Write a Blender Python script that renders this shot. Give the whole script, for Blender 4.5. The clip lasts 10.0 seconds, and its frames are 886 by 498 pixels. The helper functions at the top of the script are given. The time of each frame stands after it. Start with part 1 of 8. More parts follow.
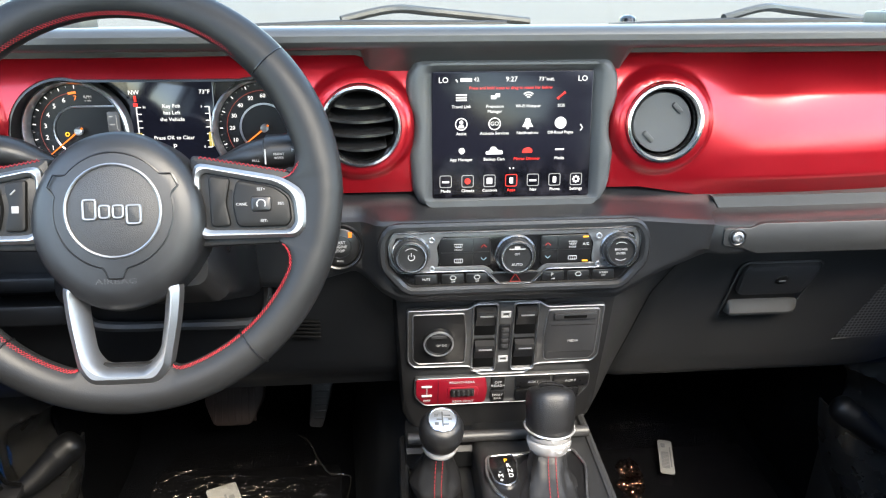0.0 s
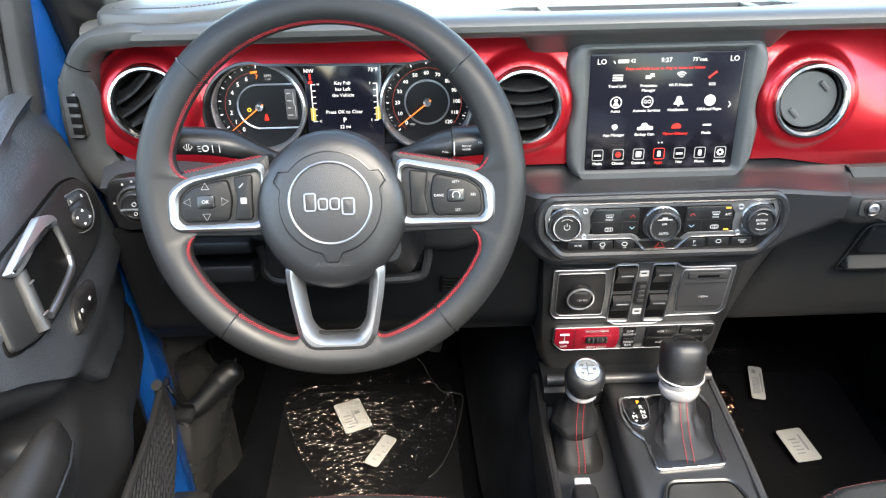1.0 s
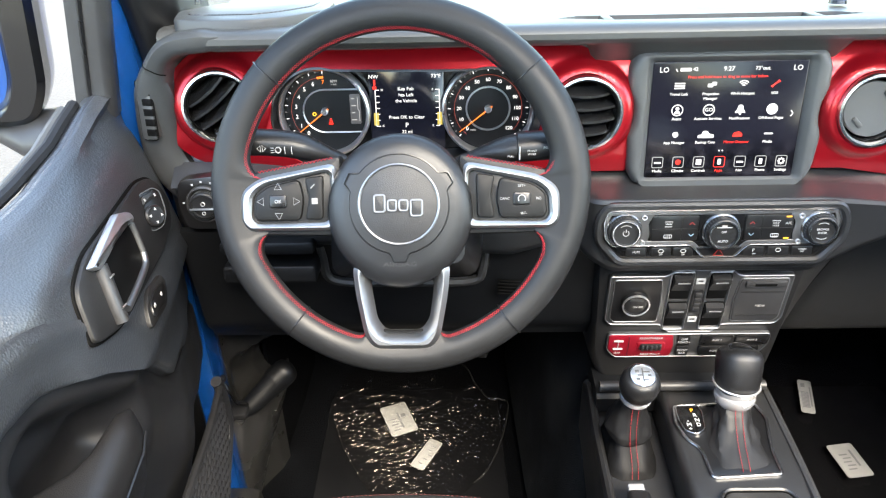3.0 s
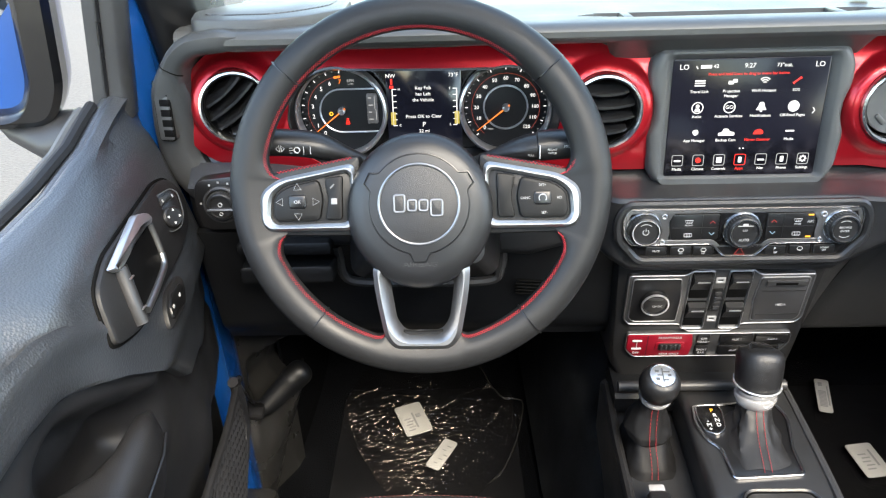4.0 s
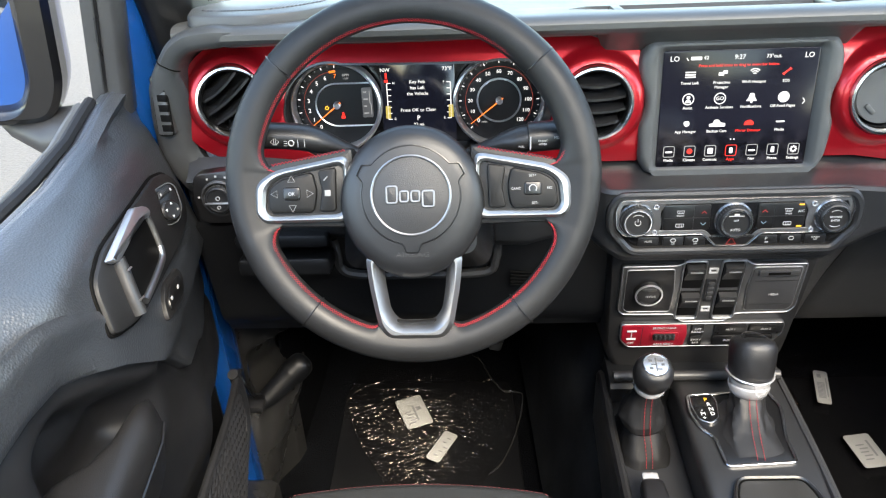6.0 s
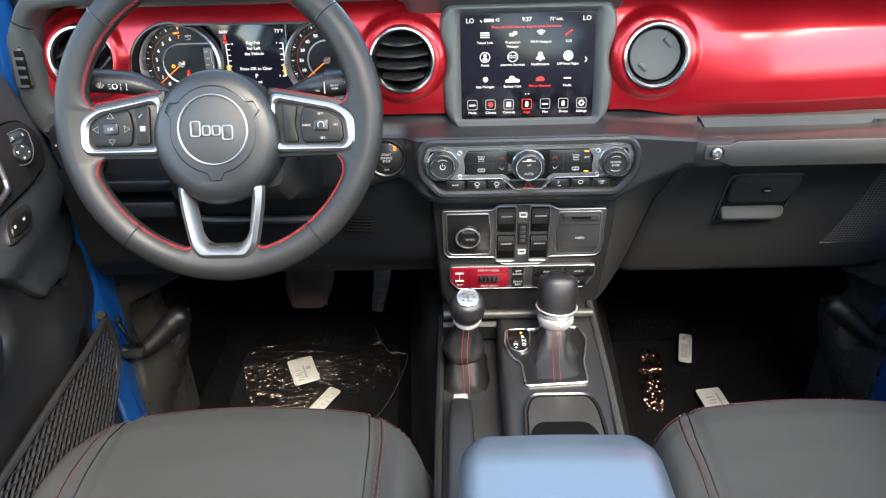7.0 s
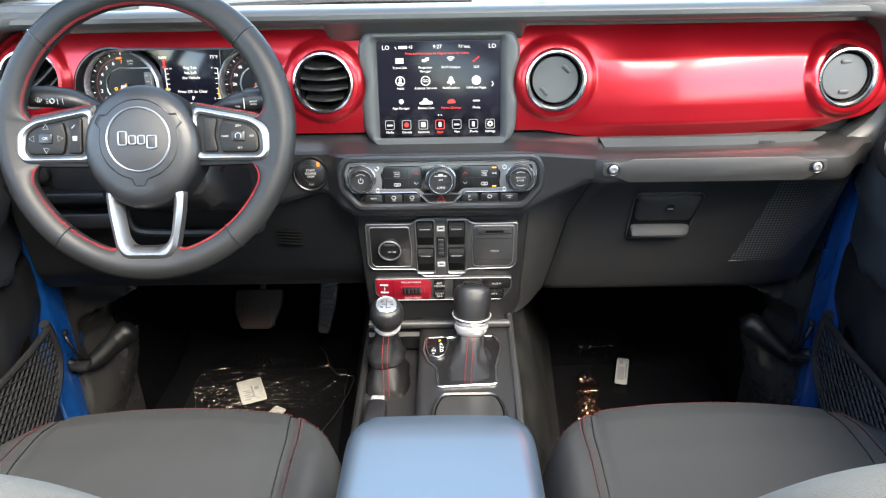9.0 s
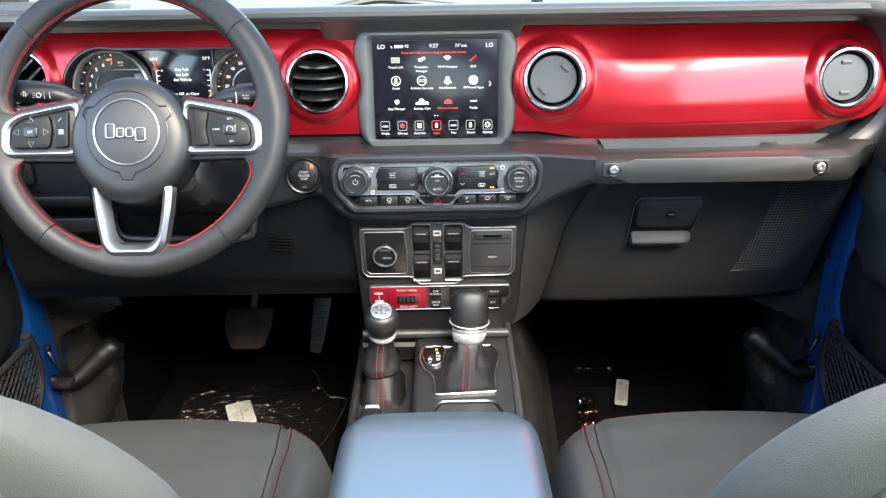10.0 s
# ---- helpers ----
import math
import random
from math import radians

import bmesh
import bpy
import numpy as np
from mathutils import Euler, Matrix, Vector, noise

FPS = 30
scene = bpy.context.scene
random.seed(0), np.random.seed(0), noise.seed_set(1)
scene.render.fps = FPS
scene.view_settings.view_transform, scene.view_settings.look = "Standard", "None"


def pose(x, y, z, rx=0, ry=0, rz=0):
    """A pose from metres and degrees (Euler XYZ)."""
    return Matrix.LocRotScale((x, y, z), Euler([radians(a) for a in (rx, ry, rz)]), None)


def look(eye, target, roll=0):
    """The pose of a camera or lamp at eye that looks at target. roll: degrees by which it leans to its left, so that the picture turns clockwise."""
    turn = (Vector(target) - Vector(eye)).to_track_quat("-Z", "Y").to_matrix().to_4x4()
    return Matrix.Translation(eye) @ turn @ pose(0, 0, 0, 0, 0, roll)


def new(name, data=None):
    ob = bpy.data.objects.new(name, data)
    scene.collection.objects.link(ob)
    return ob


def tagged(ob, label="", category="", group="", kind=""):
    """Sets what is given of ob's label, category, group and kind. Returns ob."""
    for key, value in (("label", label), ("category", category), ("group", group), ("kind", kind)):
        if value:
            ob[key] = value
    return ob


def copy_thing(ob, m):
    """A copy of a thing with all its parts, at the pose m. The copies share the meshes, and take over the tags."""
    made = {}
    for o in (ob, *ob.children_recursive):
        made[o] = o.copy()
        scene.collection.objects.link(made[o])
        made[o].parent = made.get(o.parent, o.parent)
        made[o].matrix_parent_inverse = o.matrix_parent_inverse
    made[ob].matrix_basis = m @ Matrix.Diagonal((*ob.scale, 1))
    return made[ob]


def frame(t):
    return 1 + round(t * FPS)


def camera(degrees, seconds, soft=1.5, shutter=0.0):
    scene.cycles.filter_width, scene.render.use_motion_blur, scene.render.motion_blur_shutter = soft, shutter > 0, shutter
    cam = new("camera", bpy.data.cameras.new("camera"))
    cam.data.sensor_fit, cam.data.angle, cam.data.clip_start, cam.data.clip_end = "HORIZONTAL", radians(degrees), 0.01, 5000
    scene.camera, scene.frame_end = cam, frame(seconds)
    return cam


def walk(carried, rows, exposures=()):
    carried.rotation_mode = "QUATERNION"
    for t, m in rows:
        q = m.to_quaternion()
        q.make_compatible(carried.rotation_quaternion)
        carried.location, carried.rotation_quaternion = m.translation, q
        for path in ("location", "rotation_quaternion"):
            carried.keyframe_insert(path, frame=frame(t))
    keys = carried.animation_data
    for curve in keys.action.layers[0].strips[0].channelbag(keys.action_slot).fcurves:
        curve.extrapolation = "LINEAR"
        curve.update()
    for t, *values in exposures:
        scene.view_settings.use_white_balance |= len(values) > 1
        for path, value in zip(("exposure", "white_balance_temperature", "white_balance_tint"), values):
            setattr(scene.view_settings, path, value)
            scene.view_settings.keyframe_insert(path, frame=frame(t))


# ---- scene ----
cam = camera(59.2, 10.0, 1.2)

PATH = [
    (0, (-0.151, -0.837, 1.04), (0.012, 0.967, 0.193), 0.5),
    (0.5, (-0.209, -0.815, 1.116), (-0.129, 0.893, 0.078), -0.7),
    (1, (-0.282, -0.86, 1.157), (-0.244, 0.818, 0.069), -1.0),
    (1.5, (-0.302, -0.895, 1.165), (-0.304, 0.785, 0.08), -1.3),
    (2, (-0.305, -0.898, 1.165), (-0.327, 0.791, 0.094), -1.5),
    (2.5, (-0.311, -0.887, 1.161), (-0.345, 0.806, 0.097), -1.4),
    (4, (-0.327, -0.872, 1.157), (-0.393, 0.819, 0.091), -2.1),
    (4.5, (-0.337, -0.873, 1.156), (-0.412, 0.814, 0.085), -2.4),
    (5, (-0.335, -0.872, 1.157), (-0.422, 0.81, 0.079), -2.6),
    (5.2, (-0.335, -0.872, 1.16), (-0.425, 0.806, 0.075), -2.6),
    (6.3, (-0.276, -0.908, 1.154), (-0.353, 0.784, 0.09), -2.7),
    (6.5, (-0.224, -0.937, 1.151), (-0.287, 0.757, 0.09), -2.3),
    (7, (-0.096, -1.03, 1.129), (-0.138, 0.675, 0.084), -1.8),
    (7.5, (-0.023, -1.092, 1.119), (-0.062, 0.627, 0.098), -1.5),
    (8, (0.006, -1.12, 1.113), (-0.032, 0.618, 0.124), -1.4),
    (8.5, (0.013, -1.125, 1.112), (-0.015, 0.629, 0.151), -1.1),
    (9, (0.014, -1.127, 1.111), (-0.007, 0.644, 0.183), -1.1),
    (9.5, (0.013, -1.127, 1.1), (0.002, 0.665, 0.211), -1.1),
    (10, (0.006, -1.124, 1.043), (0.007, 0.697, 0.216), -0.9),
]
walk(cam, [(t, look(eye, target, roll)) for t, eye, target, roll in PATH], [(0, 3.69, 7550, 7), (0.5, 3.91, 7550, 7), (1, 3.91, 7550, 7), (2.5, 3.94, 7550, 7), (4, 3.53, 7550, 7), (5.2, 3.45, 7550, 7), (7, 3.77, 7550, 7), (7.5, 3.82, 7550, 7), (10, 3.87, 7550, 7)])

# ---- light ----
world = bpy.data.worlds.new("world")
scene.world = world
world.use_nodes = True
wn = world.node_tree.nodes
sky = wn.new("ShaderNodeTexSky")
sky.sky_type, sky.sun_disc = "NISHITA", False
sky.sun_elevation, sky.sun_rotation = radians(54), radians(149)
world.node_tree.links.new(sky.outputs["Color"], wn["Background"].inputs["Color"])
wn["Background"].inputs["Strength"].default_value = 0.15
sun_data = bpy.data.lights.new("sun", "SUN")
sun_data.energy, sun_data.angle, sun_data.color = 1.6, radians(38), (1.0, 0.95, 0.88)
sun = new("sun", sun_data)
sun.matrix_basis = look((2.2, -3.6, 5.8), (0, 0, 0))


# ---- materials ----
def mat(name, col, rough=0.5, metal=0.0, var=0.12, grain=900.0, bump=0.15, big=14.0, coat=0.0, depth=0.0004, rvar=0.12, spec=0.5, coat_rough=0.08):
    m = bpy.data.materials.new(name)
    m.use_nodes = True
    nt = m.node_tree
    b = nt.nodes["Principled BSDF"]
    b.inputs["Metallic"].default_value = metal
    b.inputs["Coat Weight"].default_value = coat
    b.inputs["Coat Roughness"].default_value = coat_rough
    b.inputs["Specular IOR Level"].default_value = spec
    tc = nt.nodes.new("ShaderNodeTexCoord")

    def noise_at(scale, detail):
        n = nt.nodes.new("ShaderNodeTexNoise")
        n.inputs["Scale"].default_value, n.inputs["Detail"].default_value = scale, detail
        nt.links.new(tc.outputs["Object"], n.inputs["Vector"])
        return n

    fine, broad = noise_at(grain, 2), noise_at(big, 4)
    add = nt.nodes.new("ShaderNodeMath")
    add.operation = "MULTIPLY_ADD"
    add.inputs[1].default_value = 0.45
    nt.links.new(fine.outputs["Fac"], add.inputs[0])
    half = nt.nodes.new("ShaderNodeMath")
    half.operation = "MULTIPLY"
    half.inputs[1].default_value = 0.55
    nt.links.new(broad.outputs["Fac"], half.inputs[0])
    nt.links.new(half.outputs[0], add.inputs[2])
    ramp = nt.nodes.new("ShaderNodeValToRGB")
    lo, hi = [max(c * (1 - var), 0) for c in col], [min(c * (1 + var), 1) for c in col]
    ramp.color_ramp.elements[0].position, ramp.color_ramp.elements[1].position = 0.3, 0.7
    ramp.color_ramp.elements[0].color, ramp.color_ramp.elements[1].color = (*lo, 1), (*hi, 1)
    nt.links.new(add.outputs[0], ramp.inputs["Fac"])
    nt.links.new(ramp.outputs["Color"], b.inputs["Base Color"])
    rr = nt.nodes.new("ShaderNodeMapRange")
    rr.inputs["From Min"].default_value, rr.inputs["From Max"].default_value = 0.3, 0.7
    rr.inputs["To Min"].default_value, rr.inputs["To Max"].default_value = max(rough - rvar * rough, 0.02), min(rough + rvar * rough, 1)
    nt.links.new(broad.outputs["Fac"], rr.inputs["Value"])
    nt.links.new(rr.outputs["Result"], b.inputs["Roughness"])
    if bump:
        bn = nt.nodes.new("ShaderNodeBump")
        bn.inputs["Strength"].default_value, bn.inputs["Distance"].default_value = bump, depth
        nt.links.new(fine.outputs["Fac"], bn.inputs["Height"])
        nt.links.new(bn.outputs["Normal"], b.inputs["Normal"])
    return m


def voronoi_bump(m, scale, strength, depth, feature="F1"):
    """Pebbled or woven relief on top of a material of mat()."""
    nt = m.node_tree
    b = nt.nodes["Principled BSDF"]
    tc = nt.nodes["Texture Coordinate"]
    v = nt.nodes.new("ShaderNodeTexVoronoi")
    v.feature = feature
    v.inputs["Scale"].default_value = scale
    nt.links.new(tc.outputs["Object"], v.inputs["Vector"])
    bn = nt.nodes.new("ShaderNodeBump")
    bn.inputs["Strength"].default_value, bn.inputs["Distance"].default_value = strength, depth
    nt.links.new(v.outputs["Distance"], bn.inputs["Height"])
    if b.inputs["Normal"].links:
        nt.links.new(b.inputs["Normal"].links[0].from_socket, bn.inputs["Normal"])
    nt.links.new(bn.outputs["Normal"], b.inputs["Normal"])
    return m


def glow(name, col, strength):
    m = bpy.data.materials.new(name)
    m.use_nodes = True
    b = m.node_tree.nodes["Principled BSDF"]
    b.inputs["Base Color"].default_value = (*[c * 0.1 for c in col], 1)
    b.inputs["Roughness"].default_value = 0.4
    b.inputs["Emission Color"].default_value = (*col, 1)
    b.inputs["Emission Strength"].default_value = strength
    return m


M_PAD = mat("dash pad plastic", (0.036, 0.037, 0.037), 0.42, bump=0.3, grain=1400)
M_DASH = mat("dark moulded plastic", (0.025, 0.025, 0.026), 0.4, bump=0.3, grain=1400)
M_BLACK = mat("black plastic", (0.0065, 0.0065, 0.007), 0.3, bump=0.15)
M_GLOSS = mat("gloss black", (0.005, 0.005, 0.0055), 0.16, bump=0.0, rvar=0.3)
M_PALESEAL = mat("grey weathered seal", (0.06, 0.06, 0.057), 0.5, bump=0.1)
M_STACK = mat("dark console plastic", (0.011, 0.011, 0.0115), 0.36, bump=0.3, grain=1400, spec=0.4)
M_STRIP = mat("grey seam strip", (0.042, 0.043, 0.043), 0.45, bump=0.25, grain=1600)
M_LOWDASH = mat("charcoal dash plastic", (0.0122, 0.0127, 0.0138), 0.34, bump=0.3, grain=1400)
M_GLOVE = mat("grained dash plastic", (0.023, 0.023, 0.0234), 0.38, bump=0.4, grain=1300, spec=0.4)
M_GRIP = mat("soft grip rubber", (0.013, 0.0132, 0.013), 0.5, bump=0.3, grain=1400)
M_BEZEL = mat("grey bezel plastic", (0.052, 0.0545, 0.056), 0.45, bump=0.25, grain=1600)
M_RED = mat("red metallic paint", (0.33, 0.005, 0.012), 0.32, metal=0.6, var=0.06, grain=2500, bump=0.05, coat=0.35, coat_rough=0.14)
M_REDSW = mat("red switch plastic", (0.17, 0.004, 0.012), 0.35, bump=0.1)
M_CHROME = mat("satin chrome", (0.72, 0.72, 0.73), 0.2, metal=1.0, var=0.04, bump=0.02)
M_SILVER = mat("brushed silver", (0.55, 0.56, 0.58), 0.3, metal=0.9, var=0.06, bump=0.05)
M_TRIMGREY = mat("grey panel trim", (0.09, 0.091, 0.093), 0.32, metal=0.7, var=0.06)
M_LEATHER = voronoi_bump(mat("black leather", (0.0095, 0.0095, 0.0102), 0.36, bump=0.2, grain=2200), 1000, 0.5, 0.0005)
M_RIM = voronoi_bump(mat("wheel leather", (0.0105, 0.0108, 0.0114), 0.46, bump=0.2, grain=2400, spec=0.32), 1300, 0.15, 0.0002)
M_BOOT = voronoi_bump(mat("soft boot leather", (0.006, 0.006, 0.0064), 0.5, bump=0.2, grain=900, spec=0.25), 900, 0.25, 0.0003)
M_SEATSTITCH = mat("dull red thread", (0.13, 0.02, 0.027), 0.7, bump=0.2)
M_DIMCHROME = mat("smoked chrome", (0.42, 0.42, 0.43), 0.24, metal=1.0, var=0.05, bump=0.02)
M_SPOKE = mat("satin spoke silver", (0.35, 0.354, 0.36), 0.42, metal=1.0, var=0.06, bump=0.05)
M_PADKEY = mat("dark key plastic", (0.0075, 0.0074, 0.0074), 0.48, bump=0.2, grain=1600, spec=0.22)
M_COVER = voronoi_bump(mat("grained cover vinyl", (0.0098, 0.0102, 0.0112), 0.4, bump=0.2, grain=2200), 1500, 0.18, 0.0002)
M_LINE = mat("dim satin line", (0.30, 0.302, 0.31), 0.48, metal=1.0, var=0.05, bump=0.03)
M_MARK = mat("dull white print", (0.34, 0.34, 0.34), 0.6, bump=0)
M_GEARBOOT = voronoi_bump(mat("grey boot leather", (0.010, 0.010, 0.0105), 0.48, bump=0.2, grain=900, spec=0.35), 900, 0.25, 0.0003)
M_KICK = mat("satin kick panel", (0.015, 0.015, 0.0146), 0.3, bump=0.15, grain=1200, spec=0.6)
M_SILL = mat("satin sill plastic", (0.022, 0.0218, 0.0212), 0.28, bump=0.15, grain=1200, spec=0.7)
M_STITCH = mat("red thread", (0.3, 0.014, 0.022), 0.6, bump=0.2)
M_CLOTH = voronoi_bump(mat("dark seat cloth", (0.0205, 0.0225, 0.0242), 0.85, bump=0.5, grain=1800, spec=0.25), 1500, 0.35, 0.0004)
# Same cloth, paler: sunlight on the backrest is put into its colour.
M_CLOTH2 = voronoi_bump(mat("seat cloth in sunlit tone", (0.074, 0.0742, 0.070), 0.85, bump=0.5, grain=1800, spec=0.25), 1500, 0.35, 0.0004)
# The sky's reflection is put into the base colour as a blue tint.
M_LID = voronoi_bump(mat("armrest vinyl tinted by sky", (0.034, 0.05, 0.07), 0.3, var=0.03, rvar=0.04, bump=0.2, grain=1500, coat=0.9, coat_rough=0.25, spec=0.8), 900, 0.12, 0.0002)
# Same carpet as the tunnel; the footwell's shade is put into this colour.
M_CARPET = mat("carpet with footwell shade", (0.0021, 0.0024, 0.0031), 0.95, var=0.7, grain=420, bump=1.0, depth=0.003, spec=0.05)
# The carpet in a paler tone, for the light that falls on the tunnel.
M_TUNNEL = mat("speckled carpet in lit tone", (0.013, 0.0138, 0.0142), 0.95, var=0.95, grain=650, bump=1.0, depth=0.003, spec=0.1)
# Darkened past its own black to hold the footwell shade.
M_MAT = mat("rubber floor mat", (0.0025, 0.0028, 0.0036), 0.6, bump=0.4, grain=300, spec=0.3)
M_BLUE = mat("blue body paint", (0.002, 0.052, 0.215), 0.2, metal=0.2, var=0.05, bump=0.0, coat=0.6)
M_RUBBER = mat("black rubber", (0.009, 0.009, 0.01), 0.6, bump=0.2, spec=0.3)
M_WHITE = mat("printed white", (0.75, 0.75, 0.75), 0.6, bump=0)
M_PAPER = mat("white paper label", (0.38, 0.372, 0.35), 0.6, var=0.08, bump=0.1)
M_INK = mat("grey ink", (0.22, 0.22, 0.22), 0.7, bump=0)
M_DOOR = voronoi_bump(mat("door panel vinyl", (0.023, 0.026, 0.0305), 0.42, bump=0.35, grain=1200, coat=0.8, coat_rough=0.32), 420, 0.7, 0.0008)
M_DOORLOW = mat("lower door plastic", (0.0085, 0.0088, 0.010), 0.42, bump=0.3, grain=1400)
M_GROUND = mat("sunlit asphalt", (0.058, 0.055, 0.050), 0.9, var=0.25, grain=60, bump=0.6, big=0.6, depth=0.01)
M_LINER = mat("grey headliner", (0.4, 0.4, 0.39), 0.9, bump=0.3)
# Near-black for hollows, slots and gaps: their shade is put into the colour.
M_VOID = mat("black for unlit hollows", (0.0015, 0.0015, 0.0015), 0.7, bump=0, spec=0.1)
def thin_glass(name="window glass", tint=(0.93, 0.96, 0.95)):
    """A thin pane: clear or tinted, with a mirror-like gloss by the Fresnel law."""
    m = bpy.data.materials.new(name)
    m.use_nodes = True
    nt = m.node_tree
    nt.nodes.remove(nt.nodes["Principled BSDF"])
    tr, gl, mx, fr = [nt.nodes.new("ShaderNode" + k) for k in ("BsdfTransparent", "BsdfGlossy", "MixShader", "LayerWeight")]
    tr.inputs["Color"].default_value = (*tint, 1)
    gl.inputs["Roughness"].default_value = 0.0
    fr.inputs["Blend"].default_value = 0.5
    up, sc = nt.nodes.new("ShaderNodeMath"), nt.nodes.new("ShaderNodeMath")
    up.operation, sc.operation = "POWER", "MULTIPLY_ADD"
    up.inputs[1].default_value, sc.inputs[1].default_value, sc.inputs[2].default_value = 5.0, 0.9, 0.035
    nt.links.new(fr.outputs["Facing"], up.inputs[0])
    nt.links.new(up.outputs[0], sc.inputs[0])
    nt.links.new(sc.outputs[0], mx.inputs["Fac"])
    nt.links.new(tr.outputs[0], mx.inputs[1])
    nt.links.new(gl.outputs[0], mx.inputs[2])
    nt.links.new(mx.outputs[0], nt.nodes["Material Output"].inputs["Surface"])
    return m


M_GLASS = thin_glass()
M_PRIVACY = thin_glass("privacy glass", (0.45, 0.46, 0.46))
M_HOODW = mat("wiper black", (0.012, 0.012, 0.012), 0.5)
M_MIRROR = mat("mirror silvering", (0.85, 0.87, 0.9), 0.02, metal=1.0, var=0.0, bump=0)
def mesh_material(axes=(1, 0, 1), scale=178):
    """Punched metal: small round holes in a dark sheet."""
    m = mat("speaker mesh", (0.05, 0.05, 0.052), 0.45, bump=0.0)
    nt = m.node_tree
    b = nt.nodes["Principled BSDF"]
    v = nt.nodes.new("ShaderNodeTexVoronoi")
    v.inputs["Scale"].default_value, v.inputs["Randomness"].default_value = scale, 0.0
    flat = nt.nodes.new("ShaderNodeVectorMath")
    flat.operation = "MULTIPLY"
    flat.inputs[1].default_value = axes
    nt.links.new(nt.nodes["Texture Coordinate"].outputs["Object"], flat.inputs[0])
    nt.links.new(flat.outputs[0], v.inputs["Vector"])
    r = nt.nodes.new("ShaderNodeValToRGB")
    r.color_ramp.elements[0].position, r.color_ramp.elements[1].position = 0.34, 0.42
    r.color_ramp.elements[0].color, r.color_ramp.elements[1].color = (0.003, 0.003, 0.003, 1), (0.075, 0.075, 0.077, 1)
    nt.links.new(v.outputs["Distance"], r.inputs["Fac"])
    nt.links.new(r.outputs["Color"], b.inputs["Base Color"])
    return m


M_MESH = mesh_material()
M_SPEAKER = mesh_material((1, 1, 0), 240)
E_WHITE = glow("lit white", (0.85, 0.88, 0.95), 0.14)
E_DIM = glow("lit grey", (0.5, 0.52, 0.56), 0.09)
E_RED = glow("lit red", (1.0, 0.03, 0.02), 0.13)
E_ORANGE = glow("lit orange", (1.0, 0.22, 0.02), 0.15)
E_AMBER = glow("lit amber", (1.0, 0.5, 0.05), 0.18)
E_SCREEN = glow("screen ground", (0.012, 0.014, 0.028), 0.06)
E_SCREEN.node_tree.nodes["Principled BSDF"].inputs["Roughness"].default_value = 0.12
E_GREYPANEL = glow("dim grey panel", (0.3, 0.31, 0.34), 0.02)
E_BAND = glow("dull red line", (0.8, 0.12, 0.08), 0.05)
E_FILL = glow("olive gauge fill", (0.62, 0.5, 0.12), 0.09)
M_CONSOLE = mat("satin console plastic", (0.013, 0.0132, 0.0138), 0.36, bump=0.3, grain=1200, spec=0.65)
M_SURROUND = mat("matte black surround", (0.010, 0.010, 0.0105), 0.5, bump=0.3, grain=1400, spec=0.4)
M_TRAY = mat("satin tray plastic", (0.026, 0.026, 0.0255), 0.34, bump=0.2, spec=0.6)
M_SLAT = mat("satin vent slat", (0.012, 0.012, 0.0125), 0.22, bump=0.0)
# Darker than the dash plastic: shade by the wheel is put into this colour.
M_KNEE = mat("shade-dark matte black", (0.0030, 0.0034, 0.0042), 0.45, bump=0.2, spec=0.35)
M_COLLAR = mat("satin bright collar", (0.6, 0.6, 0.61), 0.26, metal=0.65, var=0.04, bump=0.03)
# Seat cloth once more, darker: the headrest's shade is put into its colour.
M_HEADREST = mat("seat cloth in shaded tone", (0.0075, 0.0078, 0.0078), 0.9, bump=0.15, grain=1800, spec=0.2)
M_BAR = mat("black grained bar", (0.012, 0.0122, 0.0125), 0.4, bump=0.4, grain=900)


# ---- mesh makers ----
def thing(name, label, category, m=None, group="", kind=""):
    ob = new(name)
    ob.empty_display_size = 0.05
    if m is not None:
        ob.matrix_basis = m
    return tagged(ob, label, category, group, kind)


def part(name, bm, material, parent=None, label="", sharp=38, m=None):
    me = bpy.data.meshes.new(name)
    bmesh.ops.recalc_face_normals(bm, faces=bm.faces)
    bm.to_mesh(me)
    bm.free()
    me.polygons.foreach_set("use_smooth", [True] * len(me.polygons))
    me.set_sharp_from_angle(angle=radians(sharp))
    me.materials.append(material)
    ob = new(name, me)
    ob.parent = parent
    if m is not None:
        ob.matrix_basis = m
    return tagged(ob, label)


def box(x0, x1, y0, y1, z0, z1, bevel=0.0, seg=2):
    bm = bmesh.new()
    bmesh.ops.create_cube(bm, size=1.0)
    for v in bm.verts:
        v.co = Vector(((x0 + x1) / 2 + v.co.x * (x1 - x0), (y0 + y1) / 2 + v.co.y * (y1 - y0), (z0 + z1) / 2 + v.co.z * (z1 - z0)))
    if bevel:
        bmesh.ops.bevel(bm, geom=list(bm.edges), offset=bevel, segments=seg, profile=0.5, affect="EDGES")
    return bm


def rounded(pts, r, n=4):
    """A polygon with its corners rounded by the radius r (or one radius a corner)."""
    out, k = [], len(pts)
    for i in range(k):
        p, a, b = Vector(pts[i]), Vector(pts[i - 1]), Vector(pts[(i + 1) % k])
        rad = r[i] if isinstance(r, (list, tuple)) else r
        da, db = (a - p), (b - p)
        cut = min(rad, da.length * 0.45, db.length * 0.45)
        s, e = p + da.normalized() * cut, p + db.normalized() * cut
        for j in range(n + 1):
            t = j / n
            out.append(tuple((1 - t) ** 2 * s + 2 * t * (1 - t) * p + t * t * e))
    return out


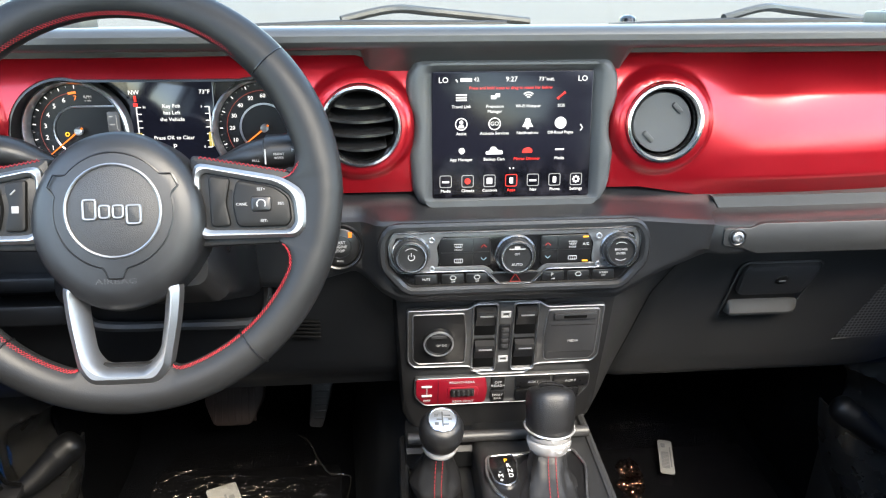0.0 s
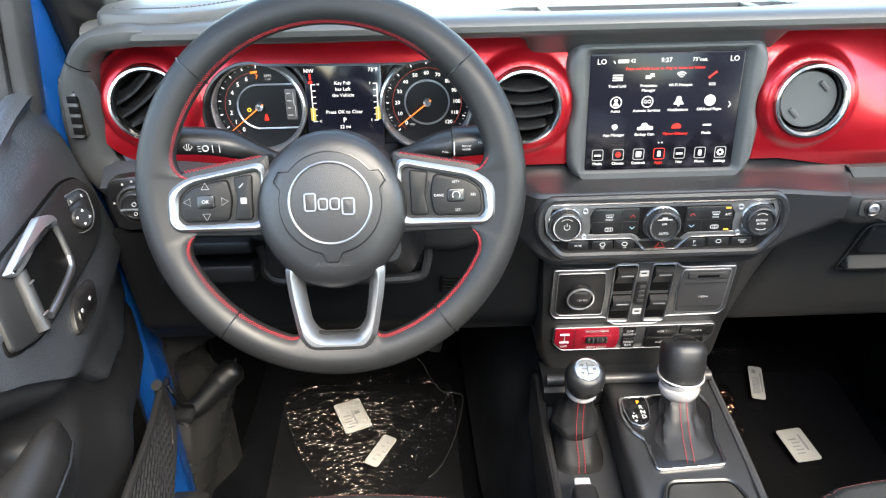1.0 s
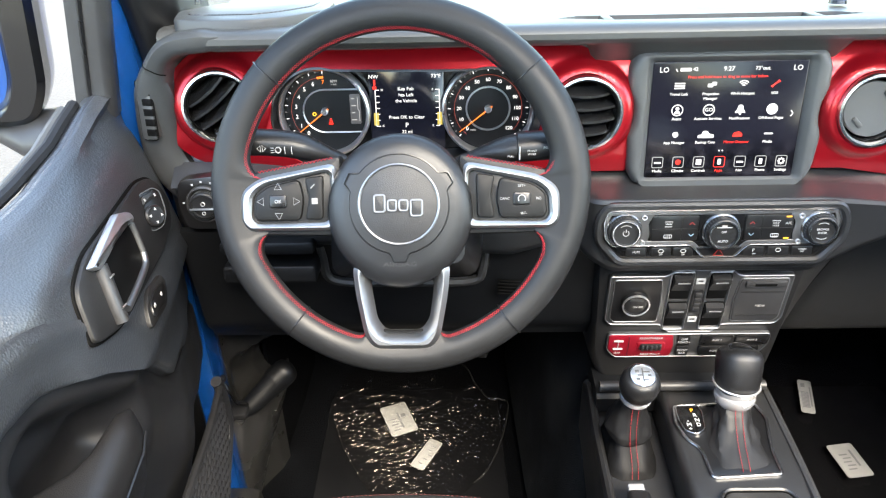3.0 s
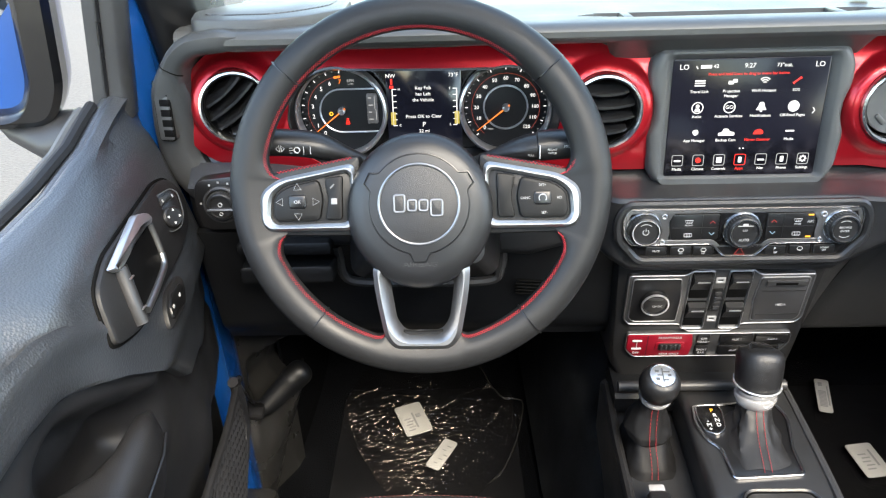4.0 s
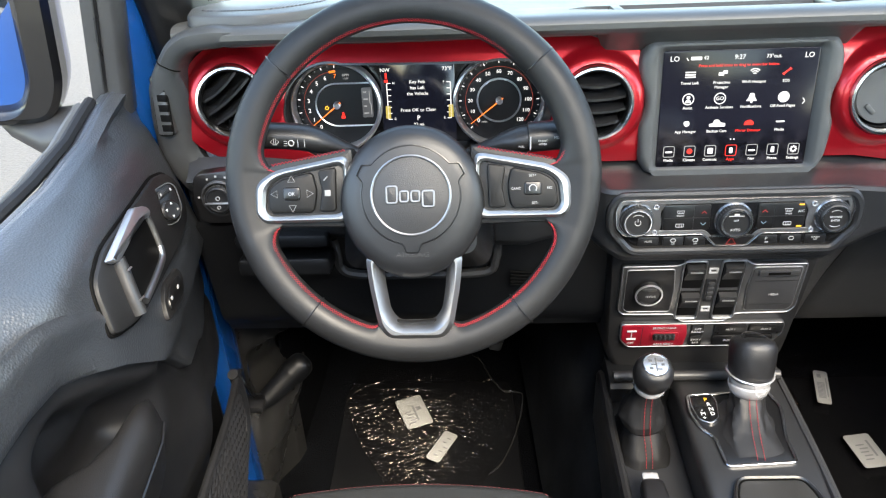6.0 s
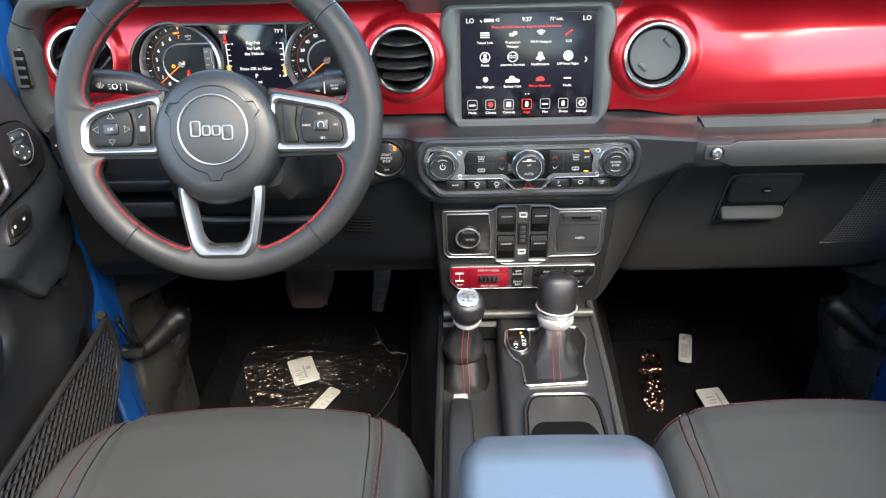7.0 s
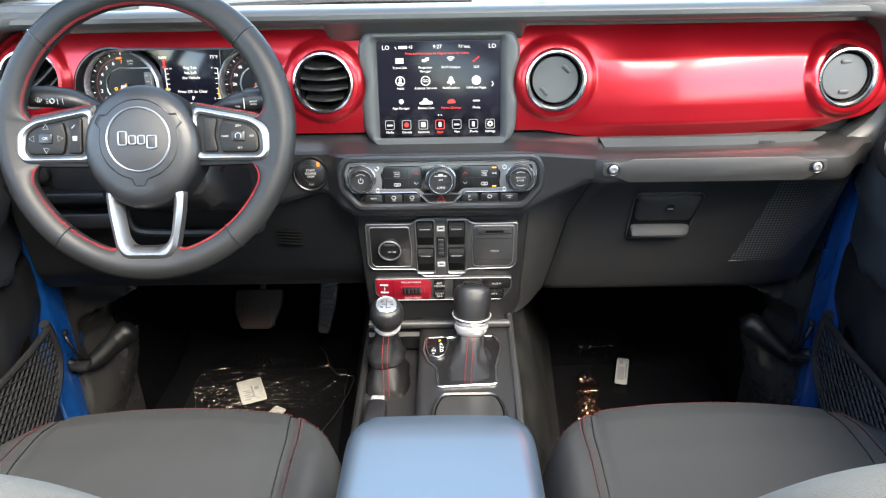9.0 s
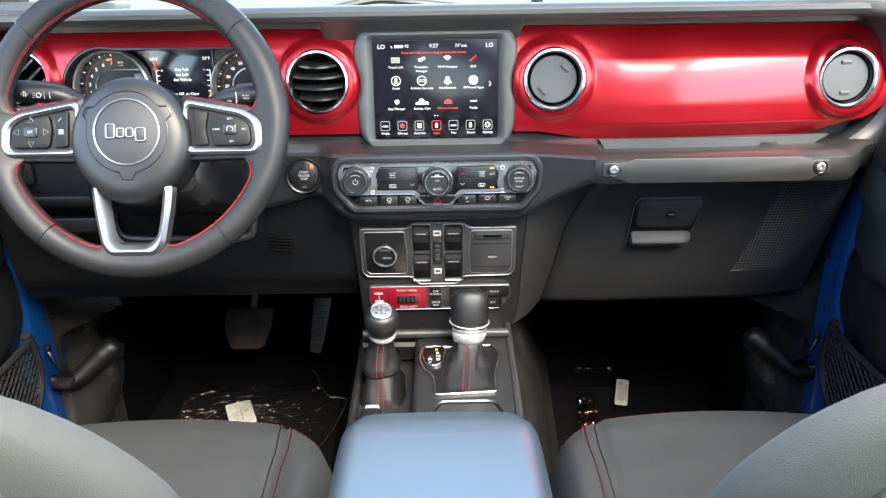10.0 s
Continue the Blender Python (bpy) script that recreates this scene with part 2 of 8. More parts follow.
def rect(x0, x1, z0, z1, r=0.003, n=3):
    return rounded([(x0, z0), (x1, z0), (x1, z1), (x0, z1)], r, n)


def circle(cx, cz, r, n=40, rz=None):
    return [(cx + r * math.cos(2 * math.pi * i / n), cz + (rz or r) * math.sin(2 * math.pi * i / n)) for i in range(n)]


def inset(pts, d):
    """A polygon moved inwards by d, for counter-clockwise or clockwise outlines."""
    k = len(pts)
    area = sum(pts[i - 1][0] * pts[i][1] - pts[i][0] * pts[i - 1][1] for i in range(k))
    s = 1 if area > 0 else -1
    out = []
    for i in range(k):
        a, p, b = Vector(pts[i - 1]), Vector(pts[i]), Vector(pts[(i + 1) % k])
        u, v = (p - a), (b - p)
        if u.length < 1e-7 or v.length < 1e-7:
            u = v = b - a
        u.normalize(), v.normalize()
        n = Vector((-(u.y + v.y), u.x + v.x)) * s
        n = n.normalized() if n.length > 1e-6 else Vector((-u.y, u.x)) * s
        c = max(n.dot(Vector((-u.y, u.x)) * s), 0.5)
        out.append(tuple(p + n * d / c))
    return out


def slab(pts, y0, y1, bevel=0.0015):
    """A plate with the outline pts in x and z, from y0 (its face, towards the viewer) to y1 behind, with a rounded front edge."""
    bm = bmesh.new()
    rings = [(pts, y1), (pts, y0 + bevel), (inset(pts, bevel * 0.3), y0 + bevel * 0.3), (inset(pts, bevel), y0)] if bevel else [(pts, y1), (pts, y0)]
    vs = [[bm.verts.new((x, y, z)) for x, z in p] for p, y in rings]
    k = len(pts)
    for a, b in zip(vs, vs[1:]):
        for i in range(k):
            bm.faces.new((a[i - 1], a[i], b[i], b[i - 1]))
    bm.faces.new(vs[-1])
    bm.faces.new(vs[0][::-1])
    return bm


def frame_plate(outer, inner, y0, y1, bevel=0.0015, lean=0.0):
    """A plate with a hole: both outlines have the same number of points. lean: how far the hole's wall leans outwards at the front."""
    bm = bmesh.new()
    k = len(outer)
    front_in = inset(inner, -lean) if lean else inner
    rings = [(outer, y1), (outer, y0 + bevel), (inset(outer, bevel), y0), (inset(front_in, -bevel), y0), (front_in, y0 + bevel), (inner, y1)]
    vs = [[bm.verts.new((x, y, z)) for x, z in p] for p, y in rings]
    for a, b in zip(vs, vs[1:] + vs[:1]):
        for i in range(k):
            bm.faces.new((a[i - 1], a[i], b[i], b[i - 1]))
    return bm


def turned(profile, seg=40, c=(0, 0, 0), axis="y", cap=True):
    """A solid of revolution: profile rows of radius and height; the height goes towards the viewer (-y) or up (z)."""
    bm = bmesh.new()
    rows = []
    for r, h in profile:
        ring = []
        for i in range(seg):
            a = 2 * math.pi * i / seg
            if axis == "y":
                ring.append(bm.verts.new((c[0] + r * math.cos(a), c[1] - h, c[2] + r * math.sin(a))))
            else:
                ring.append(bm.verts.new((c[0] + r * math.cos(a), c[1] + r * math.sin(a), c[2] + h)))
        rows.append(ring)
    for a, b in zip(rows, rows[1:]):
        for i in range(seg):
            bm.faces.new((a[i - 1], a[i], b[i], b[i - 1]))
    if profile[0][0] > 1e-5 and profile[-1][0] > 1e-5:
        for i in range(seg):
            bm.faces.new((rows[-1][i - 1], rows[-1][i], rows[0][i], rows[0][i - 1]))
    elif profile[0][0] > 1e-5 and cap:
        bm.faces.new(rows[0][::-1])
    elif profile[-1][0] > 1e-5:
        bm.faces.new(rows[-1])
    bmesh.ops.remove_doubles(bm, verts=bm.verts, dist=1e-6)
    return bm


def loft(rings, caps=True, closed=False, loop=True):
    """Joins rows of points, each of the same length, into a skin. loop: the rows are closed rings."""
    bm = bmesh.new()
    vs = [[bm.verts.new(p) for p in ring] for ring in rings]
    k = len(rings[0])
    pairs = list(zip(vs, vs[1:])) + ([(vs[-1], vs[0])] if closed else [])
    for a, b in pairs:
        for i in range(0 if loop else 1, k):
            bm.faces.new((a[i - 1], a[i], b[i], b[i - 1]))
    if caps and not closed and loop:
        bm.faces.new(vs[0][::-1])
        bm.faces.new(vs[-1])
    return bm


def tube(pts, r, seg=10, closed=False, flat=1.0):
    """A tube along pts; r is one radius or one a point. flat: its height against its width."""
    pts = [Vector(p) for p in pts]
    k = len(pts)
    rs = r if isinstance(r, (list, tuple)) else [r] * k
    rings, side = [], None
    for i in range(k):
        a = pts[i - 1] if (i or closed) else pts[0]
        b = pts[(i + 1) % k] if (i < k - 1 or closed) else pts[-1]
        d = (b - a).normalized()
        if side is None:
            side = d.cross(Vector((0, 0, 1)))
            if side.length < 0.1:
                side = d.cross(Vector((0, 1, 0)))
        side = (side - d * side.dot(d)).normalized()
        up = side.cross(d)
        rings.append([pts[i] + side * math.cos(2 * math.pi * j / seg) * rs[i] + up * math.sin(2 * math.pi * j / seg) * rs[i] * flat for j in range(seg)])
    return loft(rings, closed=closed)


def smooth_path(pts, n=8, closed=False):
    """A Catmull-Rom curve through pts."""
    p = [Vector(q) for q in pts]
    k = len(p)
    out = []
    for i in range(k if closed else k - 1):
        if closed:
            a, b, c, d = p[i - 1], p[i], p[(i + 1) % k], p[(i + 2) % k]
        else:
            a, b, c, d = p[max(i - 1, 0)], p[i], p[i + 1], p[min(i + 2, k - 1)]
        for j in range(n):
            t = j / n
            out.append(0.5 * (2 * b + (c - a) * t + (2 * a - 5 * b + 4 * c - d) * t * t + (3 * b - a - 3 * c + d) * t ** 3))
    if not closed:
        out.append(p[-1])
    return out


def sheet(f, nu, nv, thick=0.0):
    """A skin through f(u, v), u and v from 0 to 1, given a thickness."""
    bm = bmesh.new()
    vs = [[bm.verts.new(f(i / nu, j / nv)) for j in range(nv + 1)] for i in range(nu + 1)]
    for i in range(nu):
        for j in range(nv):
            bm.faces.new((vs[i][j], vs[i + 1][j], vs[i + 1][j + 1], vs[i][j + 1]))
    if thick:
        bmesh.ops.recalc_face_normals(bm, faces=bm.faces)
        bmesh.ops.solidify(bm, geom=list(bm.faces), thickness=thick)
    return bm


def panel(f, nu, nv, back):
    """A skin through f(u, v) with a back face displaced by the vector back."""
    bm = bmesh.new()
    a = [[Vector(f(i / nu, j / nv)) for j in range(nv + 1)] for i in range(nu + 1)]
    fr = [[bm.verts.new(p) for p in r] for r in a]
    bk = [[bm.verts.new(p + Vector(back)) for p in r] for r in a]
    for g in (fr, bk):
        for i in range(nu):
            for j in range(nv):
                bm.faces.new((g[i][j], g[i + 1][j], g[i + 1][j + 1], g[i][j + 1]))
    rim = [(i, 0) for i in range(nu)] + [(nu, j) for j in range(nv)] + [(i, nv) for i in range(nu, 0, -1)] + [(0, j) for j in range(nv, 0, -1)]
    for (i, j), (k, m) in zip(rim, rim[1:] + rim[:1]):
        bm.faces.new((fr[i][j], fr[k][m], bk[k][m], bk[i][j]))
    return bm


def merged(*bms):
    """Several meshes as one."""
    out = bmesh.new()
    for bm in bms:
        me = bpy.data.meshes.new("tmp")
        bm.to_mesh(me)
        bm.free()
        out.from_mesh(me)
        bpy.data.meshes.remove(me)
    return out


def moved(bm, m):
    bmesh.ops.transform(bm, matrix=m, verts=bm.verts)
    return bm


def interp(x, table):
    """Straight lines between the rows of a table."""
    if x <= table[0][0]:
        return table[0][1]
    for (a, p), (b, q) in zip(table, table[1:]):
        if x <= b:
            return p + (q - p) * (x - a) / (b - a)
    return table[-1][1]


def ease(x):
    x = min(max(x, 0.0), 1.0)
    return x * x * (3 - 2 * x)


def writing(name, words, size, place, material, parent, align="CENTER", m=None, lift=0.0004, wide=1.0, label=""):
    """Flat lettering in the x-z plane facing -y, its middle at place (x, y, z); m: a further turn about that place."""
    cu = bpy.data.curves.new(name, "FONT")
    cu.body, cu.size, cu.align_x, cu.align_y, cu.resolution_u = words, size, align, "CENTER", 2
    cu.extrude = lift / 2
    ob = bpy.data.objects.new(name, cu)
    scene.collection.objects.link(ob)
    bpy.context.view_layer.update()
    me = bpy.data.meshes.new_from_object(ob.evaluated_get(bpy.context.evaluated_depsgraph_get()))
    bpy.data.objects.remove(ob)
    bpy.data.curves.remove(cu)
    me.transform(Matrix.Translation(place) @ (m or Matrix()) @ pose(0, 0, 0, 90, 0, 0) @ Matrix.Diagonal((wide, 1, 1, 1)))
    me.materials.clear()
    me.materials.append(material)
    o = new(name, me)
    o.parent = parent
    return tagged(o, label)


# the frame of the dash face: x to the right, -y out of the dash towards the seats, z up along the face
DASH = pose(0, 0, 0.848, -8, 0, 0)


# ---- outside ----
def build_ground():
    bm = bmesh.new()
    bmesh.ops.create_grid(bm, x_segments=40, y_segments=40, size=900)
    for v in bm.verts:
        v.co.z = -0.62
    tagged(part("ground", bm, M_GROUND), "pale sunlit asphalt of a parking lot with cracks", "ground", kind="structure")


build_ground()

# ---- the car's shell ----
body = thing("car_body", "blue off-road car body with open cabin and black inner trim", "car body", kind="structure")


def floor_z(y):
    return interp(y, [(-1.9, -0.02), (0.40, -0.034), (0.52, -0.01), (0.62, 0.14), (0.72, 0.5)])


def aside(s, bm):
    """The passenger side of the shell stands a little nearer to the middle plane than the driver's."""
    return moved(bm, Matrix.Translation((SHIFT, 0, 0))) if s > 0 else bm


SHIFT = -0.03


def build_shell():
    def floor_f(u, v):
        y = -1.9 + 2.62 * v
        return (-0.74 + 1.48 * u, y, floor_z(y) - 0.012)

    part("floor_carpet", sheet(floor_f, 20, 60, 0.02), M_CARPET, body, "carpeted floor darkened for the footwell shade")
    # transmission tunnel: rounded hump under the console
    def tunnel(u, v):
        y = -1.4 + 2.1 * v
        wide = interp(y, [(-1.4, -0.06), (-0.35, -0.06), (0.1, 0.0), (0.7, 0.03)])
        top = interp(y, [(-1.4, 0.2), (-0.2, 0.28), (0.05, 0.33), (0.7, 0.42)])
        x = interp(u, [(0.0, -0.198 - wide), (0.14, -0.186 - wide), (0.3, -0.155 - wide * 0.8), (0.45, -0.10), (0.55, 0.10), (0.7, 0.155 + wide * 0.8), (0.86, 0.212 + wide), (1.0, 0.235 + wide)])
        z = interp(u, [(0.0, 0.0), (0.14, 0.12), (0.3, 0.72), (0.45, 1.0), (0.55, 1.0), (0.7, 0.72), (0.86, 0.12), (1.0, 0.0)])
        return (x, y, top * z)

    part("tunnel_carpet", sheet(tunnel, 28, 40), M_TUNNEL, body, "speckled carpet over the tunnel in a paler lit tone")
    part("firewall", box(-0.74, 0.74, 0.60, 0.62, 0.0, 0.735), M_BLACK, body)
    # hard top, its frame, the tinted rear windows and the tailgate
    part("roof_bar", box(-0.72, 0.72, -1.33, -1.26, 1.41, 1.45, 0.015), M_BLACK, body, "black cross bar of the roof")
    part("hard_top", box(-0.76, 0.76, -1.96, -1.26, 1.452, 1.48, 0.01), M_LINER, body, "grey lined rear hard top")
    part("front_roof", box(-0.72, 0.72, -0.66, -0.33, 1.452, 1.48, 0.01), M_LINER, body, "grey lined front roof panel")
    for s in (-1, 1):
        part("roof_rail", box(min(s * 0.76, s * 0.68), max(s * 0.76, s * 0.68), -1.95, -0.28, 1.40, 1.451, 0.01), M_BLACK, body)
        pane = part("rear_side_glass", box(min(s * 0.74, s * 0.735), max(s * 0.74, s * 0.735), -1.90, -1.15, 0.84, 1.41), M_PRIVACY, body, "dark tinted rear side window")
    part("rear_wall", merged(box(-0.74, 0.74, -1.95, -1.91, 0.0, 0.85), box(-0.74, -0.55, -1.95, -1.91, 0.85, 1.45), box(0.55, 0.74, -1.95, -1.91, 0.85, 1.45)), M_BLACK, body)
    part("rear_glass", box(-0.55, 0.55, -1.935, -1.93, 0.85, 1.45), M_GLASS, body, "clear rear window")
    part("cowl", loft([[(x, y, z - 0.03 * abs(x)) for y, z in ((0.30, 0.795), (0.44, 0.812), (0.60, 0.806), (0.60, 0.74), (0.30, 0.74))] for x in (-0.74, -0.37, 0.0, 0.37, 0.74)]), M_BLACK, body, "black plastic cowl below the windshield")
    hood = []
    for i in range(9):
        x = -0.62 + 1.24 * i / 8
        crown = 0.03 * (1 - (x / 0.62) ** 2)
        hood.append([(x, 0.62, 0.72 + crown), (x, 0.9, 0.69 + crown), (x, 1.9, 0.56 + crown), (x, 1.96, 0.50), (x, 0.62, 0.50)])
    part("hood", loft(hood), M_BLUE, body, "glossy blue hood")
    for s in (-1, 1):
        # painted door post, leaning pillar, sill
        post = [[(s * -x, y + (0.3 - z) * 0.02, z) for x, y in rounded([(-0.76, 0.03), (-0.722, 0.036), (-0.709, 0.058), (-0.713, 0.125), (-0.722, 0.2), (-0.76, 0.2)], 0.008, 3)] for z in (0.02, 0.3, 0.6, 0.92, 1.0)]
        part("door_post", aside(s, loft(post)), M_BLUE, body, "painted blue door post")
        pil = [[(s * -x, y - (z - 0.92) * 0.62, z) for x, y in rounded([(-0.76, 0.06), (-0.70, 0.06), (-0.68, 0.13), (-0.70, 0.2), (-0.76, 0.2)], 0.015, 3)] for z in (0.90, 1.1, 1.3, 1.46)]
        part("windshield_pillar", aside(s, loft(pil)), M_BLACK, body, "black padded windshield pillar")
        part("sill", box(min(s * 0.76, s * 0.66), max(s * 0.76, s * 0.66), -1.9, 0.05, -0.06, 0.10, 0.02), M_KICK, body)
        part("rear_pillar", box(min(s * 0.75, s * 0.68), max(s * 0.75, s * 0.68), -1.15, -1.02, 0.0, 1.43, 0.02), M_BLACK, body)
        part("rear_side", box(min(s * 0.75, s * 0.71), max(s * 0.75, s * 0.71), -1.93, -1.14, 0.0, 0.84, 0.01), M_DOORLOW, body)
    for s in (-1, 1):
        cov = [[(s * x, y - max(z - 0.9, 0) * 0.5, z) for x, y in rounded([(0.712, a), (0.69, a - 0.004), (0.655, a + 0.03), (0.65, 0.2), (0.712, 0.2)], 0.008, 3)] for z, a in ((0.45, 0.112), (0.6, 0.098), (0.75, 0.080), (0.85, 0.066), (0.95, 0.06), (1.1, 0.06))]
        part("pillar_trim", aside(s, loft(cov)), M_BLACK, body, "black inner pillar trim")
    part("windshield_header", box(-0.72, 0.72, -0.34, -0.26, 1.39, 1.46, 0.02), M_BLACK, body)
    # kick panels: moulded plastic with a bulge and a hollow below it, further in a near-black sheet for deep shade
    for s in (-1, 1):
        def kick(u, v, s=s):
            y = 0.118 + 0.112 * u
            z = -0.03 + 0.70 * v
            x = interp(y, [(0.118, 0.716), (0.145, 0.709), (0.17, 0.694), (0.20, 0.676), (0.23, 0.668)])
            lip = 0.298 + 0.035 * (y - 0.135) / 0.08
            horn = 0.060 * ease((y - 0.122) / 0.085) * ease((z - lip) / 0.018) * (1 - 0.75 * ease((z - lip - 0.018) / 0.085))
            crease = 0.005 * math.exp(-((z - lip - 0.014) / 0.006) ** 2) * ease((y - 0.13) / 0.03)
            hollow = 0.022 * math.exp(-((z - 0.255) / 0.04) ** 2) * ease((y - 0.125) / 0.03)
            return (s * (x - horn - crease + hollow), y, z)
        part("kick_panel", aside(s, sheet(kick, 44, 120, 0.006)), M_KICK, body, "moulded satin black kick panel")
        part("kick_shade", aside(s, sheet(lambda u, v, s=s: (s * (0.678 - 0.03 * u), 0.226 + 0.40 * u, -0.03 + 0.72 * v), 8, 8, 0.006)), M_CARPET, body, "near-black side sheet for the deep footwell shade")
        part("side_panel", aside(s, box(min(s * 0.755, s * 0.722), max(s * 0.755, s * 0.722), 0.2, 0.62, 0.0, 0.74)), M_BLACK, body)

        def cover(u, v, s=s):
            q = radians(-8 + 104 * u)
            z = -0.03 + 0.27 * v
            deep = 0.714 - interp(z, [(-0.03, 0.700), (0.06, 0.678), (0.12, 0.658), (0.175, 0.641), (0.262, 0.626)])
            return (s * (0.714 - deep * math.sin(q)), 0.205 - 0.112 * math.cos(q), z)
        part("sill_cover", aside(s, sheet(cover, 28, 16, 0.004)), M_SILL, body, "satin grey sill cover")
    # windshield
    glass = sheet(lambda u, v: (-0.69 + 1.38 * u, 0.30 - 0.57 * v + 0.05 * math.sin(math.pi * u), 0.845 + 0.56 * v), 12, 2, 0.005)
    g = part("windshield", glass, M_GLASS, body, "clear windshield glass")
    g.visible_shadow = False


build_shell()


def build_wipers():
    for x, tip in ((-0.1, 1), (0.52, 1)):
        w = thing("wiper", "black windshield wiper resting on the cowl", "wiper", group="wipers")
        pts = [(x + 0.22, 0.54, 0.825), (x + 0.05, 0.50, 0.848), (x - 0.02, 0.46, 0.858), (x - 0.1, 0.43, 0.846)]
        part("arm", tube(smooth_path(pts, 5), [0.007] * 16, 8), M_HOODW, w)
        part("blade", tube([(x - 0.30, 0.395, 0.838), (x - 0.10, 0.415, 0.842), (x + 0.16, 0.42, 0.839)], 0.007, 8), M_RUBBER, w)


build_wipers()


# ---- doors ----
def door_face(y):
    """How far the door's inner face stands from the car's middle plane: it swings outwards towards the hinge."""
    return interp(y, [(-0.28, 0.660), (-0.15, 0.668), (-0.08, 0.678), (-0.02, 0.692), (0.03, 0.705)])


def door_belt(y):
    return interp(y, [(-1.0, 0.81), (-0.33, 0.805), (-0.2, 0.802), (-0.11, 0.808), (-0.05, 0.822), (-0.01, 0.828), (0.02, 0.826), (0.033, 0.80)])


def door_split(y):
    """The height at which the grained upper panel meets the smooth lower one."""
    return interp(y, [(-0.62, 0.73), (-0.45, 0.728), (-0.40, 0.72), (-0.36, 0.703), (-0.32, 0.678), (-0.25, 0.624), (-0.19, 0.571), (-0.16, 0.535), (-0.14, 0.518), (-0.075, 0.510), (-0.068, 0.50), (-0.03, 0.497), (-0.02, 0.506), (0.03, 0.508)])


NET_TOP = [(-0.5, 0.45), (-0.22, 0.418), (-0.155, 0.408), (-0.06, 0.395), (0.02, 0.388)]


def build_door(s):
    side = "driver" if s < 0 else "passenger"
    d = thing("car_door", "closed " + side + " door with black vinyl panel and net pocket", "car door", Matrix.Translation((SHIFT if s > 0 else 0, 0, 0)), group="front doors")

    # release handle: its frame lies on the leaning door face: x back, -y inwards, z up along the face
    lean, tilt = 0.11, radians(15)
    ex = Vector((-s * lean, -1, 0)).normalized()
    ez = Vector((s * math.sin(tilt), 0, math.cos(tilt)))
    ez = (ez - ex * ez.dot(ex)).normalized()
    ey = ez.cross(ex) * (1 if s < 0 else -1)
    if ey.x * s < 0:
        ey = -ey
    on = Matrix.Translation((s * 0.691, 0, 0.7)) @ Matrix((ex, ey, ez)).transposed().to_4x4()

    def hug(x, y, z, gap=0.001):
        """The panel swells to meet the back of the handle surround."""
        o = on.translation
        plane = s * (o.x - (ey.y * y + ey.z * (z - o.z)) / ey.x)
        v = Vector((s * plane, y, z)) - o
        a, c = v.dot(ex), v.dot(ez)
        w = ease((a + 0.05) / 0.06) * ease((0.42 - a) / 0.08) * ease((c + 0.13) / 0.06) * ease((0.115 - c) / 0.045)
        return x + (min(x, plane + gap) - x) * w

    def inner(u, v):
        y = 0.032 - 1.04 * u
        b, f, low = door_belt(y), door_face(y), door_split(y)
        rows = [(0.758, b - 0.02), (0.752, b), (0.742, b + 0.004), (max(0.728, f + 0.02), b - 0.001), (min(f + 0.052, 0.734), b - 0.014), (f + 0.033, b - 0.04), (f + 0.018, b - 0.08), (f + 0.006, b - 0.13), (f, low + 0.05), (f + 0.001, low + 0.01), (f + 0.005, low), (f + 0.014, low - 0.004)]
        if b - 0.13 < low + 0.06:
            rows[7] = (f + 0.004, low + 0.06)
        k = v * (len(rows) - 1)
        i = min(int(k), len(rows) - 2)
        t = k - i
        z = rows[i][1] + (rows[i + 1][1] - rows[i][1]) * t
        return (s * hug(rows[i][0] + (rows[i + 1][0] - rows[i][0]) * t, y, z), y, z)

    part("upper_panel", panel(inner, 110, 44, (s * 0.006, 0, 0)), M_DOOR, d, "grained black vinyl upper panel", 50)

    def low(u, v):
        y = 0.040 - 1.046 * u
        top = door_split(y) + 0.004
        z = top - (top - 0.06) * v
        x = door_face(y) + 0.010 - 0.008 * ease((y + 0.07) / 0.07) + 0.022 * ease((0.42 - z) / 0.1) + 0.008 * ease((0.06 - v) / 0.06)
        scoop = 0.062 * ease((-0.225 - y) / 0.06) * ease((y + 0.48) / 0.1) * ease((z - 0.50) / 0.05) * ease((top - z - 0.02) / 0.05)
        swell = -0.012 * math.exp(-((y + 0.15) / 0.05) ** 2) * ease((0.5 - z) / 0.06)
        return (s * (hug(x, y, z, 0.012) + scoop + swell), y, z)

    part("lower_panel", panel(low, 120, 60, (s * 0.006, 0, 0)), M_DOORLOW, d, "smooth black lower door panel", 60)
    part("outer_skin", box(min(s * 0.80, s * 0.765), max(s * 0.80, s * 0.765), -1.02, 0.0, -0.02, 0.765, 0.012), M_BLUE, d, "blue painted outer skin")
    part("window_seal", tube([(s * 0.760, y, door_belt(y) + 0.004) for y in [-1.0 + 0.97 * i / 24 for i in range(25)]], 0.007, 8), M_RUBBER, d, "black rubber window seal")
    part("outer_seal", tube([(s * 0.774, y, door_belt(y) - 0.004) for y in [-1.0 + 0.97 * i / 24 for i in range(25)]], 0.008, 8), M_PALESEAL, d, "grey outer seal")
    post = [[(s * -x, y, z) for x, y in rounded([(-0.768 + (z - 0.84) * 0.15, -0.006), (-0.728 + (z - 0.84) * 0.15, -0.006), (-0.722 + (z - 0.84) * 0.15, 0.006), (-0.726 + (z - 0.84) * 0.15, 0.03), (-0.768 + (z - 0.84) * 0.15, 0.03)], 0.005, 2)] for z in (0.80, 0.9, 1.0, 1.2, 1.42)]
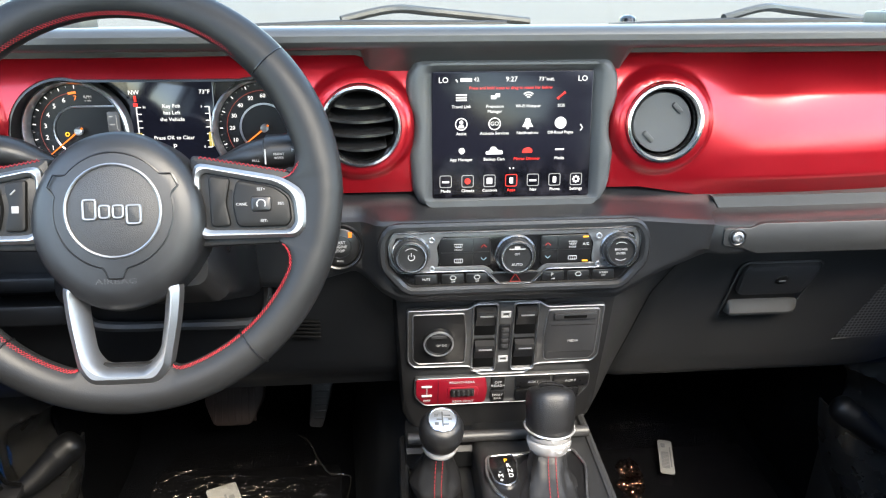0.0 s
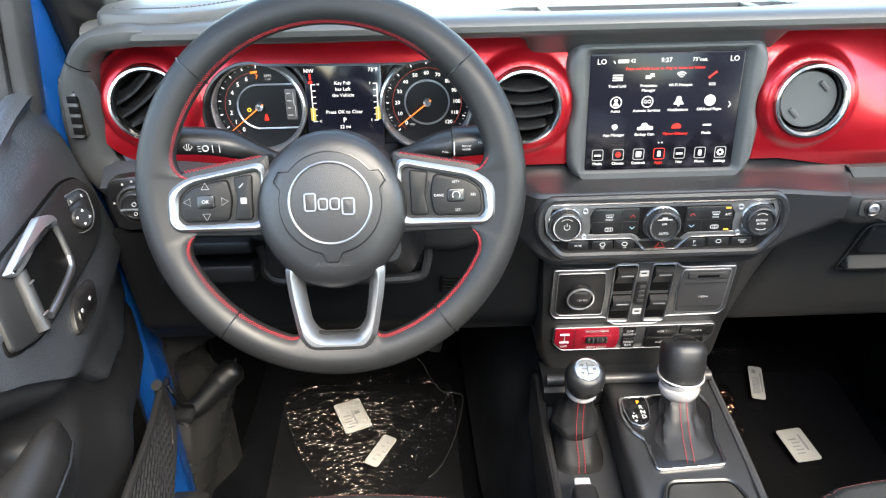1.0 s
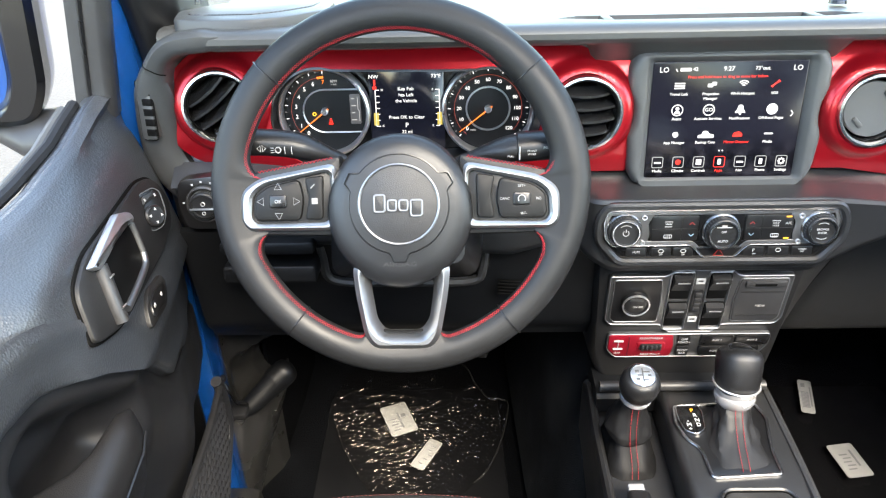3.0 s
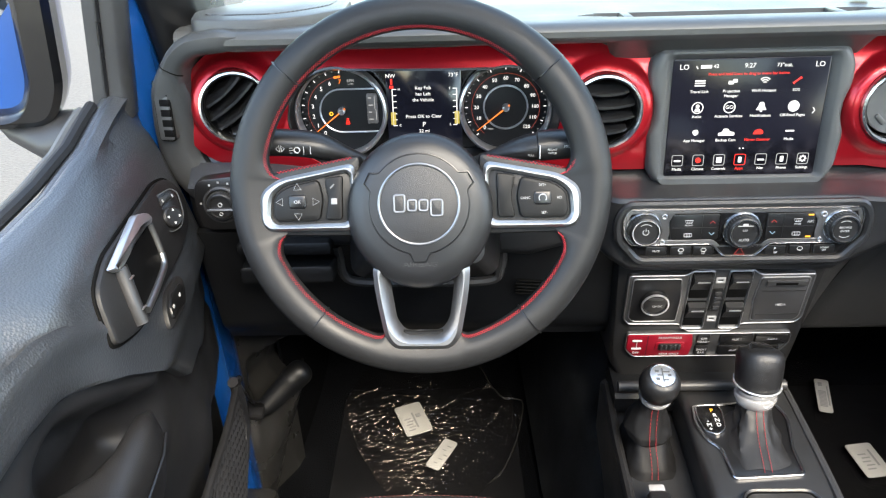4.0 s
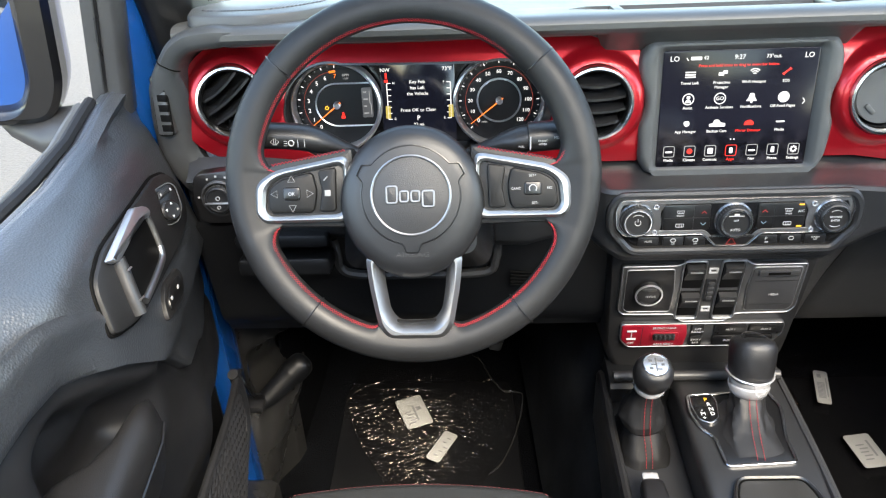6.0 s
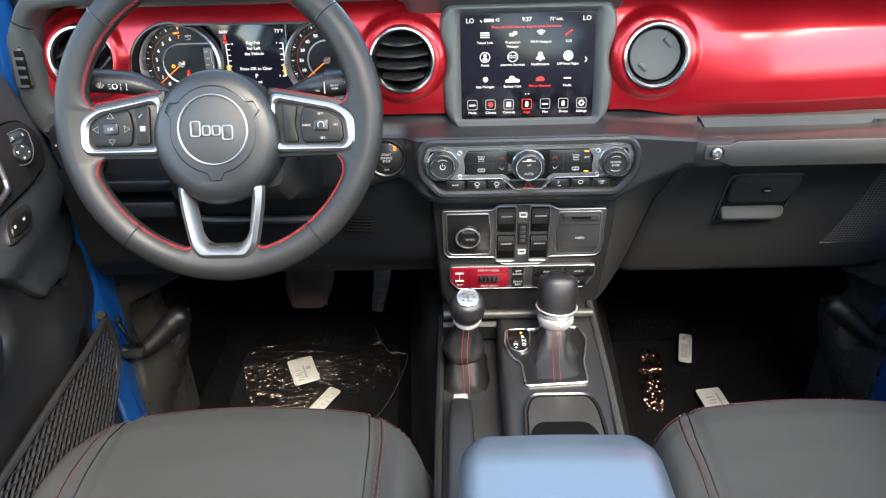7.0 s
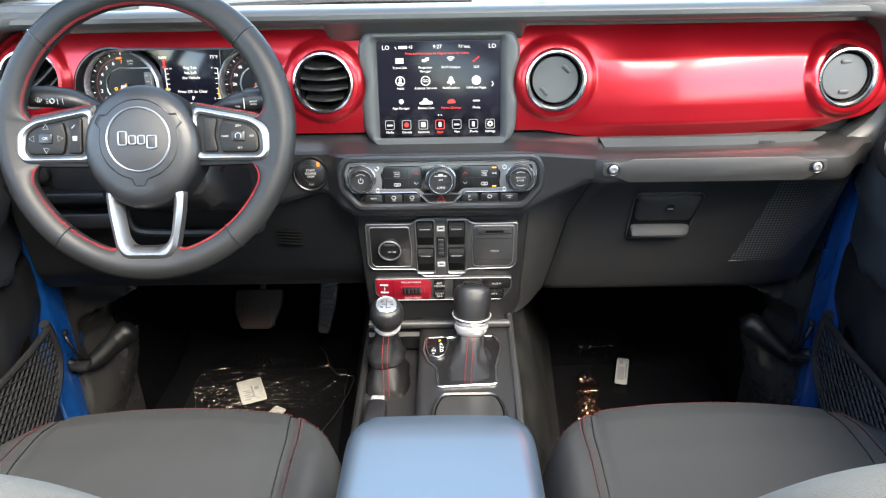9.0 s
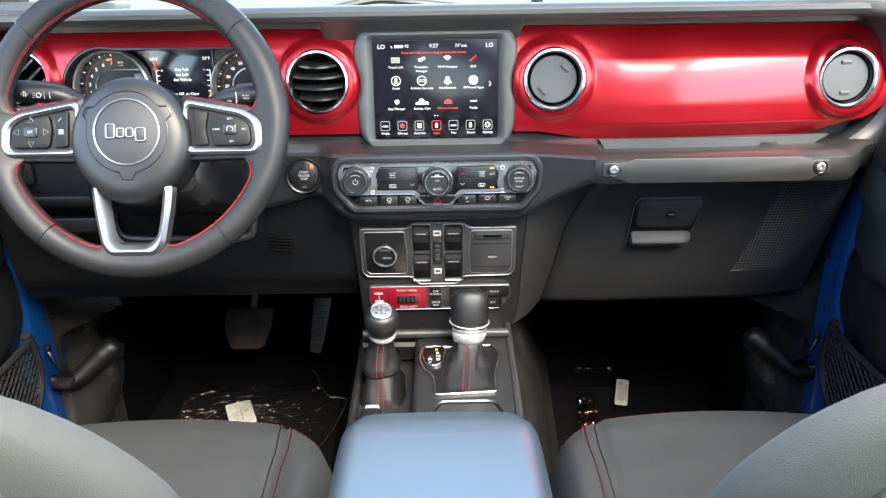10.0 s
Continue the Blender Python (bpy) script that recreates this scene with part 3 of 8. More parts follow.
    part("window_post", loft(post), M_DASH, d, "black window post")
    part("post_groove", tube([(s * (0.749 - (z - 0.84) * 0.15), -0.0065, z) for z in (0.82, 1.0, 1.2, 1.42)], 0.003, 6), M_BLACK, d)
    # padded grab rest with its hand recess behind
    arm = []
    for i in range(19):
        t = i / 18
        y = -0.280 - 0.5 * t
        xi = interp(y, [(-0.78, 0.612), (-0.5, 0.622), (-0.42, 0.628), (-0.33, 0.634), (-0.30, 0.642), (-0.28, 0.654)])
        xo = interp(y, [(-0.78, 0.71), (-0.46, 0.71), (-0.42, 0.70), (-0.39, 0.676), (-0.36, 0.666), (-0.28, 0.664)])
        zt = interp(y, [(-0.78, 0.628), (-0.45, 0.622), (-0.33, 0.616), (-0.30, 0.610), (-0.28, 0.592)])
        sec = rounded([(xi + 0.012, 0.515), (xo, 0.515), (xo, zt), (xi + 0.006, zt - 0.004), (xi, zt - 0.035)], [0.01, 0.004, 0.014, 0.014, 0.02], 4)
        arm.append([(s * x, y, z) for x, z in sec])
    part("armrest", loft(arm), M_LEATHER, d, "padded black armrest")
    part("armrest_seam", tube([(s * (interp(y, [(-0.78, 0.612), (-0.5, 0.622), (-0.42, 0.628), (-0.33, 0.634), (-0.30, 0.642)]) - 0.0005), y, 0.578) for y in [-0.30 - 0.03 * k for k in range(16)]], 0.0015, 5), M_BLACK, d)
    # release handle
    def plate(pts, r, y0, y1, bevel, m=on):
        return moved(slab(rounded(pts, r, 4), y0, y1, bevel), m)

    def wire(pts, r, out, seg=10, flat=1.0, m=on):
        return moved(tube([(p.x, -out, p.y) for p in smooth_path([(a, b, 0) for a, b in pts], 6)], r, seg, flat=flat), m)

    edge = [(0.299, 0.053), (0.252, 0.063), (0.067, 0.048), (0.033, 0.036), (0.017, 0.017), (0.014, -0.006), (0.04, -0.028), (0.097, -0.031), (0.228, -0.021), (0.267, -0.016), (0.308, 0.0), (0.319, 0.007)]
    part("plate_gap", plate(inset(edge, -0.003), 0.018, -0.0015, 0.01, 0.0005), M_VOID, d, "dark gap round the handle surround")
    hp = part("handle_plate", plate(edge, 0.016, -0.006, 0.012, 0.003), M_SURROUND, d, "matte black handle surround")
    # flat black patch that stands for the shade in the hand cup
    part("cup", plate([(0.240, 0.046), (0.150, 0.046), (0.143, 0.028), (0.157, -0.002), (0.182, -0.008), (0.235, -0.008), (0.252, 0.0)], 0.010, -0.0082, -0.006, 0.0006), M_VOID, hp)
    lever = [(0.270, 0.058), (0.172, 0.062), (0.147, 0.050), (0.142, 0.040), (0.152, 0.037), (0.166, 0.043), (0.180, 0.047), (0.228, 0.046), (0.258, 0.047)]
    part("release_lever", plate(lever, 0.005, -0.017, -0.008, 0.004), M_SILVER, hp, "satin silver door release")
    part("lever_hinge", wire([(0.246, 0.046), (0.252, 0.030), (0.261, 0.008), (0.267, -0.010)], 0.0080, 0.008, 12), M_DASH, hp, "satin grey hinge barrel")
    for px, pz in ((0.251, 0.034), (0.262, 0.004)):
        part("hinge_joint", wire([(px - 0.0045, pz - 0.001), (px + 0.0045, pz + 0.001)], 0.0010, 0.0168, 6), M_SILVER, hp)
    part("cup_wall", wire([(0.145, 0.038), (0.148, 0.022), (0.155, 0.002)], 0.0042, 0.009), M_STRIP, hp, "dark grey cup wall")
    part("cup_rim", wire([(0.155, 0.002), (0.160, -0.005), (0.170, -0.009), (0.205, -0.010), (0.246, -0.009)], 0.0042, 0.009), M_SPOKE, hp, "satin silver cup rim")
    # mirror switch: a canted pod at the front of the surround
    n = Vector((-s * 0.8, -0.42, 0.43)).normalized()
    uz = (Vector((0, 0, 1)) - n * n.z).normalized()
    ux = uz.cross(n)
    if ux.y > 0:
        ux = -ux
    pod = Matrix.Translation((s * 0.678, -0.081, 0.722)) @ Matrix((ux, -n, uz)).transposed().to_4x4()
    sw = part("mirror_switch", plate([(0.009, 0.018), (-0.014, 0.018), (-0.020, 0.010), (-0.014, -0.014), (-0.002, -0.027), (0.014, -0.027), (0.021, -0.015)], 0.006, -0.002, 0.03, 0.002, pod), M_BLACK, d, "gloss black mirror switch pod")
    part("pod_rim", moved(tube([(p[0], -0.0022, p[1]) for p in rounded([(0.009, 0.018), (-0.014, 0.018), (-0.020, 0.010), (-0.014, -0.014), (-0.002, -0.027), (0.014, -0.027), (0.021, -0.015)], 0.006, 4)], 0.0008, 5, closed=True), pod), M_BEZEL, sw)
    part("dial", moved(turned([(0.0125, 0.0), (0.0125, 0.004), (0.0105, 0.006), (0.005, 0.0052), (0.0, 0.0062)], 28, (0.004, -0.002, -0.0115)), pod), M_STACK, sw)
    for k in range(4):
        q = radians(90 * k + 20)
        part("dial_mark", moved(tube([(0.004 + (0.0075 + 0.0014 * math.cos(o)) * math.cos(q) - 0.0014 * math.sin(o) * math.sin(q), -0.0084, -0.0115 + (0.0075 + 0.0014 * math.cos(o)) * math.sin(q) + 0.0014 * math.sin(o) * math.cos(q)) for o in (0, 2.1, 4.2)], 0.0006, 4, closed=True), pod), M_WHITE, sw)
    part("rocker", plate([(0.007, 0.015), (-0.012, 0.0155), (-0.0155, 0.008), (0.011, 0.004)], 0.003, -0.0045, 0.0, 0.0015, pod), M_STACK, sw)
    for px in (-0.010, 0.005):
        part("rocker_mark", moved(box(px - 0.0008, px + 0.0008, -0.0051, -0.0043, 0.008, 0.0115), pod), M_MARK, sw)
    # lock switch
    lk = part("lock_switch", plate([(0.202, -0.040), (0.180, -0.032), (0.134, -0.041), (0.131, -0.054), (0.156, -0.070), (0.218, -0.060)], 0.010, -0.004, 0.012, 0.002), M_SURROUND, d, "black door lock switch")
    part("lock_rocker", plate([(0.196, -0.043), (0.178, -0.038), (0.146, -0.045), (0.143, -0.053), (0.158, -0.063), (0.204, -0.056)], 0.008, -0.0065, -0.002, 0.002), M_BLACK, lk)
    for px, pz in ((0.164, -0.050), (0.190, -0.047)):
        part("lock_mark", plate([(px - 0.0026, pz - 0.0016), (px + 0.0026, pz - 0.0016), (px + 0.0026, pz + 0.0016), (px - 0.0026, pz + 0.0016)], 0.0007, -0.0072, -0.006, 0.0002), M_MARK, lk)
    # net pocket
    def net_x(y):
        return interp(y, [(-0.5, 0.625), (-0.25, 0.643), (-0.12, 0.654), (-0.02, 0.668)])

    part("pocket_edge", tube(smooth_path([(s * 0.670, -0.030, 0.405), (s * 0.669, -0.025, 0.392), (s * 0.668, -0.022, 0.352), (s * 0.668, -0.027, 0.317), (s * 0.668, -0.054, 0.285), (s * 0.666, -0.10, 0.258), (s * 0.662, -0.16, 0.235)], 6), 0.0085, 8), M_DOORLOW, d, "curved pocket edge")
    part("pocket_rim", tube([(s * net_x(y), y, interp(y, NET_TOP) + 0.002) for y in [-0.03 - 0.025 * k for k in range(20)]], 0.0055, 8), M_RUBBER, d, "black elastic rim of the pocket")
    # black sheet that stands for the shade inside the pocket
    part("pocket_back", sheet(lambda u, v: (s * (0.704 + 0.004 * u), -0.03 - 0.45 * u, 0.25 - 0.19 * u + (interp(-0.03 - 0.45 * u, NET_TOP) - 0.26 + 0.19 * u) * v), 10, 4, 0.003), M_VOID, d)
    strands = []
    step = 0.0135

    def front(z):
        return interp(z, [(0.06, -0.40), (0.235, -0.16), (0.258, -0.10), (0.285, -0.056), (0.317, -0.03), (0.352, -0.026), (0.40, -0.028)])

    for sgn in (-1, 1):
        for k in range(-60, 61):
            run = []
            for i in range(90):
                y = -0.48 + 0.495 * i / 89
                z = 0.2 + sgn * y * 0.42 + k * step
                if 0.06 < z < interp(y, NET_TOP) and y < front(z):
                    run.append((s * net_x(y), y, z))
            if len(run) > 2:
                strands.append(tube(run[::8] + [run[-1]], 0.0021, 4))
    part("net", merged(*strands), M_RUBBER, d, "black elastic net")
    return d


for s in (-1, 1):
    build_door(s)


def build_mirror():
    m = thing("side_mirror", "blue and black door mirror outside the driver window", "mirror")
    rim = rounded([(-0.115, -0.105), (0.085, -0.112), (0.108, -0.07), (0.12, 0.06), (0.10, 0.105), (-0.1, 0.11)], 0.03, 5)
    at = Matrix.Translation((-0.921, 0.0, 0.898)) @ pose(0, 0, 0, -4, 0, 12)
    shell = []
    for t in [i / 10 for i in range(11)]:
        k = math.sqrt(max(1 - (t * 0.97) ** 2.4, 0.02))
        shell.append([(x * k, 0.03 + 0.13 * t, z * k) for x, z in rim])
    part("housing", moved(loft(shell), at), M_BLUE, m, "glossy blue mirror shell")
    opening = rounded([(-0.10, -0.09), (0.045, -0.09), (0.062, -0.06), (0.072, 0.05), (0.05, 0.085), (-0.09, 0.095)], 0.03, 5)
    part("rim", moved(frame_plate(rim, opening, 0.0, 0.035, 0.008, 0.004), at), M_GLOSS, m, "glossy black mirror rim")
    part("mirror_glass", moved(slab(inset(opening, -0.006), 0.0, 0.004, 0.0005), Matrix.Translation((-0.921, 0.024, 0.898)) @ pose(0, 0, 0, 6, 0, 23)), M_MIRROR, m, "silvered mirror glass")
    rings = []
    for x, y, z, a, b in ((-0.765, 0.02, 0.785, 0.05, 0.035), (-0.80, 0.03, 0.768, 0.05, 0.034), (-0.85, 0.04, 0.762, 0.048, 0.030), (-0.90, 0.06, 0.775, 0.045, 0.022), (-0.94, 0.08, 0.79, 0.03, 0.012)):
        rings.append([(x, y + a * math.cos(q), z + b * math.sin(q)) for q in [2 * math.pi * j / 20 for j in range(20)]])
    part("foot", loft(rings), M_DASH, m, "grey plastic mirror arm")


build_mirror()


def build_straps():
    for s in (-1, 1):
        w = thing("door_check_strap", "black rubber door check strap with wiring sleeve", "strap", Matrix.Translation((SHIFT if s > 0 else 0, 0, 0)), group="door straps")
        pts = smooth_path([(s * 0.714, 0.076, 0.252), (s * 0.698, 0.084, 0.236), (s * 0.675, 0.098, 0.236), (s * 0.648, 0.118, 0.254), (s * 0.632, 0.130, 0.266)], 6)
        part("sleeve", tube(pts, [interp(k / (len(pts) - 1), [(0, 0.009), (0.3, 0.013), (0.6, 0.018), (1, 0.0225)]) for k in range(len(pts))], 18), M_KNEE, w, "black rubber sleeve")
        part("sleeve_end", tube(smooth_path([(s * 0.634, 0.129, 0.265), (s * 0.622, 0.137, 0.273), (s * 0.612, 0.143, 0.280), (s * 0.606, 0.147, 0.284)], 4), [0.023] * 6 + [0.0225, 0.0215, 0.020, 0.0175, 0.0145, 0.011, 0.006], 18), M_KNEE, w, "rounded black end of the sleeve")
        part("bracket", box(min(s * 0.708, s * 0.672), max(s * 0.708, s * 0.672), 0.062, 0.10, 0.236, 0.250, 0.005), M_RUBBER, w)
        part("cable", tube(smooth_path([(s * 0.704, 0.076, 0.312), (s * 0.694, 0.070, 0.294), (s * 0.684, 0.068, 0.272), (s * 0.672, 0.078, 0.258)], 5), 0.0035, 8), M_GLOSS, w, "thin black cable")
        part("bolt", moved(turned([(0.007, 0), (0.007, 0.004), (0.005, 0.006), (0, 0.006)], 8, (0, 0, 0)), Matrix.Translation((s * 0.704, 0.076, 0.316)) @ pose(0, 0, 0, 0, 0, 90 * -s)), M_BLACK, w)


build_straps()


# ---- dashboard ----
VENTS = ((-0.606, -0.038), (-0.167, -0.046), (0.168, -0.048), (0.600, -0.054))
GAUGES = ((-0.484, -0.056), (-0.278, -0.056))


def trim_top(x):
    a = abs(x)
    if a > 0.613:
        return -0.054 + 0.080 * math.sqrt(max(1 - ((a - 0.613) / 0.066) ** 2, 0))
    return interp(a, [(0, 0.031), (0.50, 0.031), (0.57, 0.030), (0.613, 0.026)])


def trim_bottom(x):
    a = abs(x)
    low = interp(x, [(-0.5, -0.122), (0.15, -0.122), (0.237, -0.137), (0.7, -0.137)])
    if a > 0.613:
        return -0.054 - 0.062 * math.sqrt(max(1 - ((a - 0.613) / 0.066) ** 2, 0))
    return interp(a, [(0, low), (0.545, low), (0.58, -0.128), (0.613, -0.116)])


def trim_out(x, v):
    """How far the trim stands out of the dash plane."""
    edge = ease((x - 0.19) / 0.10)
    soft = -0.001 - 0.020 * min(abs(v + 0.062) / 0.085, 1.1) ** 3
    # a crease at v = -0.024 parts the rounded face from the shelf that slopes back under the pad
    face = 0.186 * max(0.0, v + 0.088) ** 2 / 0.128 * 2.2 if v > -0.088 else 0.0
    crisp = interp(v, [(-0.137, -0.020), (-0.114, -0.002), (-0.088, 0.0)]) - face
    if v > -0.024:
        crisp = -0.186 * 0.064 ** 2 / 0.128 * 2.2 - (v + 0.024) * 0.75
    w = soft + (crisp - soft) * edge - 0.030 * ease((abs(x) - 0.32) / 0.34)
    w -= 0.02 * ease((0.113 - abs(x)) / 0.006)
    for cx, cz in VENTS:
        d = math.hypot(x - cx, v - cz)
        w += 0.012 * ease((0.061 - d) / 0.012)
    return w


def cluster_gap(x, v):
    """Signed distance to the outline of the instrument opening, below 0 inside."""
    d = min(math.hypot(x - cx, v - cz) - 0.061 for cx, cz in GAUGES)
    bx, bz = abs(x + 0.381) - 0.10, abs(v + 0.056) - 0.059
    return min(d, max(bx, bz))


def holes(x, v):
    return min([cluster_gap(x, v)] + [math.hypot(x - cx, v - cz) - 0.0445 for cx, cz in VENTS])


def build_dash():
    dash = thing("dashboard", "black dashboard with red metallic trim and grey soft pad", "dashboard", DASH)
    # red trim: a skin with its openings cut out
    nu, nv = 500, 58
    bm = bmesh.new()
    vs = []
    for i in range(nu + 1):
        x = -0.678 + 1.356 * i / nu
        b, t = trim_bottom(x), trim_top(x)
        col = []
        for j in range(nv + 1):
            v = b + (t - b) * j / nv
            px, pv = x, v
            h = holes(px, pv)
            if abs(h) < 0.0028:
                e = 1e-4
                gx, gv = (holes(px + e, pv) - h) / e, (holes(px, pv + e) - h) / e
                g = math.hypot(gx, gv) or 1
                px, pv = px - gx / g * h, pv - gv / g * h
            col.append(bm.verts.new((px, -trim_out(px, pv), pv)))
        vs.append(col)
    for i in range(nu):
        for j in range(nv):
            q = (vs[i][j], vs[i + 1][j], vs[i + 1][j + 1], vs[i][j + 1])
            c = sum((p.co for p in q), Vector()) / 4
            if holes(c.x, c.z) > 0:
                bm.faces.new(q)
    bmesh.ops.delete(bm, geom=[v for v in bm.verts if not v.link_faces], context="VERTS")
    bmesh.ops.recalc_face_normals(bm, faces=bm.faces)
    bmesh.ops.solidify(bm, geom=list(bm.faces), thickness=0.003)
    part("trim_panel", bm, M_RED, dash, "satin metallic red trim panel", 60)
    # soft grey pad along the top, with a shallow tray sunk into it
    def tray_depth(x, y):
        side = interp(y, [(0.010, 0.120), (0.030, 0.172), (0.052, 0.150)]) - abs(x + 0.020)
        return 0.030 * ease(min(side, y - 0.010, 0.052 - y) / 0.004 + 0.5)

    rows = []
    lip = [(0.020, 0.026), (0.018, 0.034), (-0.022, 0.034), (-0.029, 0.037), (-0.033, 0.042), (-0.033, 0.048), (-0.029, 0.053), (-0.020, 0.056), (-0.005, 0.057)]
    top = [(0.003 * k, 0.0570 - 0.0001 * k) for k in range(21)] + [(0.10, 0.0555), (0.15, 0.055), (0.28, 0.046), (0.30, 0.02), (0.26, 0.01)]
    for i in range(261):
        x = -0.672 + 1.344 * i / 260
        a = abs(x)
        back = -0.06 * ease((a - 0.60) / 0.04) * (1 if x < 0 else 0.6)
        drop = -0.006 * ease((a - 0.62) / 0.06)
        rows.append([(x, y - back, z + (drop if y < 0.2 else drop * 0.5) - tray_depth(x, y)) for y, z in lip + top])
    part("top_pad", loft(rows), M_PAD, dash, "soft grey grained dash pad")
    for x in (-0.140, 0.100):
        part("tray_rib", moved(box(-0.006, 0.006, -0.022, 0.024, -0.026, 0.0, 0.003), Matrix.Translation((x, 0.031, 0.0562))), M_PAD, dash, "rib across the tray")
    # grey end frames that wrap down round the trim
    for s in (-1, 1):
        path = smooth_path([(s * 0.572, -0.0290, 0.0464), (s * 0.590, -0.0335, 0.0458), (s * 0.612, -0.0335, 0.0446), (s * 0.640, -0.0265, 0.039), (s * 0.662, -0.015, 0.023), (s * 0.676, -0.003, 0.0), (s * 0.684, 0.009, -0.032), (s * 0.689, 0.017, -0.07), (s * 0.686, 0.022, -0.11), (s * 0.668, 0.024, -0.14), (s * 0.635, 0.02, -0.165)], 8)
        rings, seam = [], None
        for i, p in enumerate(path):
            q = path[min(i + 1, len(path) - 1)] - path[max(i - 1, 0)]
            q.y = 0
            q.normalize()
            n = Vector((-q.z, 0, q.x)) * (1 if s < 0 else -1)
            wd = 0.0092 + 0.0035 * ease((abs(p.x) - 0.575) / 0.03) + 0.0115 * ease((0.02 - p.z) / 0.05)
            ring = [p + n * a + Vector((0, b, 0)) for a, b in ((-wd, 0.09), (-wd, 0.010), (-wd * 0.8, 0.004), (-wd * 0.5, 0.0005), (wd * 0.3, 0.001), (wd * 0.7, 0.004), (wd, 0.012), (wd, 0.09))]
            if seam is None and p.z < 0.012:
                seam = ring[1:7]
            rings.append(ring)
        ef = part("end_frame", loft(rings), M_PAD, dash, "grey dash end frame")
        part("frame_seam", tube(seam, 0.0009, 6), M_VOID, ef)
        at = Matrix.Translation((s * 0.691, 0.0115, -0.040)) @ pose(0, 0, 0, 0, 0, s * 12)
        outlet = rounded([(-0.011, -0.036), (0.009, -0.036), (0.009, 0.036), (-0.009, 0.036)], 0.004, 3)
        slots = part("side_defroster", moved(slab(outlet, -0.0035, 0.01, 0.0012), at), M_PAD, dash, "grey side demister outlet")
        part("outlet_groove", moved(tube([(x, -0.0008, z) for x, z in inset(outlet, -0.0006)], 0.0010, 5, closed=True), at), M_VOID, slots)
        for k in range(5):
            part("slot", moved(box(-0.0035, 0.0095, -0.0040, 0.0, -0.0315 + k * 0.0125, -0.0225 + k * 0.0125, 0.001), at), M_VOID, slots)
    # lower dash: the shelf below the trim, standing out in the middle
    def jut(x):
        return interp(x, [(-0.69, -0.03), (-0.56, 0.0), (-0.27, 0.010), (-0.168, 0.012), (-0.152, 0.034), (0.155, 0.034), (0.2, 0.034), (0.226, 0.032), (0.242, 0.016)])

    def low_edge(x):
        return interp(x, [(-0.69, -0.21), (-0.25, -0.235), (-0.18, -0.215), (-0.13, -0.248), (0.12, -0.250), (0.17, -0.222), (0.212, -0.205), (0.228, -0.200), (0.242, -0.198)])

    def shelf(u, v):
        x = -0.675 + 0.917 * u
        lo, j = low_edge(x), jut(x)
        m = interp(x, [(0.12, 0.0), (0.24, -0.010)])
        rows = [(-0.112 + m, -0.03), (-0.124 + m, -0.016), (-0.136 + m, 0.0), (-0.143 + m, j * 0.6), (-0.147 + m, j - 0.001), (-0.151 + m, j + 0.004), (-0.158 + m, j + 0.003), (-0.19, j), (lo + 0.012, j - 0.002), (lo + 0.004, j - 0.008), (lo, j - 0.02), (lo - 0.002, -0.06)]
        k = v * (len(rows) - 1)
        i = min(int(k), len(rows) - 2)
        t = k - i
        return (x, -(rows[i][1] + (rows[i + 1][1] - rows[i][1]) * t), rows[i][0] + (rows[i + 1][0] - rows[i][0]) * t)

    part("lower_panel", sheet(shelf, 120, 44, 0.004), M_LOWDASH, dash, "dark moulded lower dash panel")

    def knee(u, v):
        x = -0.68 + 0.55 * u
        z = -0.20 - 0.20 * v
        return (x, 0.01 + 0.06 * v + 0.02 * ease((v - 0.8) / 0.2), z)

    for s in (-1, 1):
        rows = []
        k = 0.0 if s < 0 else 0.062
        ends = ((-0.10, 0.60, 0.70, -0.05), (-0.14, 0.585, 0.70, -0.035), (-0.19, 0.575, 0.695, -0.032), (-0.26, 0.57, 0.685, -0.045), (-0.33, 0.56, 0.67, -0.075), (-0.40, 0.55, 0.655, -0.12))
        for v, xi, xo, w in (ends if s < 0 else ends[:3]):
            rows.append([(s * x, y, v) for x, y in rounded([(min(xi + k, xo - 0.03), -w + 0.01), (xo - 0.02, -w), (xo, -w + 0.02), (xo, 0.2), (xi, 0.2)], 0.012, 3)])
        part("side_cheek", loft(rows), M_LOWDASH, dash, "dark dash end cheek")
    # the wheel's shadow on this panel is held by its near-black colour
    part("knee_panel", sheet(knee, 20, 20, 0.01), M_KNEE, dash, "knee panel darkened for the steering wheel's shadow")
    part("column_lip", tube(smooth_path([(-0.499, 0.021, -0.225), (-0.497, 0.024, -0.242), (-0.494, 0.028, -0.272), (-0.470, 0.030, -0.2836), (-0.385, 0.030, -0.285), (-0.300, 0.030, -0.2836), (-0.285, 0.027, -0.262), (-0.282, 0.024, -0.235)], 6), 0.0065, 8), M_DASH, dash, "moulded lip below the column")
    # small grille beside the column
    for k in range(5):
        part("grille_slot", moved(box(-0.02, 0.02, -0.0008, 0.0015, -0.0013, 0.0013, 0.0005), Matrix.Translation((-0.245, 0.0285 + 0.0012 * k, -0.285 - k * 0.0055)) @ pose(0, 0, 0, 0, 4, 0)), M_VOID, dash)
    # light sensor on the pad
    part("sun_sensor", turned([(0.011, 0.0), (0.010, 0.004), (0.006, 0.007), (0.0, 0.008)], 20, (0.155, 0.10, 0.0585), axis="z"), M_GLOSS, dash)
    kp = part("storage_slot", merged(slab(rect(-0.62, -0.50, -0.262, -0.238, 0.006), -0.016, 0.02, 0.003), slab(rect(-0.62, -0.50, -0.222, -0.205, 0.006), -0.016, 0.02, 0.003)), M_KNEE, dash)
    # centre stack under the climate unit
    st = []
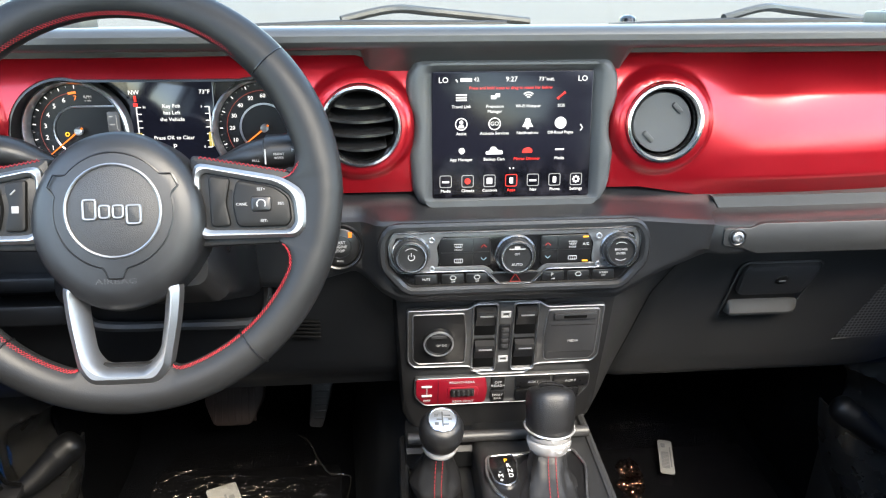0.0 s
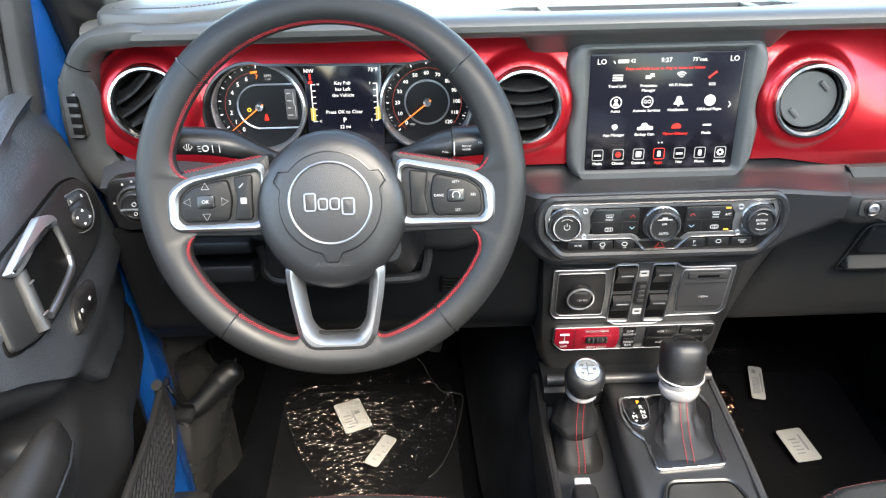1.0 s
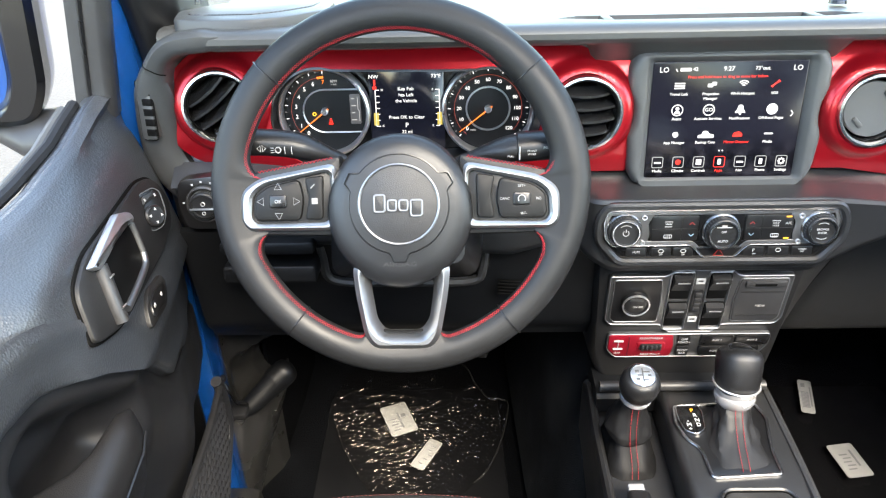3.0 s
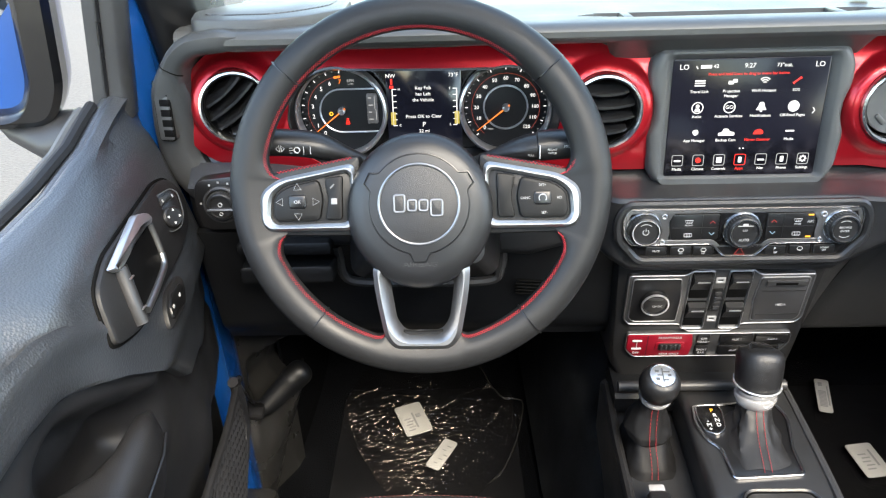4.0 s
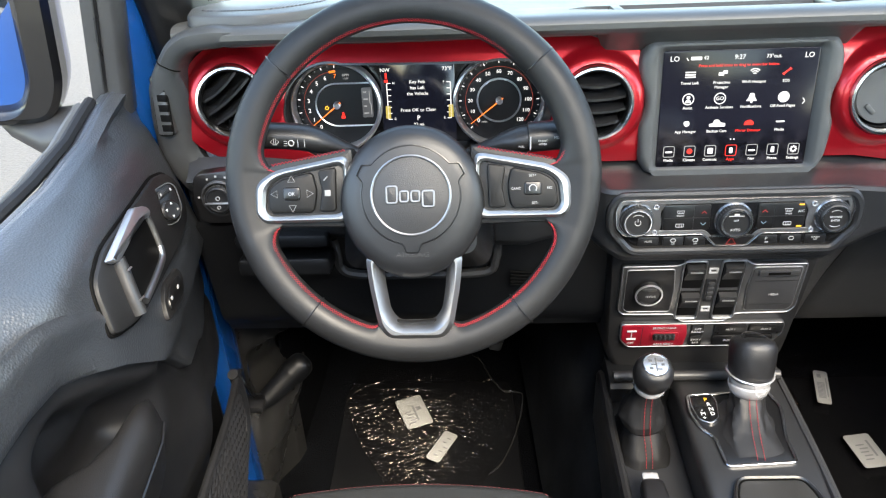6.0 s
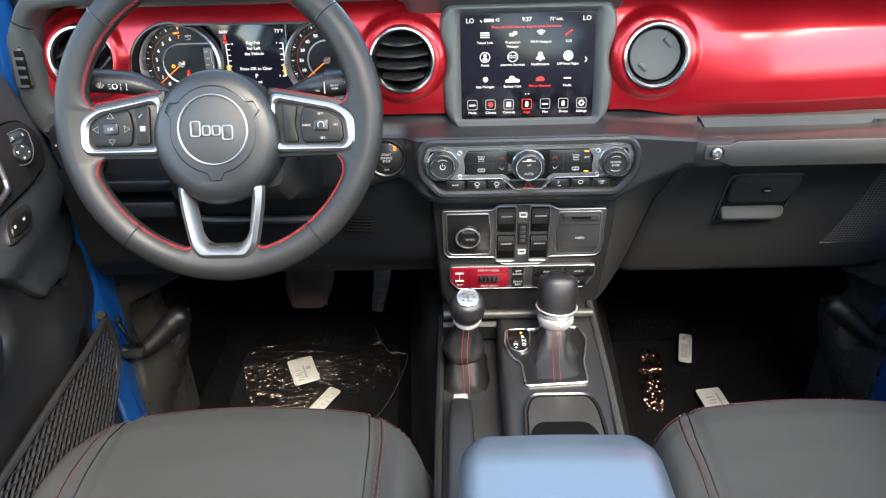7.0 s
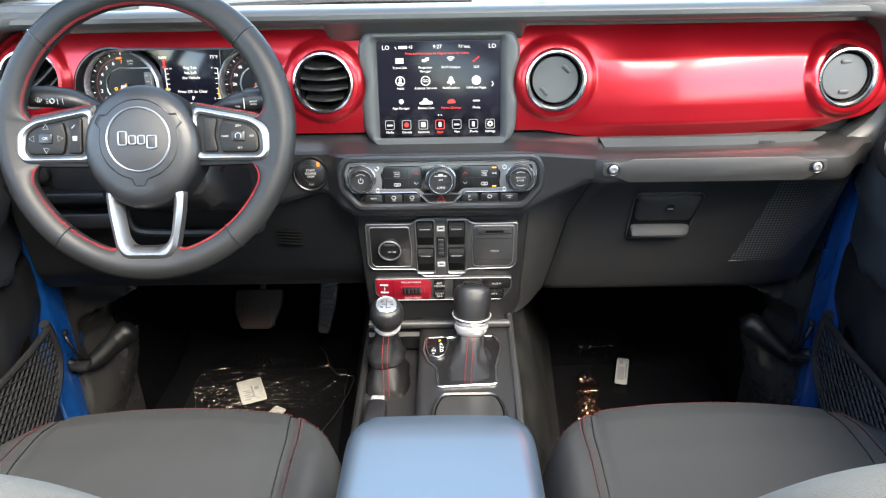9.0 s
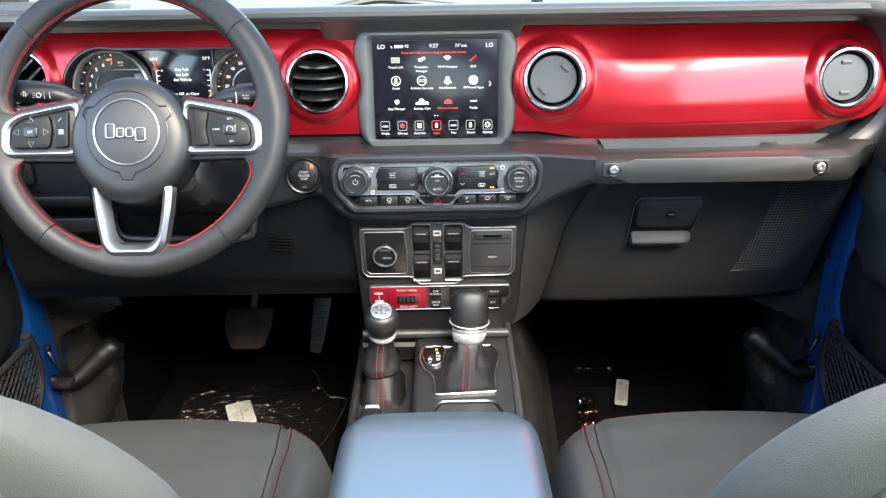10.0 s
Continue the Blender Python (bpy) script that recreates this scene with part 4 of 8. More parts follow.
    for k in range(9):
        t = k / 8
        v, w = -0.235 - 0.225 * t, 0.0 - 0.0575 * t
        half = 0.138 - 0.012 * t - 0.012 * ease((t - 0.85) / 0.15)
        st.append([(x, -w + y, v) for x, y in ((-half, 0.12), (-half, 0.014), (-half + 0.004, 0.004), (-half + 0.012, 0.0), (half - 0.012, 0.0), (half - 0.004, 0.004), (half, 0.014), (half, 0.12))])
    part("stack_housing", loft(st), M_STACK, dash, "dark centre stack housing")
    # shadowy body behind all of it
    part("carrier", merged(box(-0.66, 0.66, 0.075, 0.3, -0.20, 0.05), box(-0.66, -0.13, 0.12, 0.25, -0.36, -0.2)), M_BLACK, dash)
    # raised speaker housings on the pad, each with a perforated field
    for s in (-1, 1):
        at = Matrix.Translation((0, 0.008, 0.0655)) @ pose(0, 0, 0, -89, 0, 0)
        out = rounded([(s * 0.640, -0.008), (s * 0.600, -0.020), (s * 0.548, -0.020), (s * 0.512, -0.002), (s * 0.470, 0.050), (s * 0.472, 0.13), (s * 0.60, 0.13), (s * 0.655, 0.06)], 0.014, 5)
        field = rounded([(s * 0.632, 0.020), (s * 0.600, 0.012), (s * 0.552, 0.012), (s * 0.522, 0.034), (s * 0.492, 0.072), (s * 0.488, 0.12), (s * 0.60, 0.12), (s * 0.640, 0.07)], 0.012, 5)
        hs = part("speaker_housing", moved(slab(out if s > 0 else out[::-1], -0.002, 0.012, 0.004), at), M_PAD, dash, "raised grey speaker housing")
        part("speaker_grille", moved(slab(field if s > 0 else field[::-1], -0.0034, 0.006, 0.001), at), M_SPEAKER, hs, "perforated dash speaker grille")


build_dash()


def build_vents():
    R = 0.044
    def bezel():
        return turned([(0.036, -0.01), (0.037, 0.002), (0.0385, 0.007), (0.0405, 0.010), (0.043, 0.0095), (R, 0.006), (R + 0.001, -0.006), (0.036, -0.02)], 56)
    def shell(v):
        part("bezel", bezel(), M_CHROME, v, "satin chrome ring")
        part("duct", turned([(0.037, 0.004), (0.036, -0.03), (0.033, -0.07), (0.0, -0.07)], 40, cap=False), M_VOID, v)
    opened = thing("air_vent", "round open air vent with black slats and chrome ring", "air vent", DASH @ Matrix.Translation((VENTS[1][0], -0.009, VENTS[1][1])), group="dash vents")
    shell(opened)
    for k in range(4):
        z = -0.0225 + 0.0150 * k
        half = math.sqrt(0.0355 ** 2 - z * z)
        rows = []
        for i in range(13):
            x = -half + 2 * half * i / 12
            out = 0.002 + 0.006 * (1 - (x / half) ** 2)
            sag = -0.003 * (1 - (x / half) ** 2)
            rows.append([(x, -out, z + sag - 0.0014), (x, -out, z + sag + 0.0014), (x, 0.025, z + 0.009), (x, 0.025, z + 0.007)])
        part("slat", loft(rows), M_SLAT, opened)
    copy_thing(opened, DASH @ Matrix.Translation((VENTS[0][0], 0.02, VENTS[0][1])) @ pose(0, 0, 0, 0, -38, 10))
    shut = thing("air_vent", "round closed air vent with grey disc and chrome ring", "air vent", DASH @ Matrix.Translation((VENTS[2][0], -0.009, VENTS[2][1])), group="dash vents")
    shell(shut)
    part("disc", turned([(0.033, -0.012), (0.0335, -0.004), (0.0325, -0.0022), (0.0, -0.0018)], 48), M_BEZEL, shut, "grey closed disc")
    for a in (35, 215):
        part("finger_tab", moved(slab(rect(-0.0075, 0.0075, -0.0028, 0.0028, 0.002), -0.0006, 0.004, 0.0012), pose(0, 0, 0, 0, a + 10, 0) @ Matrix.Translation((0.0, 0, 0.022))), M_PAD, shut)
    copy_thing(shut, DASH @ Matrix.Translation((VENTS[3][0], 0.021, VENTS[3][1])) @ pose(0, 0, 0, 0, -48, 0))


build_vents()


def build_cluster():
    c = thing("instrument_cluster", "lit instrument cluster with two round gauges and central display", "instrument cluster", DASH)
    part("backing", box(-0.56, -0.20, 0.068, 0.075, -0.13, 0.02), M_GLOSS, c)
    # hood walls from the trim opening to the backing
    n = 160
    outline = []
    for i in range(n):
        a = 2 * math.pi * i / n
        dx, dz = math.cos(a), math.sin(a)
        lo, hi = 0.0, 0.3
        for _ in range(30):
            mid = (lo + hi) / 2
            if cluster_gap(-0.381 + dx * mid, -0.056 + dz * mid) < 0:
                lo = mid
            else:
                hi = mid
        outline.append((-0.381 + dx * lo, -0.056 + dz * lo))
    rows = [[(x, -trim_out(x, z) - 0.0015, z) for x, z in inset(outline, -0.0015)], [(x, -trim_out(x, z) - 0.001, z) for x, z in inset(outline, 0.002)], [(x, 0.066, z) for x, z in inset(outline, 0.005)]]
    part("hood", loft(rows, caps=False), M_BLACK, c, "black gauge hood")
    for gx, gz in GAUGES:
        d = part("dial", turned([(0.0545, -0.066), (0.0545, -0.060), (0.053, -0.0585), (0.0, -0.0585)], 64, (gx, 0, gz)), M_KNEE, c)
        part("ring", turned([(0.0525, -0.060), (0.053, -0.046), (0.0555, -0.042), (0.058, -0.044), (0.0585, -0.06)], 64, (gx, 0, gz)), M_SILVER, d, "chrome gauge ring")
        if gx < -0.4:
            path = [(gx + 0.046, 0.0572, gz + 0.0272)] + [(gx + 0.0272 * math.cos(radians(q)), 0.0572, gz + 0.0272 * math.sin(radians(q))) for q in range(90, 271, 10)] + [(gx + 0.046, 0.0572, gz - 0.0272)]
            part("inner_ring", tube(path, 0.0011, 6), M_SILVER, d, "silver horseshoe line")
            part("side_display", slab(rect(gx + 0.032, gx + 0.0455, gz - 0.017, gz + 0.021, 0.002), 0.0568, 0.0585, 0.0004), E_GREYPANEL, d, "small grey side display")
            for k in range(4):
                part("side_mark", box(gx + 0.034, gx + 0.038 + 0.002 * (k % 2), 0.0564, 0.0569, gz + 0.015 - 0.009 * k, gz + 0.0162 - 0.009 * k), E_DIM, d)
            part("side_mark", tube([(gx + 0.042, 0.0566, gz + 0.017), (gx + 0.042, 0.0566, gz + 0.002), (gx + 0.0435, 0.0566, gz), (gx + 0.0435, 0.0566, gz - 0.013)], 0.00035, 4), E_DIM, d)
        else:
            part("inner_ring", turned([(0.0262, -0.0585), (0.0264, -0.0565), (0.0282, -0.0565), (0.0284, -0.0585)], 56, (gx, 0, gz)), M_SILVER, d, "thin silver inner ring")
        part("hub", turned([(0.0045, -0.0585), (0.0045, -0.052), (0.003, -0.0505), (0.0, -0.0505)], 20, (gx, 0, gz)), M_SILVER, d)
        a = radians(218)
        part("needle", tube([(gx - 0.006 * math.cos(a), 0.0525, gz - 0.006 * math.sin(a)), (gx + 0.046 * math.cos(a), 0.0525, gz + 0.046 * math.sin(a))], [0.0011, 0.0004], 6), E_ORANGE, d, "glowing orange needle")
        for k in range(29 if gx < -0.4 else 61):
            t = k / (28 if gx < -0.4 else 60)
            ang = radians(231 - t * 141 if gx < -0.4 else 224 - t * 268)
            long = k % (4 if gx < -0.4 else 5) == 0
            r0, r1 = (0.0472 if long else 0.0488), 0.0505
            if long or k % 2 == 0:
                mk = tube([(gx + r0 * math.cos(ang), 0.0575, gz + r0 * math.sin(ang)), (gx + r1 * math.cos(ang), 0.0575, gz + r1 * math.sin(ang))], 0.00055 if long else 0.00035, 4)
                part("tick", mk, E_WHITE if long else E_DIM, d)
        part("band", tube([(gx + 0.0425 * math.cos(radians(231 - t * 4)), 0.0578, gz + 0.0425 * math.sin(radians(231 - t * 4))) for t in range(36 if gx < -0.4 else 69)], 0.00022, 4), E_BAND, d, "thin dull red ring")
        nums = ["0", "1", "2", "3", "4", "5", "6", "7"] if gx < -0.4 else ["0", "10", "20", "30", "40", "50", "60", "70", "80", "90", "100", "110", "120"]
        for k, w in enumerate(nums):
            ang = radians((231 - 141 * k / 7) if gx < -0.4 else (224 - 268 * k / 12))
            writing("numeral", w, 0.0074 if len(w) < 2 else 0.0064, (gx + 0.0365 * math.cos(ang), 0.0572, gz + 0.0365 * math.sin(ang)), E_ORANGE if (gx < -0.4 and k == 7) else E_WHITE, d)
        if gx < -0.4:
            writing("unit", "RPM", 0.0046, (gx + 0.0135, 0.0572, gz + 0.0375), E_DIM, d)
            writing("unit", "x 1000", 0.0026, (gx + 0.0135, 0.0572, gz + 0.0335), E_DIM, d)
            part("red_zone", slab([(gx - 0.0068, gz + 0.0405), (gx - 0.0072, gz + 0.043), (gx + 0.001, gz + 0.044), (gx + 0.001, gz + 0.0415)], 0.0568, 0.0585, 0.0), E_ORANGE, d, "glowing orange wedge")
            lampx, lampz = gx + 0.0066, gz - 0.0135
            part("warning_lamp", merged(slab(circle(lampx, lampz + 0.0025, 0.0014, 10), 0.0565, 0.0585, 0.0), slab(rounded([(lampx - 0.0028, lampz - 0.004), (lampx + 0.0028, lampz - 0.004), (lampx + 0.0016, lampz + 0.001), (lampx - 0.0016, lampz + 0.001)], 0.0006, 3), 0.0565, 0.0585, 0.0)), E_RED, d, "red seat belt lamp")
            part("warning_lamp", tube([(gx - 0.0135 + 0.0022 * math.cos(k), 0.057, gz - 0.0036 + 0.0022 * math.sin(k)) for k in range(6)], 0.0006, 4, closed=True), E_AMBER, d)
        else:
            writing("unit", "MPH", 0.0035, (gx - 0.019, 0.0572, gz - 0.0275), E_DIM, d)
    scr = part("display", slab(rect(-0.427, -0.333, -0.112, 0.0, 0.002), 0.0600, 0.067, 0.0005), E_SCREEN, c, "lit central display")
    for words, size, x, z in (("NW", 0.0068, -0.421, -0.0145), ("73°F", 0.0066, -0.343, -0.0145), ("Key Fob", 0.006, -0.381, -0.030), ("has Left", 0.006, -0.381, -0.0375), ("the Vehicle", 0.006, -0.381, -0.045), ("Press OK to Clear", 0.006, -0.381, -0.066), ("P", 0.0085, -0.381, -0.0765), ("22 mi", 0.006, -0.381, -0.085)):
        writing("message", words, size, (x, 0.0596, z), E_WHITE, scr)
    for gx, marks in ((-0.4195, ("H", "C")), (-0.339, ("F", "E"))):
        sgn = 1 if gx < -0.4 else -1
        part("gauge_bar", merged(tube([(gx, 0.0594, -0.031), (gx, 0.0594, -0.077)], 0.0006, 4), *[tube([(gx, 0.0594, -0.031 - k * 0.0077), (gx + sgn * 0.005, 0.0594, -0.031 - k * 0.0077)], 0.0005, 4) for k in range(7)]), E_WHITE, scr)
        part("gauge_fill", box(gx - 0.003, gx + 0.003, 0.0590, 0.0599, -0.076, -0.060), E_FILL, scr)
        writing("mark", marks[0], 0.004, (gx + sgn * 0.0085, 0.0596, -0.031), E_WHITE, scr)
        writing("mark", marks[1], 0.004, (gx + sgn * 0.0085, 0.0596, -0.077), E_WHITE, scr)
    part("warning_lamp", merged(box(-0.4212, -0.4188, 0.0590, 0.0599, -0.025, -0.018), box(-0.4225, -0.4178, 0.0590, 0.0599, -0.030, -0.0265)), E_RED, scr)


build_cluster()


# ---- touchscreen ----
def hexagon():
    return [(-0.106, 0.0235), (0.106, 0.0235), (0.117, 0.004), (0.117, -0.022), (0.110, -0.042), (0.110, -0.062), (0.116, -0.078), (0.112, -0.120), (0.102, -0.139), (-0.102, -0.139), (-0.112, -0.120), (-0.116, -0.078), (-0.110, -0.062), (-0.110, -0.042), (-0.117, -0.022), (-0.117, 0.004)]


def build_screen():
    s = thing("touchscreen", "lit touchscreen in a chunky grey bezel showing app icons", "screen", DASH)
    outer = rounded(hexagon(), 0.008, 4)
    n = len(outer)
    inner = rounded([(-0.0885, 0.0085), (0.0885, 0.0085), (0.0885, 0.004), (0.0885, -0.022), (0.0885, -0.042), (0.0885, -0.062), (0.0885, -0.078), (0.0885, -0.120), (0.0885, -0.130), (-0.0885, -0.130), (-0.0885, -0.120), (-0.0885, -0.078), (-0.0885, -0.062), (-0.0885, -0.042), (-0.0885, -0.022), (-0.0885, 0.004)], 0.003, 4)
    bm = bmesh.new()
    rings = [(outer, 0.03), (outer, 0.002), (inset(outer, 0.003), -0.006), (inset(outer, 0.007), -0.0085), (inset(inner, -0.0105), -0.0085), (inset(inner, -0.008), -0.007), (inset(inner, -0.001), 0.001), (inner, 0.004)]
    vs = [[bm.verts.new((x, y, z)) for x, z in p] for p, y in rings]
    for a, b in zip(vs, vs[1:]):
        for i in range(n):
            bm.faces.new((a[i - 1], a[i], b[i], b[i - 1]))
    part("bezel", bm, M_BEZEL, s, "matte grey chamfered bezel")
    scr = part("screen", slab(rect(-0.0892, 0.0892, -0.1307, 0.0092, 0.002), 0.0, 0.02, 0.0005), M_SCREEN, s, "dark glossy display with a faint landscape")
    y = -0.0004
    for words, size, x, z, m in (("LO", 0.0085, -0.0765, 0.0, E_WHITE), ("9:27", 0.0075, -0.002, 0.0005, E_WHITE), ("73°out.", 0.006, 0.037, 0.0005, E_WHITE), ("LO", 0.0085, 0.077, 0.0005, E_WHITE),
                                 ("Press and hold icons to drag to menu bar below.", 0.0047, -0.002, -0.0085, E_RED),
                                 ("Travel Link", 0.0047, -0.057, -0.0285, E_WHITE), ("Projection", 0.0047, -0.020, -0.0285, E_WHITE), ("Manager", 0.0047, -0.020, -0.034, E_WHITE), ("Wi-Fi Hotspot", 0.0047, 0.017, -0.0285, E_WHITE), ("SOS", 0.0047, 0.054, -0.0285, E_WHITE),
                                 ("Assist", 0.0047, -0.057, -0.058, E_WHITE), ("Activate Services", 0.0047, -0.020, -0.058, E_WHITE), ("Notifications", 0.0047, 0.017, -0.058, E_WHITE), ("Off-Road Pages", 0.0047, 0.054, -0.058, E_WHITE),
                                 ("App Manager", 0.0047, -0.057, -0.087, E_WHITE), ("Backup Cam", 0.0047, -0.020, -0.087, E_WHITE), ("Mirror Dimmer", 0.0047, 0.017, -0.087, E_RED), ("Media", 0.0047, 0.054, -0.087, E_WHITE),
                                 ("Media", 0.0047, -0.0745, -0.1225, E_WHITE), ("Climate", 0.0047, -0.0495, -0.1225, E_WHITE), ("Controls", 0.0047, -0.0245, -0.1225, E_WHITE), ("Apps", 0.0047, 0.0, -0.1225, E_RED), ("Nav", 0.0047, 0.025, -0.1225, E_WHITE), ("Phone", 0.0047, 0.050, -0.1225, E_WHITE), ("Settings", 0.0047, 0.0745, -0.1225, E_WHITE)):
        writing("caption", words, size, (x, y, z), m, scr)
    writing("caption", "42", 0.006, (-0.0405, y, 0.0005), E_WHITE, scr)
    part("source_mark", merged(box(-0.058, -0.0455, y - 0.0002, y + 0.0002, -0.0016, 0.0022), tube([(-0.063, y, 0.001), (-0.061, y, -0.002)], 0.0006, 4)), E_WHITE, scr)
    # icons
    def put(name, bm, m=E_WHITE):
        part(name, bm, m, scr)
    def bar(x0, x1, z0, z1):
        return box(x0, x1, y - 0.0002, y + 0.0002, z0, z1)
    put("icon", merged(*[bar(-0.063, -0.051, -0.0165 - k * 0.0028, -0.0150 - k * 0.0028) for k in range(3)]))
    put("icon", merged(bar(-0.0245, -0.0185, -0.0205, -0.0165), bar(-0.0195, -0.0145, -0.0185, -0.0145)))
    put("icon", merged(*[tube([(0.017 + r * math.cos(radians(a)), y, -0.021 + r * math.sin(radians(a))) for a in range(45, 136, 15)], 0.0006, 4) for r in (0.0025, 0.005, 0.0075)]))
    put("icon", tube([(0.0495, y, -0.021), (0.051, y, -0.0195), (0.056, y, -0.0155), (0.058, y, -0.014)], [0.0018, 0.001, 0.001, 0.0018], 6), E_RED)
    for x in (-0.057, -0.020):
        put("icon", tube([(x + 0.0064 * math.cos(radians(a)), y, -0.0475 + 0.0064 * math.sin(radians(a))) for a in range(0, 360, 15)], 0.0006, 4, closed=True))
    put("icon", merged(slab(circle(-0.057, -0.0455, 0.0022, 14), y - 0.0002, y + 0.0002, 0), slab(rounded([(-0.0605, -0.0518), (-0.0535, -0.0518), (-0.0545, -0.0482), (-0.0595, -0.0482)], 0.0014, 3), y - 0.0002, y + 0.0002, 0)))
    writing("icon", "GO", 0.0062, (-0.020, y, -0.0475), E_WHITE, scr)
    put("icon", merged(slab(rounded([(0.0105, -0.0515), (0.0235, -0.0515), (0.0205, -0.047), (0.0195, -0.042), (0.0145, -0.042), (0.0135, -0.047)], 0.0015, 3), y - 0.0002, y + 0.0002, 0), slab(circle(0.017, -0.0525, 0.0014, 10), y - 0.0002, y + 0.0002, 0)))
    put("icon", slab(circle(0.054, -0.0475, 0.0066, 22), y - 0.0002, y + 0.0002, 0))
    put("icon", tube([(0.0765, y, -0.0495), (0.079, y, -0.053), (0.0765, y, -0.0565)], 0.0006, 4))
    put("icon", slab(rounded([(-0.060, -0.0775), (-0.057, -0.0815), (-0.0525, -0.0785), (-0.054, -0.0735), (-0.0595, -0.0745)], 0.002, 3), y - 0.0002, y + 0.0002, 0))
    put("icon", slab(rounded([(-0.0295, -0.0815), (-0.0105, -0.0815), (-0.0105, -0.0775), (-0.016, -0.0765), (-0.0185, -0.073), (-0.0235, -0.073), (-0.0255, -0.0775), (-0.0295, -0.078)], 0.001, 3), y - 0.0002, y + 0.0002, 0))
    put("icon", slab(rounded([(0.011, -0.0805), (0.023, -0.0805), (0.023, -0.0765), (0.019, -0.074), (0.013, -0.0755)], 0.0014, 3), y - 0.0002, y + 0.0002, 0), E_RED)
    put("icon", bar(0.049, 0.059, -0.078, -0.0762))
    put("page_dots", merged(slab(circle(-0.002, -0.0975, 0.0009, 8), y - 0.0002, y + 0.0002, 0), slab(circle(0.002, -0.0975, 0.0009, 8), y - 0.0002, y + 0.0002, 0)))
    for k in range(7):
        x = -0.0745 + 0.0248 * k
        on = k == 3
        put("menu_button", frame_plate(rect(x - 0.0068, x + 0.0068, -0.1185, -0.1045, 0.0025), rect(x - 0.0061, x + 0.0061, -0.1178, -0.1052, 0.002), y - 0.0002, y + 0.0002, 0.0), E_RED if on else E_DIM)
        if k in (0, 4):
            put("icon", bar(x - 0.004, x + 0.004, -0.113, -0.111))
        elif k == 1:
            put("icon", slab(circle(x, -0.1115, 0.0034, 12), y - 0.0002, y + 0.0002, 0), E_RED)
        elif k == 6:
            put("icon", merged(*[tube([(x + 0.0024 * math.cos(radians(a)), y, -0.1115 + 0.0024 * math.sin(radians(a))), (x + 0.0044 * math.cos(radians(a)), y, -0.1115 + 0.0044 * math.sin(radians(a)))], 0.0007, 4) for a in range(0, 360, 45)], tube([(x + 0.0028 * math.cos(radians(a)), y, -0.1115 + 0.0028 * math.sin(radians(a))) for a in range(0, 360, 30)], 0.0008, 4, closed=True)))
        else:
            put("icon", slab(rect(x - (0.002 if k != 2 else 0.0032), x + (0.002 if k != 2 else 0.0032), -0.115, -0.108, 0.001), y - 0.0002, y + 0.0002, 0))


def screen_material():
    m = bpy.data.materials.new("display glass")
    m.use_nodes = True
    nt = m.node_tree
    b = nt.nodes["Principled BSDF"]
    b.inputs["Base Color"].default_value = (0.004, 0.004, 0.006, 1)
    b.inputs["Roughness"].default_value = 0.17
    b.inputs["Specular IOR Level"].default_value = 0.2
    tc = nt.nodes.new("ShaderNodeTexCoord")
    sep = nt.nodes.new("ShaderNodeSeparateXYZ")
    nt.links.new(tc.outputs["Object"], sep.inputs[0])
    n = nt.nodes.new("ShaderNodeTexNoise")
    n.inputs["Scale"].default_value, n.inputs["Detail"].default_value = 60, 5
    nt.links.new(tc.outputs["Object"], n.inputs["Vector"])
    ramp = nt.nodes.new("ShaderNodeValToRGB")
    ramp.color_ramp.elements[0].position, ramp.color_ramp.elements[1].position = 0.45, 0.75
    ramp.color_ramp.elements[0].color, ramp.color_ramp.elements[1].color = (0, 0, 0, 1), (0.05, 0.05, 0.07, 1)
    nt.links.new(n.outputs["Fac"], ramp.inputs["Fac"])
    low = nt.nodes.new("ShaderNodeMapRange")
    low.inputs["From Min"].default_value, low.inputs["From Max"].default_value = -0.075, -0.105
    nt.links.new(sep.outputs["Z"], low.inputs["Value"])
    mix = nt.nodes.new("ShaderNodeMix")
    mix.data_type = "RGBA"
    nt.links.new(low.outputs["Result"], mix.inputs["Factor"])
    mix.inputs["A"].default_value = (0.012, 0.013, 0.026, 1)
    nt.links.new(ramp.outputs["Color"], mix.inputs["B"])
    nt.links.new(mix.outputs["Result"], b.inputs["Emission Color"])
    b.inputs["Emission Strength"].default_value = 0.08
    return m


M_SCREEN = screen_material()
build_screen()


# ---- climate controls ----
def knob(name, x, z, r, h, parent, y=0.0, ring=True):
    k = part(name, turned([(r, 0.0), (r, h * 0.75), (r * 0.96, h * 0.92), (r * 0.88, h), (r * 0.8, h), (r * 0.74, h * 0.86), (0.0, h * 0.82)], 44, (x, y, z)), M_STACK, parent, "black rotary knob")
    teeth = []
    for i in range(36):
        a = 2 * math.pi * i / 36
        teeth.append(tube([(x + r * math.cos(a), y - h * 0.1, z + r * math.sin(a)), (x + r * math.cos(a), y - h * 0.75, z + r * math.sin(a))], 0.0009, 4))
    part("grip_ribs", merged(*teeth), M_BEZEL, k)
    if ring:
        part("chrome_ring", turned([(r * 0.87, h * 0.96), (r * 0.87, h * 1.04), (r * 0.80, h * 1.04), (r * 0.79, h * 0.9)], 44, (x, y, z)), M_DIMCHROME, k)
        part("collar", turned([(r * 1.14, 0.0), (r * 1.14, 0.002), (r * 1.05, 0.004), (r * 1.0, 0.002)], 44, (x, y, z)), M_DIMCHROME, k)
    return k


